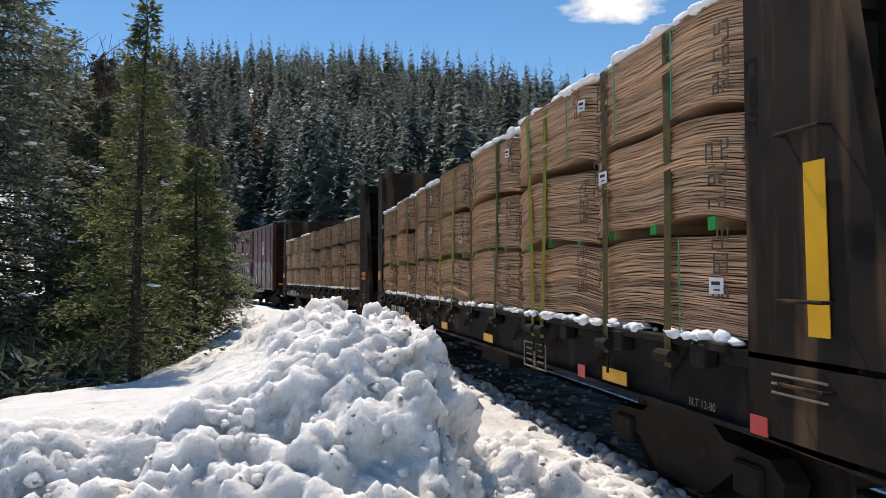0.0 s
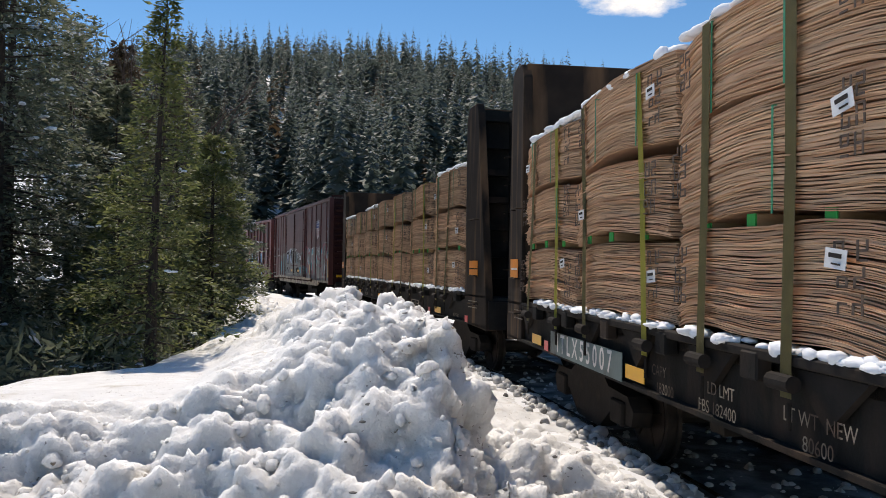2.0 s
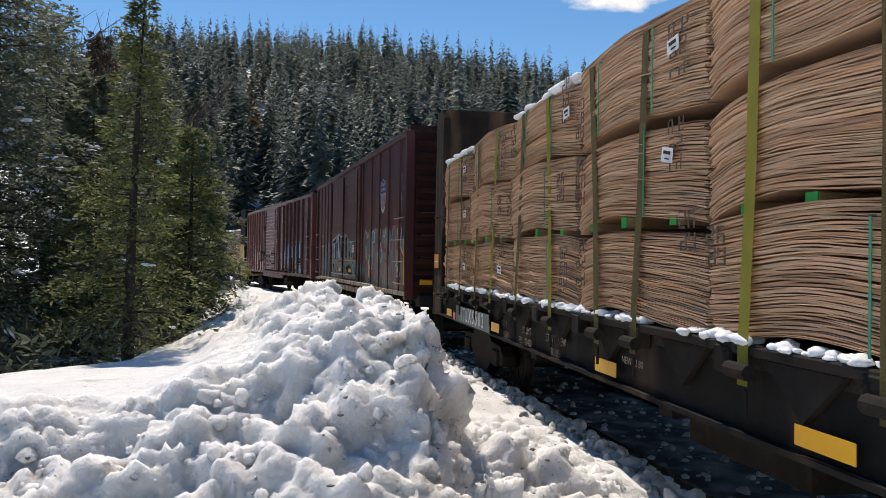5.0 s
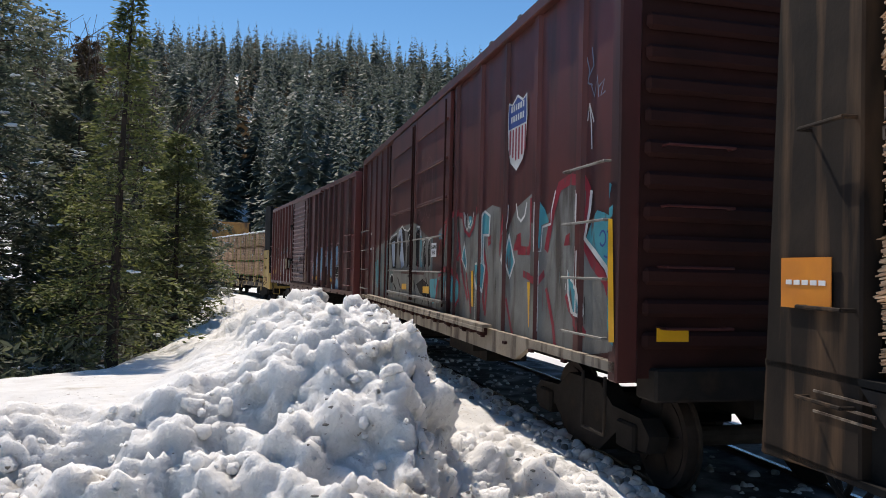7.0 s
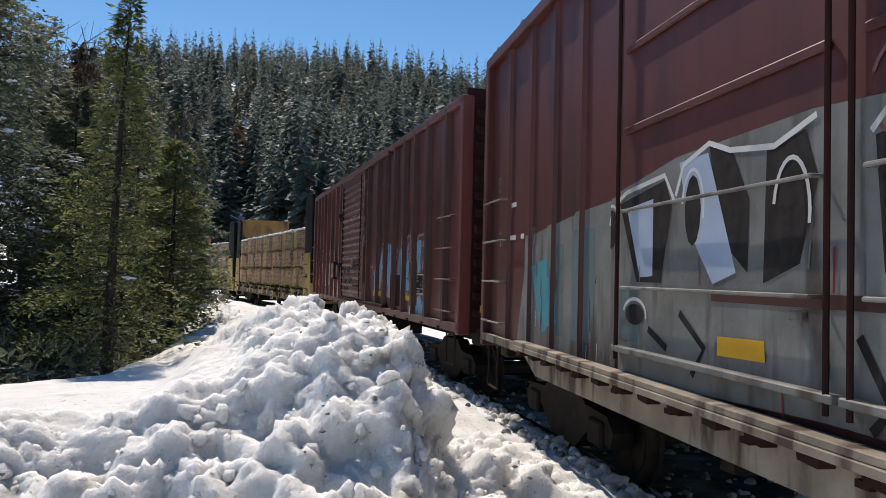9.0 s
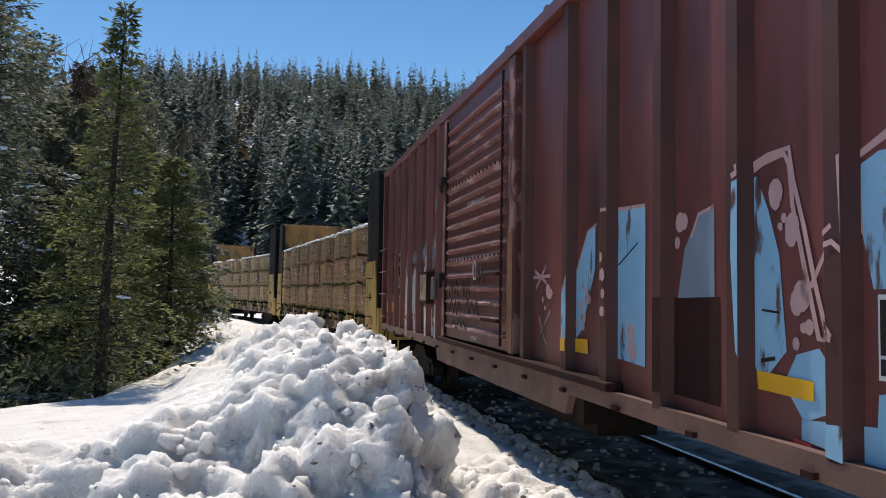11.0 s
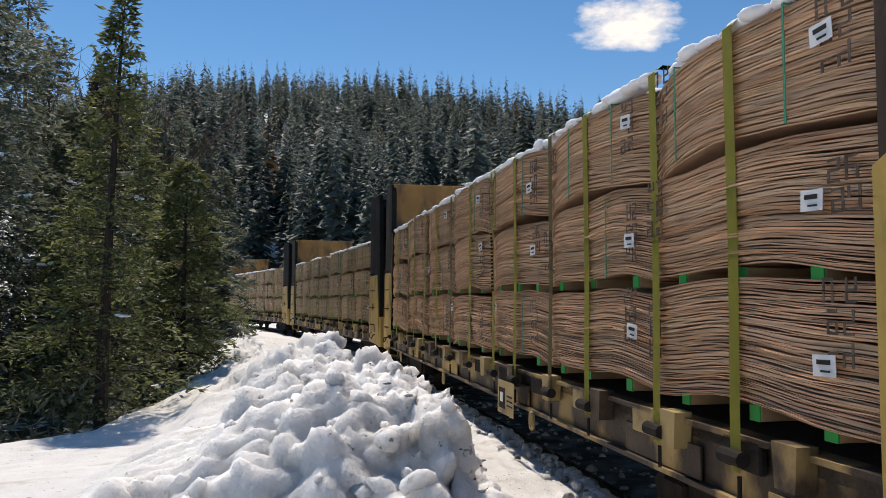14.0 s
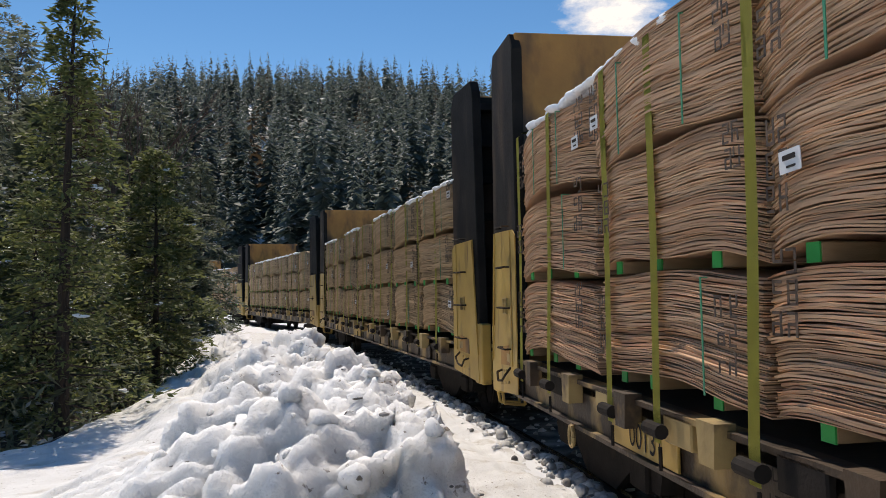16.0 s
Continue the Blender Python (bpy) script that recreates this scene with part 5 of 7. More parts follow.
        for z in (2.02, 3.32):
            part("latch", boxes((*sorted((sx * (X + 0.10), sx * (X + 0.17))), d1 + 0.04, d1 + 0.26, z - 0.06, z + 0.05), (*sorted((sx * (X + 0.12), sx * (X + 0.16))), d1 + 0.09, d1 + 0.15, z - 0.16, z - 0.061), bev=0.012), M_UNDER, car, "black cast latch")
        part("door_track", boxes((*sorted((sx * X, sx * (X + 0.13))), d0 - 2.4, d1 + 0.3, zf + 0.02, zf + 0.08), bev=0.008), M_DARKRED, car)
        part("door_track", boxes((*sorted((sx * X, sx * (X + 0.11))), d0 - 2.6, d1 + 0.3, eave - 0.16, eave - 0.10), bev=0.008), red, car)
    return car


def strips(posts, half, doors, X=1.50, deep=0.08):
    out, y = [(-half - 0.02, -half + 0.118, X + 0.08)], -half + 0.12
    d0, d1 = doors
    for p in sorted(posts):
        if d0 < p < d1:
            continue
        out.append((y, p - 0.055, X))
        out.append((p - 0.05, p + 0.05, X + deep))
        y = p + 0.055
        if p < d0 and not any(p < q < d0 for q in posts):
            out.append((y, d0, X))
            out.append((d0 + 0.01, d1 - 0.01, X + 0.072))
            y = d1
    out += [(y, half - 0.12, X), (half - 0.118, half + 0.02, X + 0.08)]
    return [(a0, a1, -x) for a0, a1, x in out]


C_OFF, D_OFF = 1.0, 0.95     # from the pose's own middle to the middle of the body
C_POSTS, C_DOORS, C_HALF = tuple(p + C_OFF for p in (-6.99, -5.94, -4.97, -4.03, -2.88, 1.95, 2.7, 3.4, 4.1, 4.9)), (-2.73 + C_OFF, 1.77 + C_OFF), 6.8
union_car = boxcar("oxide-red boxcar with silver and teal graffiti and plug doors", M_REDC, C_POSTS, M_CREAM, C_HALF, 4.42, C_DOORS, False, 0.90, 5.2, 0.035, (4.6, 5.0), 0.06)
D_POSTS, D_DOORS, D_HALF = tuple(p + D_OFF for p in (-8.2, -7.2, -6.33, -5.61, -4.82, -4.05, -3.3, -2.25, 1.12, 1.65, 2.35, 3.17, 3.99, 4.72, 5.42, 6.2)), (-1.81 + D_OFF, 0.95 + D_OFF), 8.05
brown_car = boxcar("brown-red boxcar with a ribbed door and pale blue graffiti", M_REDD, D_POSTS, M_TANSILL, D_HALF, 4.33, D_DOORS, True, 0.86, 6.2, 0.08, (2.40, 2.48), 0.10)

# ---- the whole train in order ----
rng = np.random.default_rng(9)
CENTRES = dict(a=11.65, b=30.44, c=47.55, d=63.93, e=82.39, f=100.88, g=119.32, h=137.8)
black_car = flatcar("black", rng)
black_car_2 = copy_thing(black_car, Matrix.Identity(4))
yellow_car = flatcar("yellow", rng)
yellow_cars = [yellow_car] + [copy_thing(yellow_car, Matrix.Identity(4)) for _ in range(3)]
CARS = [(black_car, "a"), (black_car_2, "b"), (union_car, "c"), (brown_car, "d"), *zip(yellow_cars, "efgh")]
for car, key in CARS:
    MOVERS.append((car, CENTRES[key], Matrix.Identity(4)))
load(CENTRES["a"], 1.36, 2.18, M_VENEER, rng, rear=1.96, far=7.90)
load(CENTRES["b"], 1.36, 2.16, M_VENEER, rng, 0.35, 2.04, near=-7.42, far=7.90)
for key in "efgh":
    load(CENTRES[key], 1.22, 2.20, M_VENEER2 if key != "e" else M_VENEER, rng, near=-7.74, far=7.46)
for car, key in CARS:
    if key in "cd":
        continue
    zb, top = (1.25, 3.58) if key in "ab" else (1.02, 3.52)
    for c in range(7):
        yc = -7.60 + 15.2 / 7 * (c + 0.5)
        top = {"a": 3.54 - 0.22 * c / 6, "b": 3.52 - 0.12 * c / 6}.get(key, 3.46)
        strap(car, yc - 0.20 + rng.normal(0, 0.12), rng.normal(0, 0.12), zb, top, M_STRAP if rng.random() < (0.6 if key in "ab" else 0.95) else M_STRAPD, rng)
        strap(car, yc + 0.80 + rng.normal(0, 0.1), rng.normal(-0.05, 0.16), zb, top, M_STRAP if rng.random() < (0.45 if key in "ab" else 0.8) else M_STRAPD, rng)

# ---- paint, lettering and small plates on the cars ----
M_HAZE = mat("grey_blue_spray", (0.20, 0.25, 0.31), (0.16, 0.20, 0.26), 4.0, 0.55, bump=0.05)
M_PALEBLUE = mat("pale_blue_paint", (0.38, 0.45, 0.56), (0.30, 0.37, 0.48), 4.0, 0.5, bump=0.05)
M_FADED = mat("faded_pink_line", (0.24, 0.12, 0.11), (0.15, 0.06, 0.055), 9.0, 0.6, bump=0.05)
C_STRIPS, D_STRIPS = strips(C_POSTS, C_HALF, C_DOORS, deep=0.035), strips(D_POSTS, D_HALF, D_DOORS)


def paint_on(car, at, shape, material, layer):
    plate_like = material in (M_REFL, M_REFLR)
    painted(car, at, shape, material, "reflector" if plate_like else "graffiti", "reflective sheeting strip" if plate_like else "", layer * 0.0012)


def c_paint(shape, material, layer):
    paint_on(union_car, C_STRIPS, [(y + C_OFF, z) for y, z in shape], material, layer)


def d_paint(shape, material, layer):
    paint_on(brown_car, D_STRIPS, [(y + D_OFF, z) for y, z in shape], material, layer)


def oblong(y0, y1, z0, z1):
    return ((y0, z0), (y1, z0), (y1, z1), (y0, z1))


c_paint(((-2.29, 1.33), (-2.2, 2.34), (-2.89, 2.5), (-3.65, 2.42), (-4.52, 2.55), (-4.81, 2.5), (-4.93, 2.11), (-5.36, 2.46), (-5.81, 2.57), (-5.9, 2.26), (-6.34, 2.36), (-6.52, 2.57), (-6.76, 2.61), (-7.06, 2.54), (-7.11, 2.31), (-7.02, 2.09), (-7.62, 1.65), (-7.77, 1.35), (-7.77, 1.22), (-6.8, 1.07), (-5.71, 1.08), (-4.42, 1.08), (-2.3, 1.14)), M_GREY, 0)
c_paint(line(((-6.22, 1.99), (-6.37, 2.36), (-6.52, 2.57), (-6.76, 2.61), (-7.06, 2.56), (-7.14, 2.48), (-7.13, 2.34), (-7.02, 2.09), (-7.24, 1.88), (-7.48, 1.74), (-7.62, 1.53)), 0.1), M_CRIMSON, 2)
c_paint(line(((-4.84, 1.84), (-4.94, 2.06), (-5.04, 2.41)), 0.07), M_CRIMSON, 2)
c_paint(line(((-5.07, 1.5), (-5.26, 1.18), (-5.49, 0.96)), 0.05), M_CRIMSON, 2)
c_paint(line(((-5.42, 2.01), (-5.76, 2), (-5.83, 2.15), (-5.81, 2.53)), 0.09), M_CRIMSON, 2)
c_paint(line(((-6.24, 1.64), (-6.42, 1.31), (-6.49, 1.06)), 0.06), M_CRIMSON, 2)
c_paint(line(((-6.71, 1.6), (-6.79, 1.48), (-6.96, 1.38), (-7.12, 1.28)), 0.07), M_CRIMSON, 2)
c_paint(line(((-5.6, 1.77), (-6.03, 1.7), (-6.18, 1.78)), 0.07), M_CRIMSON, 2)
c_paint(((-6.64, 2.03), (-6.68, 2.12), (-6.77, 2.14), (-6.78, 2.03)), M_CRIMSON, 2)
c_paint(((-5.28, 2.01), (-5.37, 2.17), (-5.5, 2.19), (-5.53, 2.01)), M_CRIMSON, 2)
c_paint(line(((-3.03, 2.3), (-3.3, 1.72), (-3.56, 1.41)), 0.07), M_CRIMSON, 2)
c_paint(line(((-4.17, 2.14), (-4.38, 1.74), (-4.31, 1.26)), 0.07), M_CRIMSON, 2)
c_paint(line(((-7.2, 2.47), (-7.17, 2.31), (-7.08, 2.08), (-7.28, 1.96), (-7.48, 1.84), (-7.62, 1.68)), 0.05), M_WHITE, 4)
c_paint(line(((-6.43, 2.54), (-6.34, 2.36), (-6.33, 2.24), (-6.12, 2.22), (-6.09, 1.99), (-5.98, 1.99), (-5.98, 2.47)), 0.025), M_WHITE, 4)
c_paint(line(((-5.36, 2.5), (-5.41, 2.36), (-5.51, 2.31), (-5.62, 2.36), (-5.68, 2.49)), 0.03), M_WHITE, 4)
c_paint(line(((-3.33, 2.42), (-3.47, 2.3), (-3.65, 2.43)), 0.03), M_WHITE, 4)
c_paint(line(((-5.1, 2.51), (-5.09, 2.36), (-5.01, 2.19)), 0.025), M_WHITE, 4)
c_paint(((-7.11, 2.08), (-7.23, 2.24), (-7.31, 2.3), (-7.45, 2.27), (-7.64, 2.2), (-7.66, 1.64), (-7.58, 1.71), (-7.47, 1.87), (-7.28, 1.98)), M_TEAL, 3)
c_paint(((-6.04, 2.47), (-6.18, 2.38), (-6.28, 2.26), (-6.09, 2.24), (-6.05, 2.02), (-6.01, 2.02)), M_TEAL, 3)
c_paint(((-5.14, 2.21), (-5.35, 1.89), (-5.19, 1.7), (-4.96, 1.91)), M_WHITE, 2.5)
c_paint(((-5.14, 2.15), (-5.31, 1.89), (-5.19, 1.75), (-5.02, 1.91)), M_TEAL, 3)
c_paint(((-3.97, 2.45), (-4.28, 2.4), (-4.23, 2.24), (-4.05, 2.22), (-4.13, 1.64), (-4.08, 1.34), (-3.85, 1.58), (-3.72, 1.86), (-3.98, 1.89)), M_TEAL, 3)
c_paint(((-6.72, 1.83), (-6.79, 1.75), (-7.01, 1.67), (-7.1, 1.46), (-7.06, 1.42), (-6.82, 1.44), (-6.74, 1.6)), M_WHITE, 2.5)
c_paint(((-6.75, 1.81), (-6.8, 1.72), (-6.97, 1.65), (-7.06, 1.48), (-7.03, 1.45), (-6.85, 1.48), (-6.77, 1.61)), M_TEAL, 3)
c_paint(((-7.69, 2.48), (-7.72, 2.46), (-7.67, 2.32), (-7.62, 2.31), (-7.63, 2.43)), M_TEAL, 3)
c_paint(((-7.75, 2.31), (-7.74, 2.22), (-7.65, 2.22), (-7.66, 2.28)), M_TEAL, 3)
c_paint(((-7.65, 1.88), (-7.77, 1.88), (-7.78, 1.26), (-7.66, 1.31)), M_TEAL, 3)
c_paint(((-7.66, 2.21), (-7.75, 2.2), (-7.81, 1.29), (-7.72, 1.28)), M_REFL, 6)
c_paint(((-5.74, 1.69), (-5.83, 1.69), (-5.88, 1.25), (-5.79, 1.24)), M_REFL, 6)
c_paint(((-3.71, 1.78), (-3.8, 1.79), (-3.84, 1.34), (-3.75, 1.34)), M_REFL, 6)
c_paint(line(((-7.13, 3.2), (-7.17, 3.02), (-7.19, 2.81)), 0.02), M_WHITE, 3)
c_paint(line(((-7.1, 3.06), (-7.13, 3.2), (-7.22, 3.03)), 0.02), M_WHITE, 3)
c_paint(((4.54, 1.04), (4.16, 2.21), (2.65, 2.35), (1.9, 2.39), (0.95, 2.53), (-0.26, 2.56), (-0.7, 2.53), (-0.96, 2.42), (-1.48, 2.3), (-1.73, 2.26), (-2.06, 2.2), (-2.48, 1.85), (-2.59, 2.23), (-2.66, 2.4), (-2.8, 2.53), (-2.99, 2.55), (-3.07, 2.53), (-3.17, 1.52), (-3.17, 1.18), (-2.08, 1.22), (-0.37, 1.23)), M_GREY, 0)
c_paint(((-1.73, 2.26), (-2.28, 2.25), (-2.31, 1.74), (-1.75, 1.76)), M_SLATE, 1)
c_paint(((1.76, 2.32), (1.1, 2.41), (1.01, 2.25), (1.14, 1.79), (1.48, 1.79)), M_INK, 2)
c_paint(((0.59, 2.55), (0.38, 2.5), (0.21, 2.21), (0.22, 1.85), (0.49, 2.04)), M_INK, 2)
c_paint(((0.07, 2.43), (-0.21, 2.48), (-0.3, 2.26), (-0.18, 1.89), (0.09, 1.8)), M_INK, 2)
c_paint(((-0.63, 2.38), (-0.92, 2.45), (-0.9, 1.81), (-0.68, 1.85)), M_INK, 2)
c_paint(((-1.2, 2.2), (-1.35, 2.23), (-1.43, 1.88), (-1.29, 1.8)), M_INK, 2)
c_paint(((-1.52, 2.23), (-1.67, 2.26), (-1.7, 1.85), (-1.57, 1.82)), M_INK, 2)
c_paint(((-0.74, 1.54), (-1.22, 1.64), (-1.69, 1.53), (-1.76, 1.35), (-1.37, 1.37), (-1, 1.41)), M_INK, 2)
c_paint(((0.92, 2.49), (0.6, 2.5), (0.32, 1.85), (0.54, 1.79), (0.8, 2.09)), M_PALEBLUE, 3)
c_paint(((1.64, 2.28), (1.25, 2.31), (1.25, 1.83), (1.43, 1.82)), M_PALEBLUE, 3)
c_paint(((-0.98, 2.31), (-1.07, 2.32), (-1.18, 1.81), (-1.02, 1.83)), M_TEAL, 3)
c_paint(((-2.21, 2.29), (-2.45, 2.31), (-2.48, 2.22), (-2.28, 2.22)), M_TEAL, 3)
c_paint(((-1.69, 1.64), (-2.22, 1.66), (-2.13, 1.34), (-1.93, 1.28), (-1.75, 1.41)), M_TEAL, 2)
c_paint(((-2.63, 1.65), (-2.88, 1.7), (-3.08, 1.59), (-3.08, 1.33), (-2.81, 1.36)), M_TEAL, 2)
c_paint(((4.03, 1.91), (3.44, 2.01), (3.27, 1.4), (3.72, 1.28)), M_TEAL, 2)
c_paint(line(((1.89, 2.3), (1.65, 2.39), (1.1, 2.44), (0.98, 2.28)), 0.03), M_WHITE, 4)
c_paint(line(((0.96, 2.3), (0.87, 2.47), (0.59, 2.55), (0.38, 2.48), (0.01, 2.44), (-0.29, 2.53)), 0.03), M_WHITE, 4)
c_paint(line(((-0.61, 2.4), (-0.7, 2.48), (-0.92, 2.47), (-1.01, 2.31)), 0.03), M_WHITE, 4)
c_paint(line(((-1.09, 2.25), (-1.41, 2.27), (-1.76, 2.26)), 0.03), M_WHITE, 4)
c_paint(line(((-2.48, 1.88), (-2.51, 2.06), (-2.58, 2.23), (-2.66, 2.42), (-2.8, 2.54), (-3.05, 2.56)), 0.09), M_CRIMSON, 3)
c_paint(line(((-2.13, 1.31), (-2.17, 1.51), (-2.29, 1.71), (-2.52, 1.79), (-2.81, 1.8), (-3.06, 1.68)), 0.08), M_CRIMSON, 3)
c_paint(line(((-2.64, 1.63), (-2.67, 1.46), (-2.78, 1.35)), 0.08), M_CRIMSON, 3)
c_paint(((0.48, 1.52), (0.07, 1.53), (0.06, 1.43), (0.48, 1.42)), M_REFL, 6)
c_paint(((-1.25, 1.52), (-1.68, 1.53), (-1.68, 1.42), (-1.25, 1.42)), M_REFL, 6)
d_paint(((-3.19, 1.46), (-3.22, 1.76), (-3.6, 2.28), (-3.74, 2.32), (-3.74, 2), (-3.5, 1.53), (-3.21, 1.35)), M_SKYBLUE, 1)
d_paint(((-3.98, 2.41), (-4.53, 2.38), (-4.53, 1.34), (-3.98, 1.37), (-4.12, 2.12), (-3.99, 2.17)), M_SKYBLUE, 1)
d_paint(((-4.94, 1.79), (-5.02, 2.08), (-5.17, 2.27), (-5.33, 2.29), (-5.33, 1.8)), M_HAZE, 1)
d_paint(((-4.7, 1.79), (-5.38, 1.8), (-5.38, 1.21), (-4.71, 1.22)), M_DARKRED, 0)
d_paint(((-5.61, 2.39), (-5.71, 2.41), (-5.8, 2.23), (-5.88, 2.01), (-5.93, 1.55), (-5.74, 1.38), (-5.64, 1.53), (-5.6, 2.02)), M_SKYBLUE, 1)
d_paint(((-6.41, 2.36), (-6.51, 2.4), (-6.69, 2.39), (-6.71, 1.85), (-6.47, 1.84), (-6.4, 2.12)), M_SKYBLUE, 1)
d_paint(((-5.93, 1.43), (-6, 1.54), (-6.15, 1.58), (-6.26, 1.46), (-6.28, 1.33), (-6.05, 1.24), (-5.93, 1.37)), M_SKYBLUE, 1)
d_paint(((-6.49, 1.42), (-6.7, 1.47), (-6.77, 1.37), (-6.93, 1.39), (-6.97, 1.26), (-6.95, 1.17), (-6.48, 1.12), (-6.03, 1.16), (-6.03, 1.25), (-6.48, 1.29)), M_SKYBLUE, 1)
d_paint(line(((-5.61, 2.42), (-5.77, 2.47), (-5.92, 2.49), (-5.96, 2.43), (-5.98, 2.24), (-6.06, 1.94), (-6.15, 1.62), (-6.26, 1.62)), 0.03), M_PINK, 2)
d_paint(line(((-6.4, 2.07), (-6.38, 2.39), (-6.57, 2.47), (-6.85, 2.48), (-6.93, 2.46), (-6.96, 2.36), (-6.97, 1.44)), 0.04), M_PINK, 2)
d_paint(line(((-3.19, 1.36), (-3.22, 1.76), (-3.6, 2.29), (-3.76, 2.33)), 0.02), M_PINK, 2)
d_paint(line(((-5.09, 2.14), (-5.17, 2.27), (-5.33, 2.3)), 0.02), M_PINK, 2)
d_paint(line(((-3.98, 2.41), (-4.53, 2.39)), 0.025), M_PINK, 2)
d_paint(line(((-6.1, 1.85), (-6.2, 2.01), (-6.33, 2.04), (-6.4, 1.99)), 0.025), M_PINK, 2)
d_paint(line(((-6.71, 2.37), (-6.73, 2.1), (-6.72, 1.84)), 0.025), M_PINK, 2)
d_paint(((-5.89, 2.27), (-5.89, 2.24), (-5.86, 2.22), (-5.84, 2.23), (-5.82, 2.25), (-5.81, 2.28), (-5.82, 2.32), (-5.84, 2.33), (-5.86, 2.33), (-5.89, 2.31)), M_PINK, 3)
d_paint(((-6.02, 2.1), (-6.01, 2.07), (-5.99, 2.04), (-5.96, 2.04), (-5.93, 2.07), (-5.93, 2.11), (-5.93, 2.15), (-5.96, 2.17), (-5.99, 2.17), (-6.01, 2.14)), M_PINK, 3)
d_paint(((-6.05, 1.78), (-6.04, 1.74), (-6.02, 1.72), (-5.99, 1.72), (-5.97, 1.74), (-5.96, 1.78), (-5.97, 1.82), (-5.99, 1.84), (-6.02, 1.84), (-6.04, 1.82)), M_PINK, 3)
d_paint(((-6.9, 2.31), (-6.89, 2.28), (-6.87, 2.26), (-6.84, 2.27), (-6.81, 2.29), (-6.8, 2.32), (-6.81, 2.35), (-6.84, 2.37), (-6.87, 2.36), (-6.89, 2.34)), M_PINK, 3)
d_paint(((-6.91, 1.97), (-6.9, 1.92), (-6.87, 1.89), (-6.83, 1.89), (-6.8, 1.92), (-6.79, 1.97), (-6.81, 2.02), (-6.84, 2.05), (-6.87, 2.05), (-6.9, 2.02)), M_PINK, 3)
d_paint(((-6.79, 2.29), (-6.79, 2.27), (-6.78, 2.27), (-6.77, 2.27), (-6.76, 2.28), (-6.75, 2.29), (-6.76, 2.3), (-6.77, 2.31), (-6.78, 2.31), (-6.79, 2.3)), M_PINK, 3)
d_paint(((-6.82, 2.19), (-6.82, 2.18), (-6.81, 2.17), (-6.8, 2.17), (-6.79, 2.18), (-6.78, 2.19), (-6.79, 2.21), (-6.8, 2.21), (-6.81, 2.21), (-6.82, 2.2)), M_PINK, 3)
d_paint(((-6.79, 2.05), (-6.79, 2.04), (-6.78, 2.03), (-6.77, 2.03), (-6.76, 2.04), (-6.75, 2.05), (-6.76, 2.07), (-6.77, 2.07), (-6.78, 2.07), (-6.79, 2.06)), M_PINK, 3)
d_paint(((-6.88, 2.08), (-6.87, 2.07), (-6.86, 2.06), (-6.85, 2.06), (-6.85, 2.07), (-6.84, 2.08), (-6.85, 2.09), (-6.85, 2.1), (-6.86, 2.1), (-6.87, 2.09)), M_PINK, 3)
d_paint(((-5.06, 2.24), (-5.05, 2.21), (-5.03, 2.19), (-5.01, 2.19), (-4.99, 2.21), (-4.98, 2.24), (-4.99, 2.27), (-5.01, 2.29), (-5.03, 2.29), (-5.05, 2.27)), M_PINK, 3)
d_paint(((-5.91, 2.14), (-5.91, 2.13), (-5.9, 2.12), (-5.89, 2.12), (-5.88, 2.13), (-5.87, 2.14), (-5.88, 2.16), (-5.89, 2.16), (-5.9, 2.16), (-5.91, 2.15)), M_PINK, 3)
d_paint(((-6.08, 1.66), (-6.07, 1.65), (-6.06, 1.64), (-6.05, 1.64), (-6.03, 1.65), (-6.03, 1.66), (-6.03, 1.68), (-6.05, 1.69), (-6.06, 1.69), (-6.07, 1.68)), M_PINK, 3)
d_paint(((-3.67, 1.77), (-3.66, 1.74), (-3.63, 1.73), (-3.6, 1.73), (-3.58, 1.74), (-3.57, 1.76), (-3.58, 1.79), (-3.6, 1.8), (-3.63, 1.8), (-3.66, 1.79)), M_PINK, 3)
d_paint(((-3.58, 1.62), (-3.57, 1.6), (-3.55, 1.58), (-3.52, 1.58), (-3.49, 1.6), (-3.48, 1.62), (-3.49, 1.65), (-3.52, 1.66), (-3.55, 1.66), (-3.57, 1.65)), M_PINK, 3)
d_paint(((-4.08, 1.94), (-4.08, 1.92), (-4.05, 1.9), (-4.03, 1.9), (-4.01, 1.92), (-4, 1.95), (-4, 1.97), (-4.03, 1.99), (-4.05, 1.99), (-4.07, 1.97)), M_PINK, 3)
d_paint(((-4.09, 1.68), (-4.08, 1.66), (-4.06, 1.65), (-4.03, 1.65), (-4.01, 1.66), (-4, 1.68), (-4.01, 1.71), (-4.03, 1.72), (-4.06, 1.72), (-4.08, 1.71)), M_PINK, 3)
d_paint(((-7.02, 1.24), (-7.01, 1.22), (-7, 1.21), (-6.99, 1.21), (-6.98, 1.22), (-6.98, 1.23), (-6.98, 1.24), (-6.99, 1.25), (-7, 1.26), (-7.01, 1.25)), M_PINK, 3)
d_paint(((-4.39, 1.45), (-4.38, 1.4), (-4.35, 1.37), (-4.32, 1.37), (-4.3, 1.4), (-4.29, 1.44), (-4.3, 1.48), (-4.32, 1.51), (-4.35, 1.51), (-4.38, 1.49)), M_PINK, 3)
d_paint(((-2.86, 1.81), (-2.84, 1.78), (-2.81, 1.76), (-2.76, 1.76), (-2.72, 1.78), (-2.7, 1.81), (-2.72, 1.84), (-2.75, 1.85), (-2.8, 1.85), (-2.84, 1.84)), M_PINK, 3)
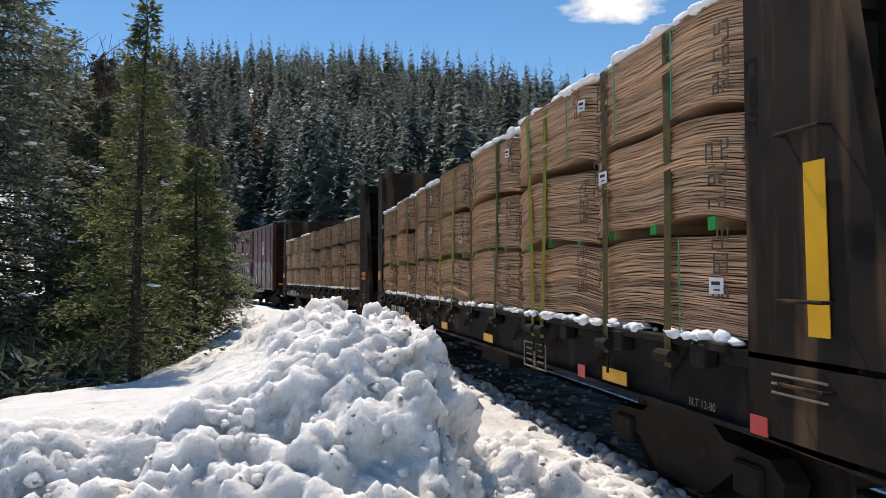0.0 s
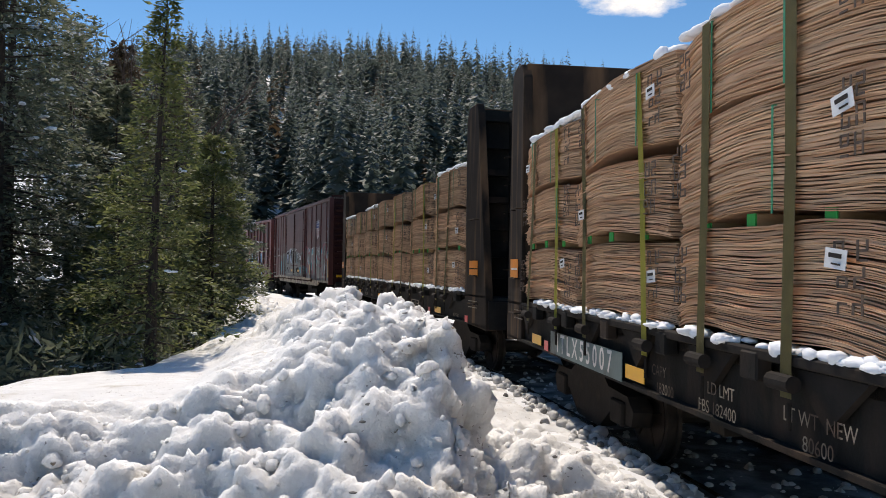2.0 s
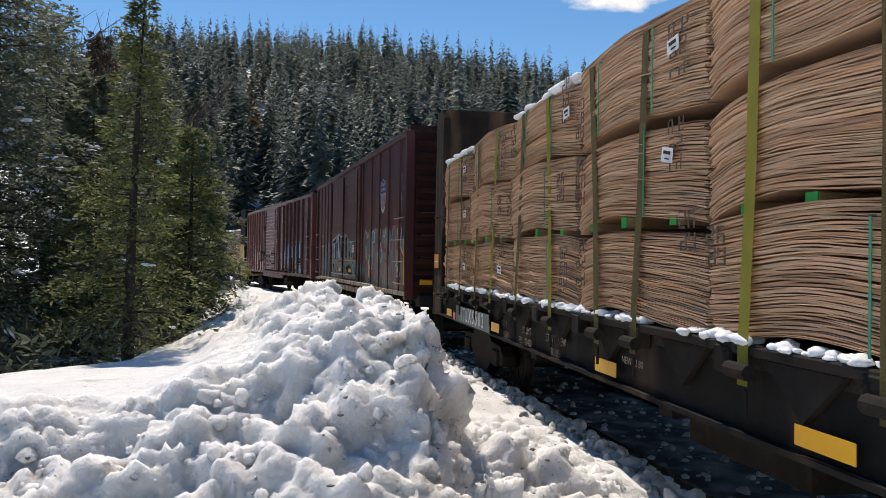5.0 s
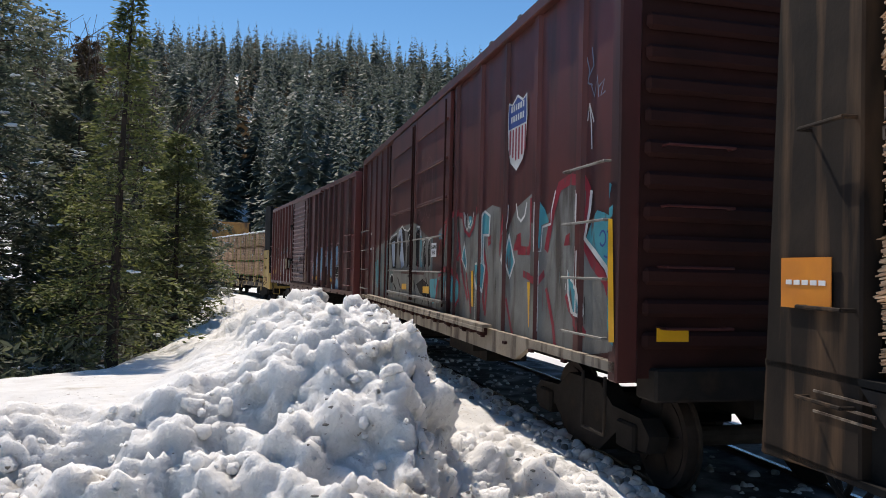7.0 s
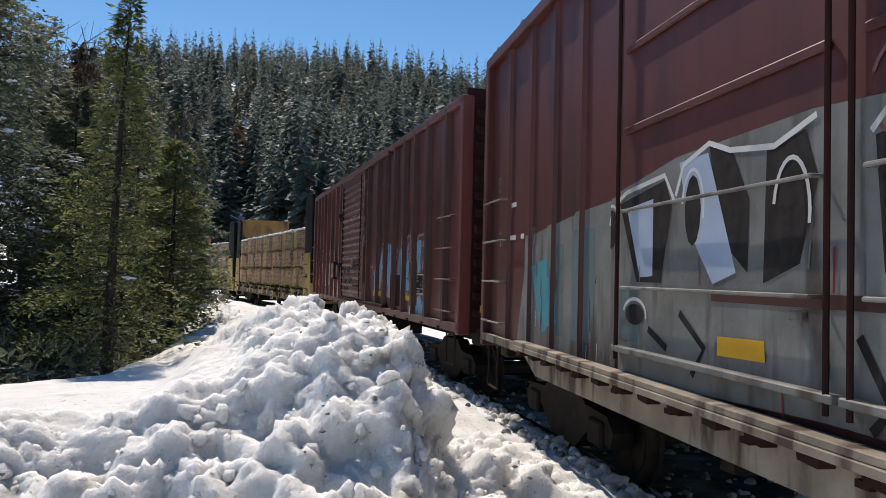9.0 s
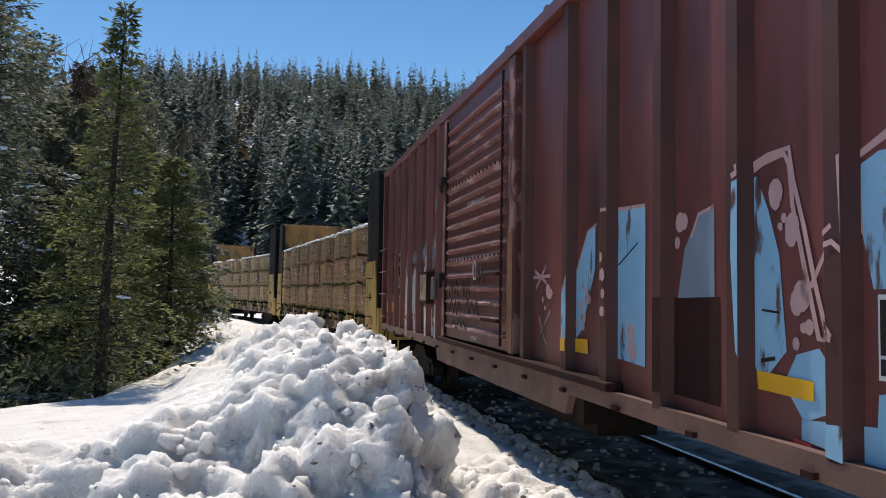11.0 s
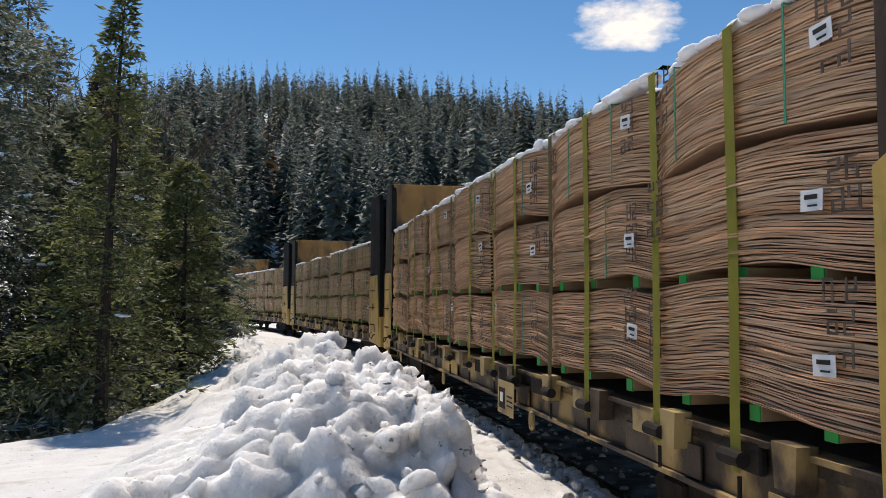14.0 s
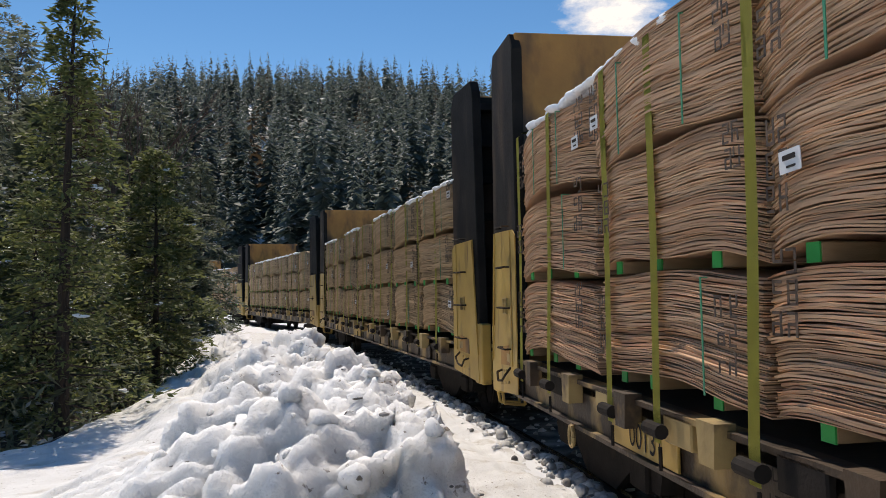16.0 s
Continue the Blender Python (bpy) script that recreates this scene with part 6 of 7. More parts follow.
d_paint(((-5.71, 1.44), (-6.12, 1.43), (-6.12, 1.34), (-5.72, 1.35)), M_REFL, 6)
d_paint(((-3.21, 1.45), (-3.62, 1.46), (-3.63, 1.35), (-3.22, 1.35)), M_REFL, 6)
d_paint(((-5.98, 1.16), (-6.1, 1.15), (-6.1, 1.05), (-5.98, 1.05)), M_REFLR, 6)
d_paint(((4.55, 2.19), (4.18, 2.26), (4.09, 2.2), (4.15, 1.41), (4.66, 1.41), (4.6, 1.91)), M_WHITE, 1)
d_paint(((3.78, 2.19), (3.62, 2.22), (3.51, 2.14), (3.28, 2.26), (3.23, 1.87), (3.36, 1.62), (3.41, 1.98), (3.59, 1.98), (3.6, 1.44), (3.82, 1.43)), M_WHITE, 1)
d_paint(((3.83, 1.39), (3.7, 1.44), (3.59, 1.2), (3.22, 1.18), (3.16, 1.14), (3.64, 1.07), (3.78, 1.19)), M_WHITE, 1)
d_paint(((2.89, 2.19), (2.72, 2.23), (2.39, 2.24), (2.41, 2.08), (2.64, 2.08), (2.81, 1.97), (2.91, 2.03)), M_WHITE, 1)
d_paint(((2.87, 1.58), (2.67, 1.57), (2.64, 1.3), (2.4, 1.28), (2.13, 1.29), (2.15, 1.15), (2.64, 1.11), (2.82, 1.22)), M_WHITE, 1)
d_paint(((1.96, 2.41), (1.69, 2.53), (1.66, 2.52), (1.72, 2.06), (1.99, 2.09)), M_WHITE, 1)
d_paint(((2.42, 1.57), (2.2, 1.56), (2.21, 1.28), (2.42, 1.28)), M_WHITE, 1)
d_paint(((1.98, 1.69), (1.77, 1.69), (1.81, 1.42), (1.95, 1.45)), M_WHITE, 1)
d_paint(((4.99, 1.35), (4.81, 1.36), (4.73, 1.14), (4.95, 1.12)), M_WHITE, 1)
d_paint(((4.64, 1.33), (4.38, 1.33), (4.39, 1.12), (4.62, 1.11)), M_WHITE, 1)
d_paint(((4.19, 1.29), (3.96, 1.31), (3.96, 1.06), (4.18, 1.07)), M_WHITE, 1)
d_paint(line(((4.73, 2.2), (4.33, 2.28), (3.85, 2.32), (3.44, 2.35), (3.04, 2.36), (2.76, 2.36), (2.37, 2.39), (2.12, 2.4), (1.9, 2.49), (1.77, 2.52), (1.65, 2.66)), 0.08), M_HAZE, 3)
d_paint(((4.03, 2.31), (3.81, 2.52), (3.67, 2.3)), M_PINK, 1)
d_paint(((3.11, 2.38), (2.83, 2.56), (2.83, 2.27)), M_PINK, 1)
d_paint(((2.41, 2.41), (2.14, 2.56), (2.02, 2.61), (1.99, 2.51), (2.16, 2.42)), M_PINK, 1)
d_paint(line(((3.93, 2.37), (3.81, 2.53), (3.74, 2.45)), 0.05), M_GREENP, 2)
d_paint(line(((3.13, 2.4), (2.84, 2.57), (2.81, 2.32)), 0.05), M_GREENP, 2)
d_paint(line(((2.43, 2.44), (2.26, 2.52), (2.05, 2.63), (1.96, 2.52)), 0.06), M_GREENP, 2)
d_paint(line(((2.01, 2.08), (1.95, 2.41), (1.69, 2.52)), 0.04), M_CRIMSON, 2)
d_paint(((2.13, 1.43), (1.77, 1.43), (1.78, 1.35), (2.14, 1.36)), M_REFL, 6)
d_paint(((6.23, 1.59), (5.8, 1.59), (5.84, 1.4), (6.26, 1.41)), M_REFL, 6)
d_paint(((6.12, 1.21), (5.95, 1.22), (5.97, 1.12), (6.14, 1.12)), M_REFLR, 6)
d_paint(((4.61, 1.48), (4.22, 1.47), (4.24, 1.36), (4.63, 1.37)), M_REFL, 6)

for cy, cz, ry, rz in ((-1.05, 2.95, 0.28, 0.40), (-1.5, 3.05, 0.25, 0.47), (-0.8, 2.55, 0.2, 0.2)):
    c_paint(line(ring(cy, cz, ry, rz, 22, 0.4, 5.9), 0.018), M_FADED, 2)
    c_paint(line(ring(cy + 0.03, cz, ry * 0.5, rz * 0.6, 16, 0.4, 4.0), 0.03), M_POST, 1.6)
for shape, material, layer in ((((1.8, 1.63), (1.22, 1.6), (1.24, 1.17), (1.76, 1.15)), M_WHITE, 1),
                               (line(((1.8, 2.87), (1.46, 3.32), (1.18, 3.4)), 0.09), M_HAZE, 3), (line(((1.22, 3.2), (1.22, 2.55), (1.18, 1.7)), 0.07), M_HAZE, 3),
                               (((2.6, 1.6), (2.42, 1.62), (2.4, 1.16), (2.65, 1.16)), M_WHITE, 1), (((4.4, 1.36), (4.2, 1.4), (4.12, 1.16), (4.42, 1.16)), M_WHITE, 1),
                               (((3.45, 1.4), (3.25, 1.42), (3.0, 1.17), (3.4, 1.16)), M_PINK, 1), (((4.0, 2.05), (3.78, 2.1), (3.8, 1.45), (4.02, 1.4)), M_WHITE, 1), (((2.5, 2.5), (2.0, 2.68), (1.95, 2.18), (2.5, 2.13)), M_PINK, 0)):
    d_paint(shape, material, layer)


for y, z0, z1 in ((-6.88, 2.25, 2.50), (-6.97, 2.20, 2.46), (-6.88, 1.52, 2.02), (-6.99, 1.45, 1.98), (-5.84, 1.25, 1.95), (-6.03, 1.22, 1.90), (-4.02, 1.20, 1.60)):
    c_paint(line(((y, z0), (y - 0.005, z1)), 0.022), M_WHITE, 4.4)
c_paint(line(ring(-7.42, 2.07, 0.055, 0.06, 12, 0.3, 6.2), 0.018), M_BLUE, 4.6)
c_paint(line(((-7.53, 2.13), (-7.53, 1.99)), 0.018), M_BLUE, 4.6)
c_paint(line(((-7.49, 2.12), (-7.57, 2.12)), 0.018), M_BLUE, 4.6)
c_paint(line(ring(-7.64, 2.06, 0.04, 0.06, 8, 1.2, 5.2), 0.018), M_BLUE, 4.6)
c_paint(line(((-7.45, 1.93), (-7.58, 1.90)), 0.016), M_BLUE, 4.6)
for pts in (((-7.05, 3.62), (-7.12, 3.48), (-7.09, 3.38), (-7.18, 3.34)), ((-7.16, 3.66), (-7.20, 3.50), (-7.10, 3.42)), ((-7.15, 3.36), (-7.22, 3.24), (-7.27, 3.40), (-7.30, 3.22)), ((-7.30, 3.30), (-7.40, 3.34), (-7.34, 3.22), (-7.42, 3.24))):
    c_paint(line(pts, 0.018), M_HAZE, 3)
# drips and smudges low on the side, and dark strokes between the letters on the doors
rs = random.Random(3)
for _ in range(46):
    y, z, h = rs.uniform(-7.6, 4.0), rs.uniform(1.25, 2.0), rs.uniform(0.05, 0.32)
    c_paint(line(((y, z), (y - rs.uniform(-0.02, 0.02), z - h)), rs.uniform(0.006, 0.016)), rs.choice((M_INK, M_CRIMSON, M_WHITE, M_SLATE)), 4.7)
for y, z, ry, rz in ((1.98, 2.16, 0.09, 0.14), (1.5, 1.58, 0.14, 0.07), (-0.12, 2.12, 0.10, 0.22), (-1.28, 2.02, 0.05, 0.17), (-1.62, 2.06, 0.05, 0.16), (0.76, 2.2, 0.09, 0.2)):
    c_paint(ring(y, z, ry, rz, 12), M_INK, 3.4)
    c_paint(line(ring(y, z, ry + 0.03, rz + 0.03, 14, 0.2, 3.6), 0.022), M_WHITE, 4.2)
for pts in (((-0.55, 1.60), (-0.72, 1.35), (-0.62, 1.24)), ((-1.0, 1.58), (-1.3, 1.36), (-1.2, 1.24)), ((-1.45, 1.66), (-1.62, 1.42), (-1.72, 1.20)), ((0.9, 1.62), (0.62, 1.44), (0.75, 1.28)), ((1.3, 1.5), (1.05, 1.4))):
    c_paint(line(pts, 0.045), M_INK, 3.3)

c_paint(line(((-3.30, 2.55), (-3.33, 2.44), (-3.37, 2.34), (-3.42, 2.49)), 0.022), M_WHITE, 4.3)
c_paint(line(((-3.49, 2.52), (-3.53, 2.38), (-3.61, 2.32), (-3.72, 2.39), (-3.77, 2.52)), 0.024), M_WHITE, 4.3)
c_paint(((-3.55, 2.48), (-3.57, 2.39), (-3.62, 2.35), (-3.69, 2.39), (-3.67, 2.47)), M_TEAL, 3.5)
c_paint(((-3.36, 2.17), (-3.23, 1.93), (-3.48, 1.76), (-3.51, 1.88)), M_WHITE, 4.0)
c_paint(((-3.36, 2.10), (-3.27, 1.94), (-3.46, 1.81), (-3.48, 1.89)), M_TEAL, 4.2)
c_paint(line(((-2.89, 2.55), (-3.22, 2.52), (-3.35, 2.31), (-3.59, 2.23), (-3.78, 2.35), (-3.84, 2.47)), 0.055), M_CRIMSON, 3.7)
c_paint(line(((-3.48, 1.76), (-3.56, 1.56), (-3.68, 1.37), (-3.72, 1.25)), 0.05), M_CRIMSON, 3.7)
c_paint(line(((-4.00, 2.57), (-3.92, 2.36), (-3.96, 2.06), (-3.88, 1.88), (-3.50, 1.78)), 0.06), M_CRIMSON, 3.6)
c_paint(line(((-3.11, 1.93), (-2.95, 1.92), (-3.14, 2.01)), 0.05), M_CRIMSON, 3.7)
c_paint(((-4.10, 2.46), (-4.24, 2.51), (-4.47, 2.44), (-4.44, 2.19), (-4.22, 2.20), (-4.23, 1.88), (-4.31, 1.84), (-4.19, 1.52), (-4.00, 1.58), (-3.90, 1.88), (-4.11, 1.89)), M_WHITE, 3.8)
c_paint(((-4.15, 2.44), (-4.24, 2.48), (-4.43, 2.42), (-4.41, 2.22), (-4.17, 2.23), (-4.19, 1.86), (-4.26, 1.83), (-4.18, 1.57), (-4.04, 1.62), (-3.95, 1.85), (-4.15, 1.87)), M_TEAL, 4.0)
c_paint(line(((-4.49, 2.18), (-4.39, 2.17), (-4.41, 2.10), (-4.49, 2.13)), 0.05), M_CRIMSON, 3.7)
c_paint(line(((-4.36, 1.84), (-4.30, 1.66), (-4.22, 1.47), (-4.29, 1.32)), 0.06), M_CRIMSON, 3.6)
c_paint(((-2.51, 1.68), (-2.79, 1.73), (-3.07, 1.64), (-3.12, 1.48), (-2.87, 1.37), (-2.58, 1.45)), M_TEAL, 3.5)
c_paint(line(((-2.68, 1.81), (-2.96, 1.73), (-3.17, 1.60), (-3.13, 1.40), (-2.91, 1.28)), 0.05), M_CRIMSON, 3.7)
c_paint(line(((-2.24, 2.00), (-2.35, 2.23), (-2.54, 2.44), (-2.83, 2.52)), 0.03), M_CRIMSON, 3.3)
d_paint(line(((-2.40, 2.01), (-2.70, 1.90)), 0.03), M_PINK, 3)
d_paint(line(((-2.69, 2.05), (-2.43, 1.85)), 0.03), M_PINK, 3)
d_paint(line(((-2.35, 1.95), (-2.79, 1.96)), 0.03), M_PINK, 3)
d_paint(line(((-2.51, 1.60), (-2.62, 1.45), (-2.71, 1.35)), 0.02), M_PINK, 3)
d_paint(line(((-2.80, 1.66), (-2.56, 1.45)), 0.02), M_PINK, 3)
for y, z, r in ((-2.74, 1.83, 0.050), (-2.61, 1.75, 0.025), (-2.67, 1.68, 0.020), (-3.48, 1.72, 0.035), (-3.59, 1.83, 0.030), (-3.39, 1.58, 0.030), (-3.53, 1.55, 0.025), (-3.30, 1.49, 0.020), (-4.01, 2.07, 0.030), (-3.99, 1.93, 0.025), (-4.05, 1.81, 0.030), (-3.98, 1.71, 0.020), (-4.33, 1.55, 0.050), (-4.37, 1.42, 0.040), (-4.97, 2.24, 0.050), (-4.94, 2.12, 0.030), (-5.98, 2.14, 0.050), (-5.86, 2.31, 0.055), (-6.04, 1.81, 0.060), (-6.09, 1.67, 0.030), (-6.00, 1.59, 0.025), (-5.92, 2.18, 0.020)):
    d_paint(ring(y, z, r, r * 1.25, 10), M_PINK, 3.2)
d_paint(line(((-5.64, 2.46), (-5.80, 2.50), (-5.96, 2.51), (-5.99, 2.35), (-6.06, 2.13), (-6.13, 1.87), (-6.20, 1.65), (-6.32, 1.63)), 0.028), M_PINK, 3.3)
d_paint(line(((-6.33, 2.11), (-6.22, 2.04), (-6.13, 1.90), (-6.25, 1.73), (-6.32, 1.64)), 0.022), M_PINK, 3.3)
d_paint(line(((-5.74, 1.49), (-5.85, 1.51)), 0.02), M_INK, 3.5)
d_paint(line(((-5.75, 1.74), (-5.88, 1.73)), 0.012), M_INK, 3.5)
d_paint(line(((-4.14, 2.01), (-4.43, 2.15)), 0.012), M_INK, 3.5)
c_paint(oblong(-2.52, -1.86, 1.74, 2.26), M_POST, 1.5)
c_paint(oblong(-1.30, 0.55, 1.70, 1.76), M_POST, 3.6)
for y0, y1, z0, z1 in ((2.4, 2.9, 1.3, 2.2), (3.1, 3.35, 1.3, 2.1), (1.45, 1.75, 1.40, 1.75)):
    c_paint(oblong(y0, y1, z0, z1), M_SLATE, 1.2)

# shield on the red car, as plain shapes
def c_mark(shape, material, layer):
    c_paint([(y - 0.355, 1.8 + (z - 1.8) * 0.94) for y, z in shape], material, layer)


SHIELD = ((-4.70, 3.74), (-4.82, 3.70), (-4.985, 3.78), (-5.15, 3.70), (-5.27, 3.74), (-5.29, 3.5), (-5.26, 3.2), (-5.18, 3.03), (-4.985, 2.92), (-4.79, 3.03), (-4.71, 3.2), (-4.68, 3.5))
c_mark(SHIELD, M_WHITE, 5)
c_mark([(-4.72, 3.71), (-4.83, 3.675), (-4.985, 3.75), (-5.14, 3.675), (-5.25, 3.71), (-5.265, 3.42), (-4.705, 3.42)], M_BLUE, 6)
for i in range(6):
    y = -4.75 - i * 0.094
    c_mark(oblong(y - 0.045, y, 3.02 + 0.10 * abs(i - 2.5) / 2.5, 3.40), M_CRIMSON, 6.5)
for z in (3.64, 3.52):
    for i in range(6):
        y = -4.79 - i * 0.072
        c_mark(oblong(y - 0.045, y, z - 0.035, z + 0.035), M_WHITE, 7)
sign = plate("notice", union_car, -1.64, -2.34 + C_OFF, -2.05 + C_OFF, 1.97, 2.17, M_PAPER, "white paper notice with black lettering")
words("UNLOAD FROM", 0.068, -1.645, -2.145 + C_OFF - 0.05, 2.11, M_INK, sign, wide=0.62, bold=0.002)
words("THIS SIDE", 0.068, -1.645, -2.145 + C_OFF - 0.05, 2.03, M_INK, sign, wide=0.62, bold=0.002)
for text, y, z in (("SI", 6.28, 2.84), ("25", 6.18, 2.22), ("03", 4.98, 2.20)):
    words(text, 0.24, -1.509 if y > 6 else -1.512, y, z, M_CREAM, union_car, "faded stencilled lettering", wide=0.7)
for y0, y1, z in ((4.6, 4.8, 2.55), (4.6, 4.85, 2.2), (4.3, 4.42, 2.2)):
    c_paint(oblong(y0, y1, z, z + 0.05), M_WHITE, 3)

# lettering on the brown car
for y0, y1 in ((6.1, 5.54), (5.40, 4.80)):
    d_paint(oblong(y0, y1, 1.75, 2.57), M_INK, 1)
for text, y, z, size in (("GA", 5.83, 2.39, 0.30), ("CX", 5.22, 2.40, 0.30), ("54", 5.72, 1.955, 0.30), ("825", 5.18, 1.965, 0.30),
                         ("LD LMT", 5.8, 1.69, 0.095), ("LT WT", 5.82, 1.58, 0.095), ("190000", 5.18, 1.70, 0.095), ("73000", 5.18, 1.58, 0.095)):
    words(text, size * 1.06, -1.509, y + D_OFF, z, M_WHITE, brown_car, "white stencilled lettering", wide=0.72, bold=0.007 if size > 0.2 else 0.002)
words("JACK", 0.06, -1.584, 4.97 + D_OFF, 1.13, M_WHITE, brown_car, wide=0.8)
words("HERE", 0.06, -1.584, 4.97 + D_OFF, 1.07, M_WHITE, brown_car, wide=0.8)
words("DOOR OPENING  W 12-0  H 10-5", 0.072, -1.622, -0.67 + D_OFF, 2.84, M_WHITE, brown_car, "white stencilled lettering", wide=0.72)
words("DOORS LINED", 0.06, -1.622, -0.65 + D_OFF, 1.285, M_WHITE, brown_car, wide=0.75)
words("PLATE", 0.07, -1.509, 3.6 + D_OFF, 2.46, M_WHITE, brown_car, wide=0.8)
words("C", 0.07, -1.509, 3.6 + D_OFF, 2.38, M_WHITE, brown_car, wide=0.8)
ring_o = bmesh.new()
for k in range(14):
    a0, a1 = k * 0.4488, (k + 1) * 0.4488
    rod(ring_o, (-1.618, -0.66 + D_OFF + 0.07 * math.cos(a0), 2.06 + 0.11 * math.sin(a0)), (-1.618, -0.66 + D_OFF + 0.07 * math.cos(a1), 2.06 + 0.11 * math.sin(a1)), 0.009, 4)
part("graffiti", ring_o, M_WHITE, brown_car)
rs = random.Random(8)
for y, z, w, h in ((0.35, 1.86, 0.5, 0.12), (-0.25, 1.88, 0.4, 0.13), (-0.85, 2.0, 0.4, 0.12), (0.25, 1.62, 0.6, 0.10), (-0.55, 1.64, 0.6, 0.11), (0.05, 1.42, 0.7, 0.08)):
    pts, k = [], 0
    while k < 7:
        pts.append((y + w / 2 - w * k / 6 + rs.uniform(-0.03, 0.03), z + (h if k % 2 else -h) * rs.uniform(0.4, 1.0)))
        k += 1
    for p, q in zip(pts, pts[1:]):
        stroke = prism(line((p, q), 0.03), -1.6235, -1.6215)
        part("graffiti", stroke, M_INK, brown_car).location = (0, D_OFF, 0)
PY = -6.71 + D_OFF
panel = plate("data_panel", brown_car, -1.514, PY - 0.205, PY + 0.205, 1.48, 1.82, M_WHITE, "black data panel with a white border")
for y0, y1, z0, z1 in ((-0.19, -0.03, 1.58, 1.80), (-0.015, 0.19, 1.58, 1.80), (-0.19, 0.19, 1.50, 1.565)):
    plate("field", panel, -1.519, PY + y0, PY + y1, z0, z1, M_INK)
for text, y, z in (("ABDT", 0.1, 1.76), ("ABD W", 0.1, 1.70), ("NO", -0.11, 1.68), ("LUBE", -0.11, 1.63), ("BLT-11-78", 0.04, 1.53)):
    words(text, 0.042, -1.524, PY + y, z, M_WHITE, panel, wide=0.75)
BY = 2.08 + D_OFF
board = part("sign_board", boxes((-1.67, -1.59, BY - 0.28, BY + 0.28, 1.67, 2.07), bev=0.01), M_PLY, brown_car, "stained plywood board on the side wall")
part("board_frame", boxes((-1.69, -1.58, BY - 0.32, BY - 0.285, 1.64, 2.10), (-1.69, -1.58, BY - 0.28, BY + 0.28, 1.635, 1.665), (-1.69, -1.58, BY - 0.28, BY + 0.28, 2.075, 2.095)), M_DARKRED, board)
part("hasp", boxes((-1.64, -1.59, BY - 0.54, BY - 0.38, 1.70, 2.02), bev=0.01), M_GREY, brown_car)
part("placard_holder", boxes((-1.525, -1.505, 2.58 + D_OFF, 2.78 + D_OFF, 1.78, 1.96), bev=0.006), M_DARKRED, brown_car)

# the black cars
for car, number in ((black_car, "I T L X 5 5 0 0 7"), (black_car_2, "I T L X 5 5 0 2")):
    pl = plate("number_panel", car, -1.437, 4.33, 6.45, 0.875, 1.11, M_SLATE, "slate-blue panel with white lettering")
    words(number, 0.27, -1.442, 5.38, 0.995, M_WHITE, pl, wide=0.9, bold=0.004)
    words("CAPY", 0.11, -1.44, 3.6, 1.06, M_CREAM, car, wide=0.9)
    words("182000", 0.11, -1.44, 3.5, 0.94, M_CREAM, car, wide=0.9)
    words("NEW 12 80", 0.075, -1.44, 0.05, 1.08, M_CREAM, car)
    words("LD LMT", 0.11, -1.44, 2.7, 1.06, M_CREAM, car, wide=0.9)
    words("FBS 182400", 0.11, -1.44, 2.75, 0.94, M_CREAM, car, wide=0.9)
    words("LT WT  NEW", 0.11, -1.44, 1.75, 1.06, M_CREAM, car, wide=0.9)
    words("80600", 0.11, -1.44, 1.75, 0.94, M_CREAM, car, wide=0.9)
    words("BLT 12-80", 0.075, -1.44, -7.1, 0.95, M_CREAM, car)
    for y0, y1, z0, z1 in ((-5.99, -5.54, 0.91, 1.02), (-2.21, -1.79, 0.93, 1.03), (0.37, 0.79, 0.92, 1.03), (3.9, 4.28, 0.92, 1.03), (6.9, 7.3, 0.9, 1.01)):
        plate("reflector", car, -1.425, y0, y1, z0, z1, M_REFL, "yellow reflective strip")
    for y0 in (-5.16, -7.76, 6.6):
        plate("reflector", car, -1.425, y0, y0 + 0.16, 0.87, 0.98, M_REFLR, "red reflective patch")
    for y0 in (-4.15, -3.8):
        fr = part("sign_frame", boxes((-1.43, -1.42, y0, y0 + 0.34, 0.80, 0.815), (-1.43, -1.42, y0, y0 + 0.34, 1.055, 1.07), (-1.43, -1.42, y0, y0 + 0.015, 0.815, 1.055), (-1.43, -1.42, y0 + 0.325, y0 + 0.34, 0.815, 1.055)), M_CREAM, car, "thin pale sign frame")
        for k in range(3):
            part("print_bar", boxes((-1.426, -1.42, y0 + 0.08, y0 + 0.26, 0.87 + 0.06 * k, 0.885 + 0.06 * k)), M_CREAM, fr)
plate("reflector", black_car, -1.437, -8.27, -8.11, 1.47, 2.38, M_REFL, "tall yellow reflective strip", lean=-0.02)
for z0, z1 in ((1.64, 1.75), (1.77, 1.89)):
    plate("reflector", black_car_2, -1.437, -8.31, -7.87, z0, z1, M_REFLO, "orange reflective square")
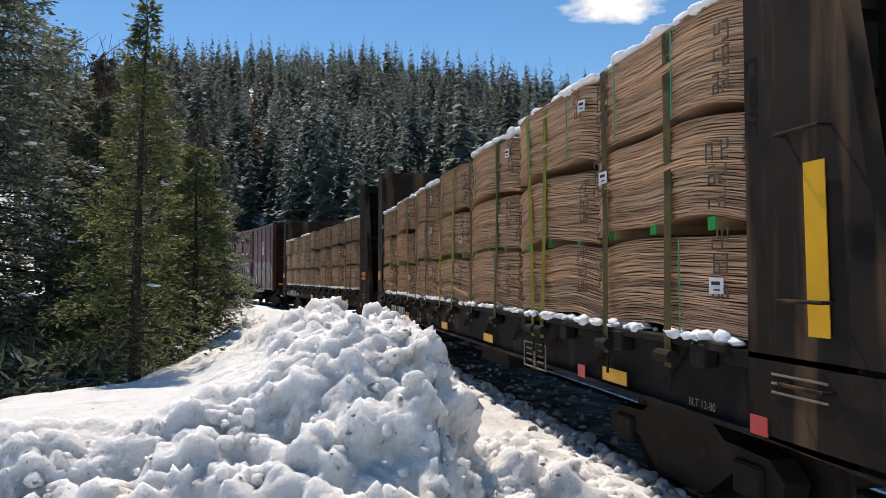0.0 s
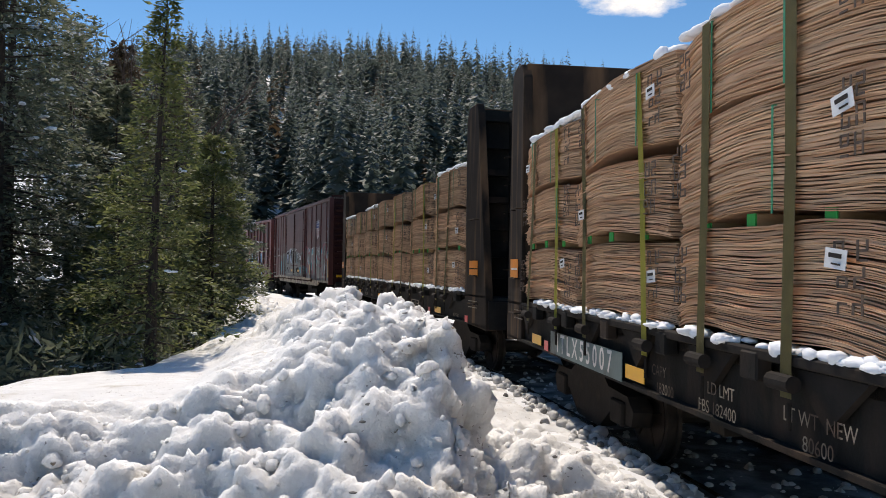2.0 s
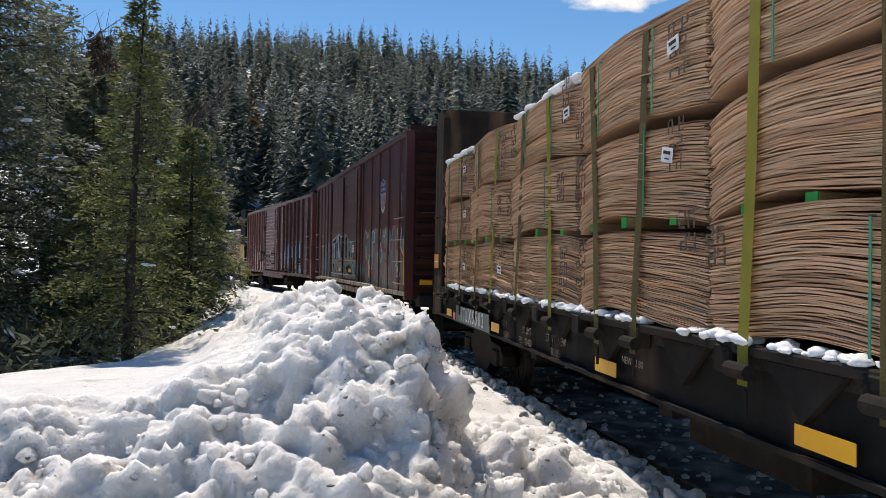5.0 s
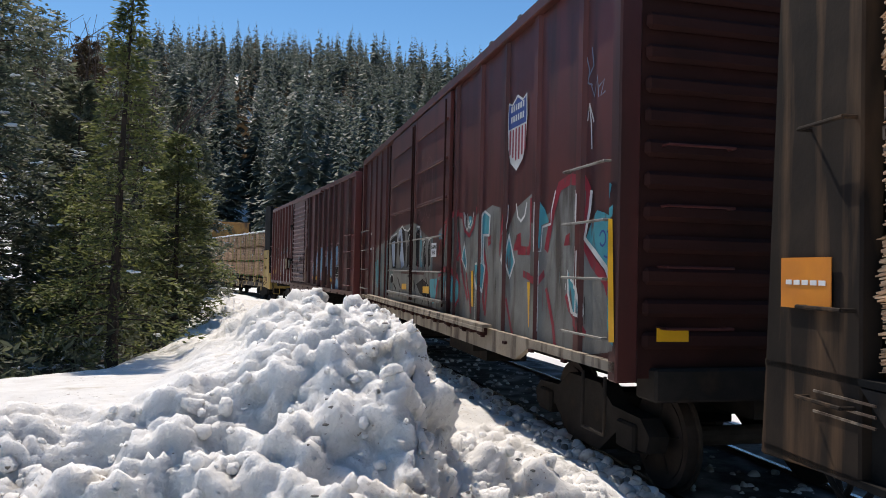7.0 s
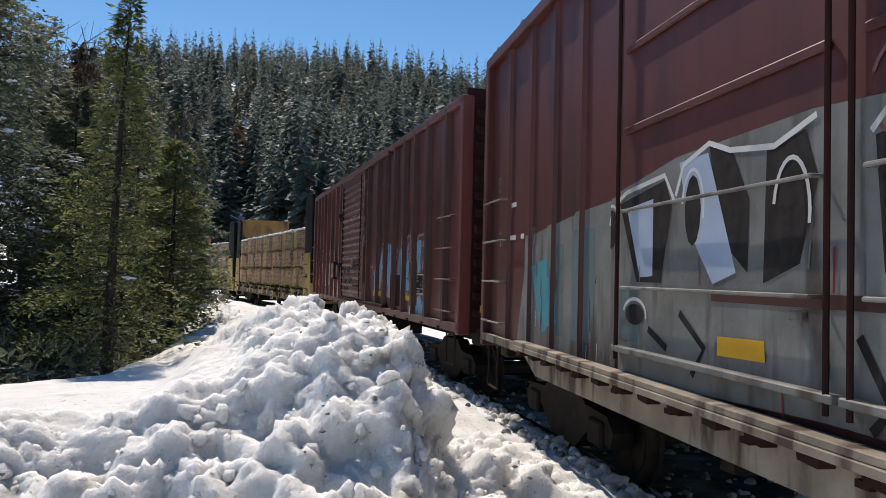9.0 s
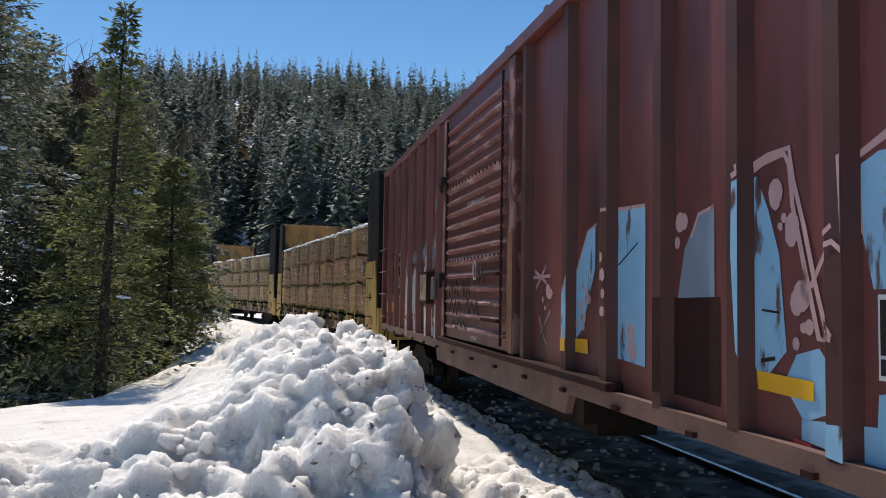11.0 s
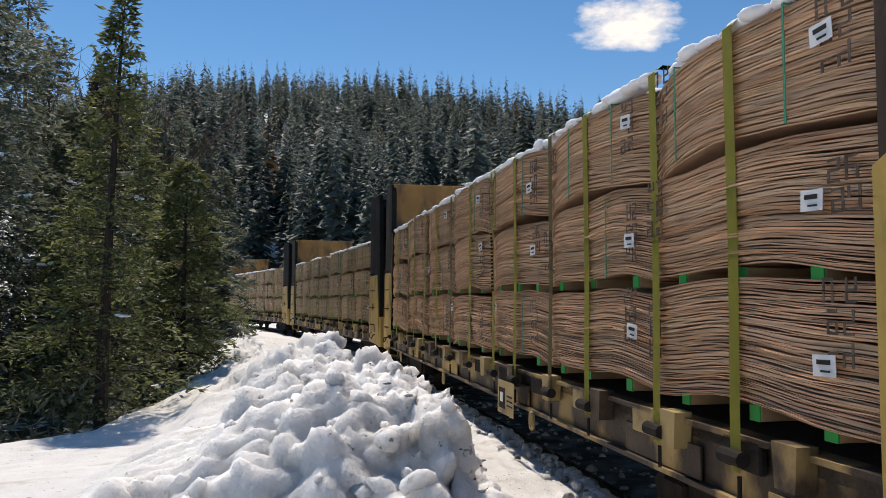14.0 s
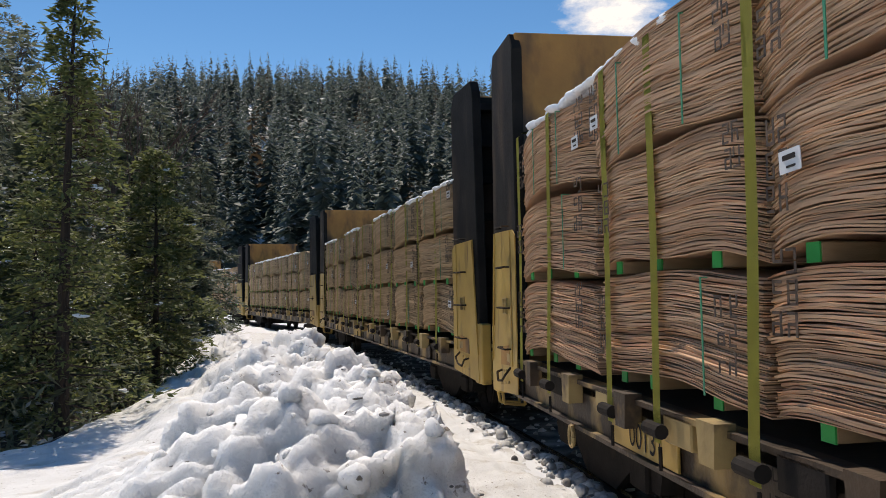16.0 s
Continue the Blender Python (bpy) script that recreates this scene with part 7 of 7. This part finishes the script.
for car, y in ((black_car, 8.05), (black_car_2, 8.1)):
    plate("reflector", car, -1.437, y, y + 0.42, 1.64, 1.9, M_REFLO, "orange sign with a printed line")
    for k in range(5):
        part("print_bar", boxes((-1.444, -1.44, y + 0.04 + 0.07 * k, y + 0.09 + 0.07 * k, 1.76, 1.785)), M_PAPER, car)

# the first yellow car
words("00131", 0.24, -1.40, 4.5, 0.86, M_INK, yellow_car, "worn black numerals", wide=0.9)
words("LD LMT", 0.10, -1.40, 2.95, 0.98, M_INK, yellow_car)
words("183600", 0.11, -1.40, 2.4, 0.95, M_INK, yellow_car)
words("LT WT", 0.10, -1.40, 2.95, 0.85, M_INK, yellow_car)
pl = plate("placard", yellow_car, -1.55, -2.75, -2.15, 0.62, 0.98, M_PALE, "pale hanging placard with a dark emblem", lean=0.02)
part("emblem", boxes((-1.558, -1.552, -2.42, -2.2, 0.68, 0.9)), M_INK, pl)
part("emblem_shape", boxes((-1.562, -1.559, -2.36, -2.26, 0.75, 0.85)), M_PAPER, pl)
for k in range(3):
    part("print_bar", boxes((-1.558, -1.552, -2.7, -2.5, 0.72 + 0.05 * k, 0.735 + 0.05 * k)), M_INK, pl)
pl = plate("placard", yellow_car, -1.44, -7.5, -6.9, 0.74, 0.87, M_PALE, "pale plate with small black lettering")
words("2 INCH HI COMP SHOES", 0.062, -1.446, -7.2, 0.805, M_INK, pl, wide=0.62)
for y in (-7.3, -3.0, 1.4, 5.9):
    bm = bmesh.new()
    for k in range(12):
        a0, a1 = k * 0.5236, (k + 1) * 0.5236
        rod(bm, (-1.44, y + 0.05 * math.cos(a0), 0.64 + 0.085 * math.sin(a0)), (-1.44, y + 0.05 * math.cos(a1), 0.64 + 0.085 * math.sin(a1)), 0.018, 6)
    part("tie_down_ring", bm, M_PALE, yellow_car, "pale tie-down ring under the sill")



# ---- what moves ----
def motions():
    times = [0.5 * i for i in range(33)]
    for ob, centre, off in MOVERS:
        walk(ob, [(t, car_pose(centre, t) @ off) for t in times])
    for ob in list(scene.objects):
        if ob.name.split(".")[0] == "wheelset":
            y = ob.location.y
            walk(ob, [(0.1 * i, pose(0, y, 0.42, -math.degrees(travel(0.1 * i) / 0.42) * -1, 0, 0)) for i in range(161)])


motions()
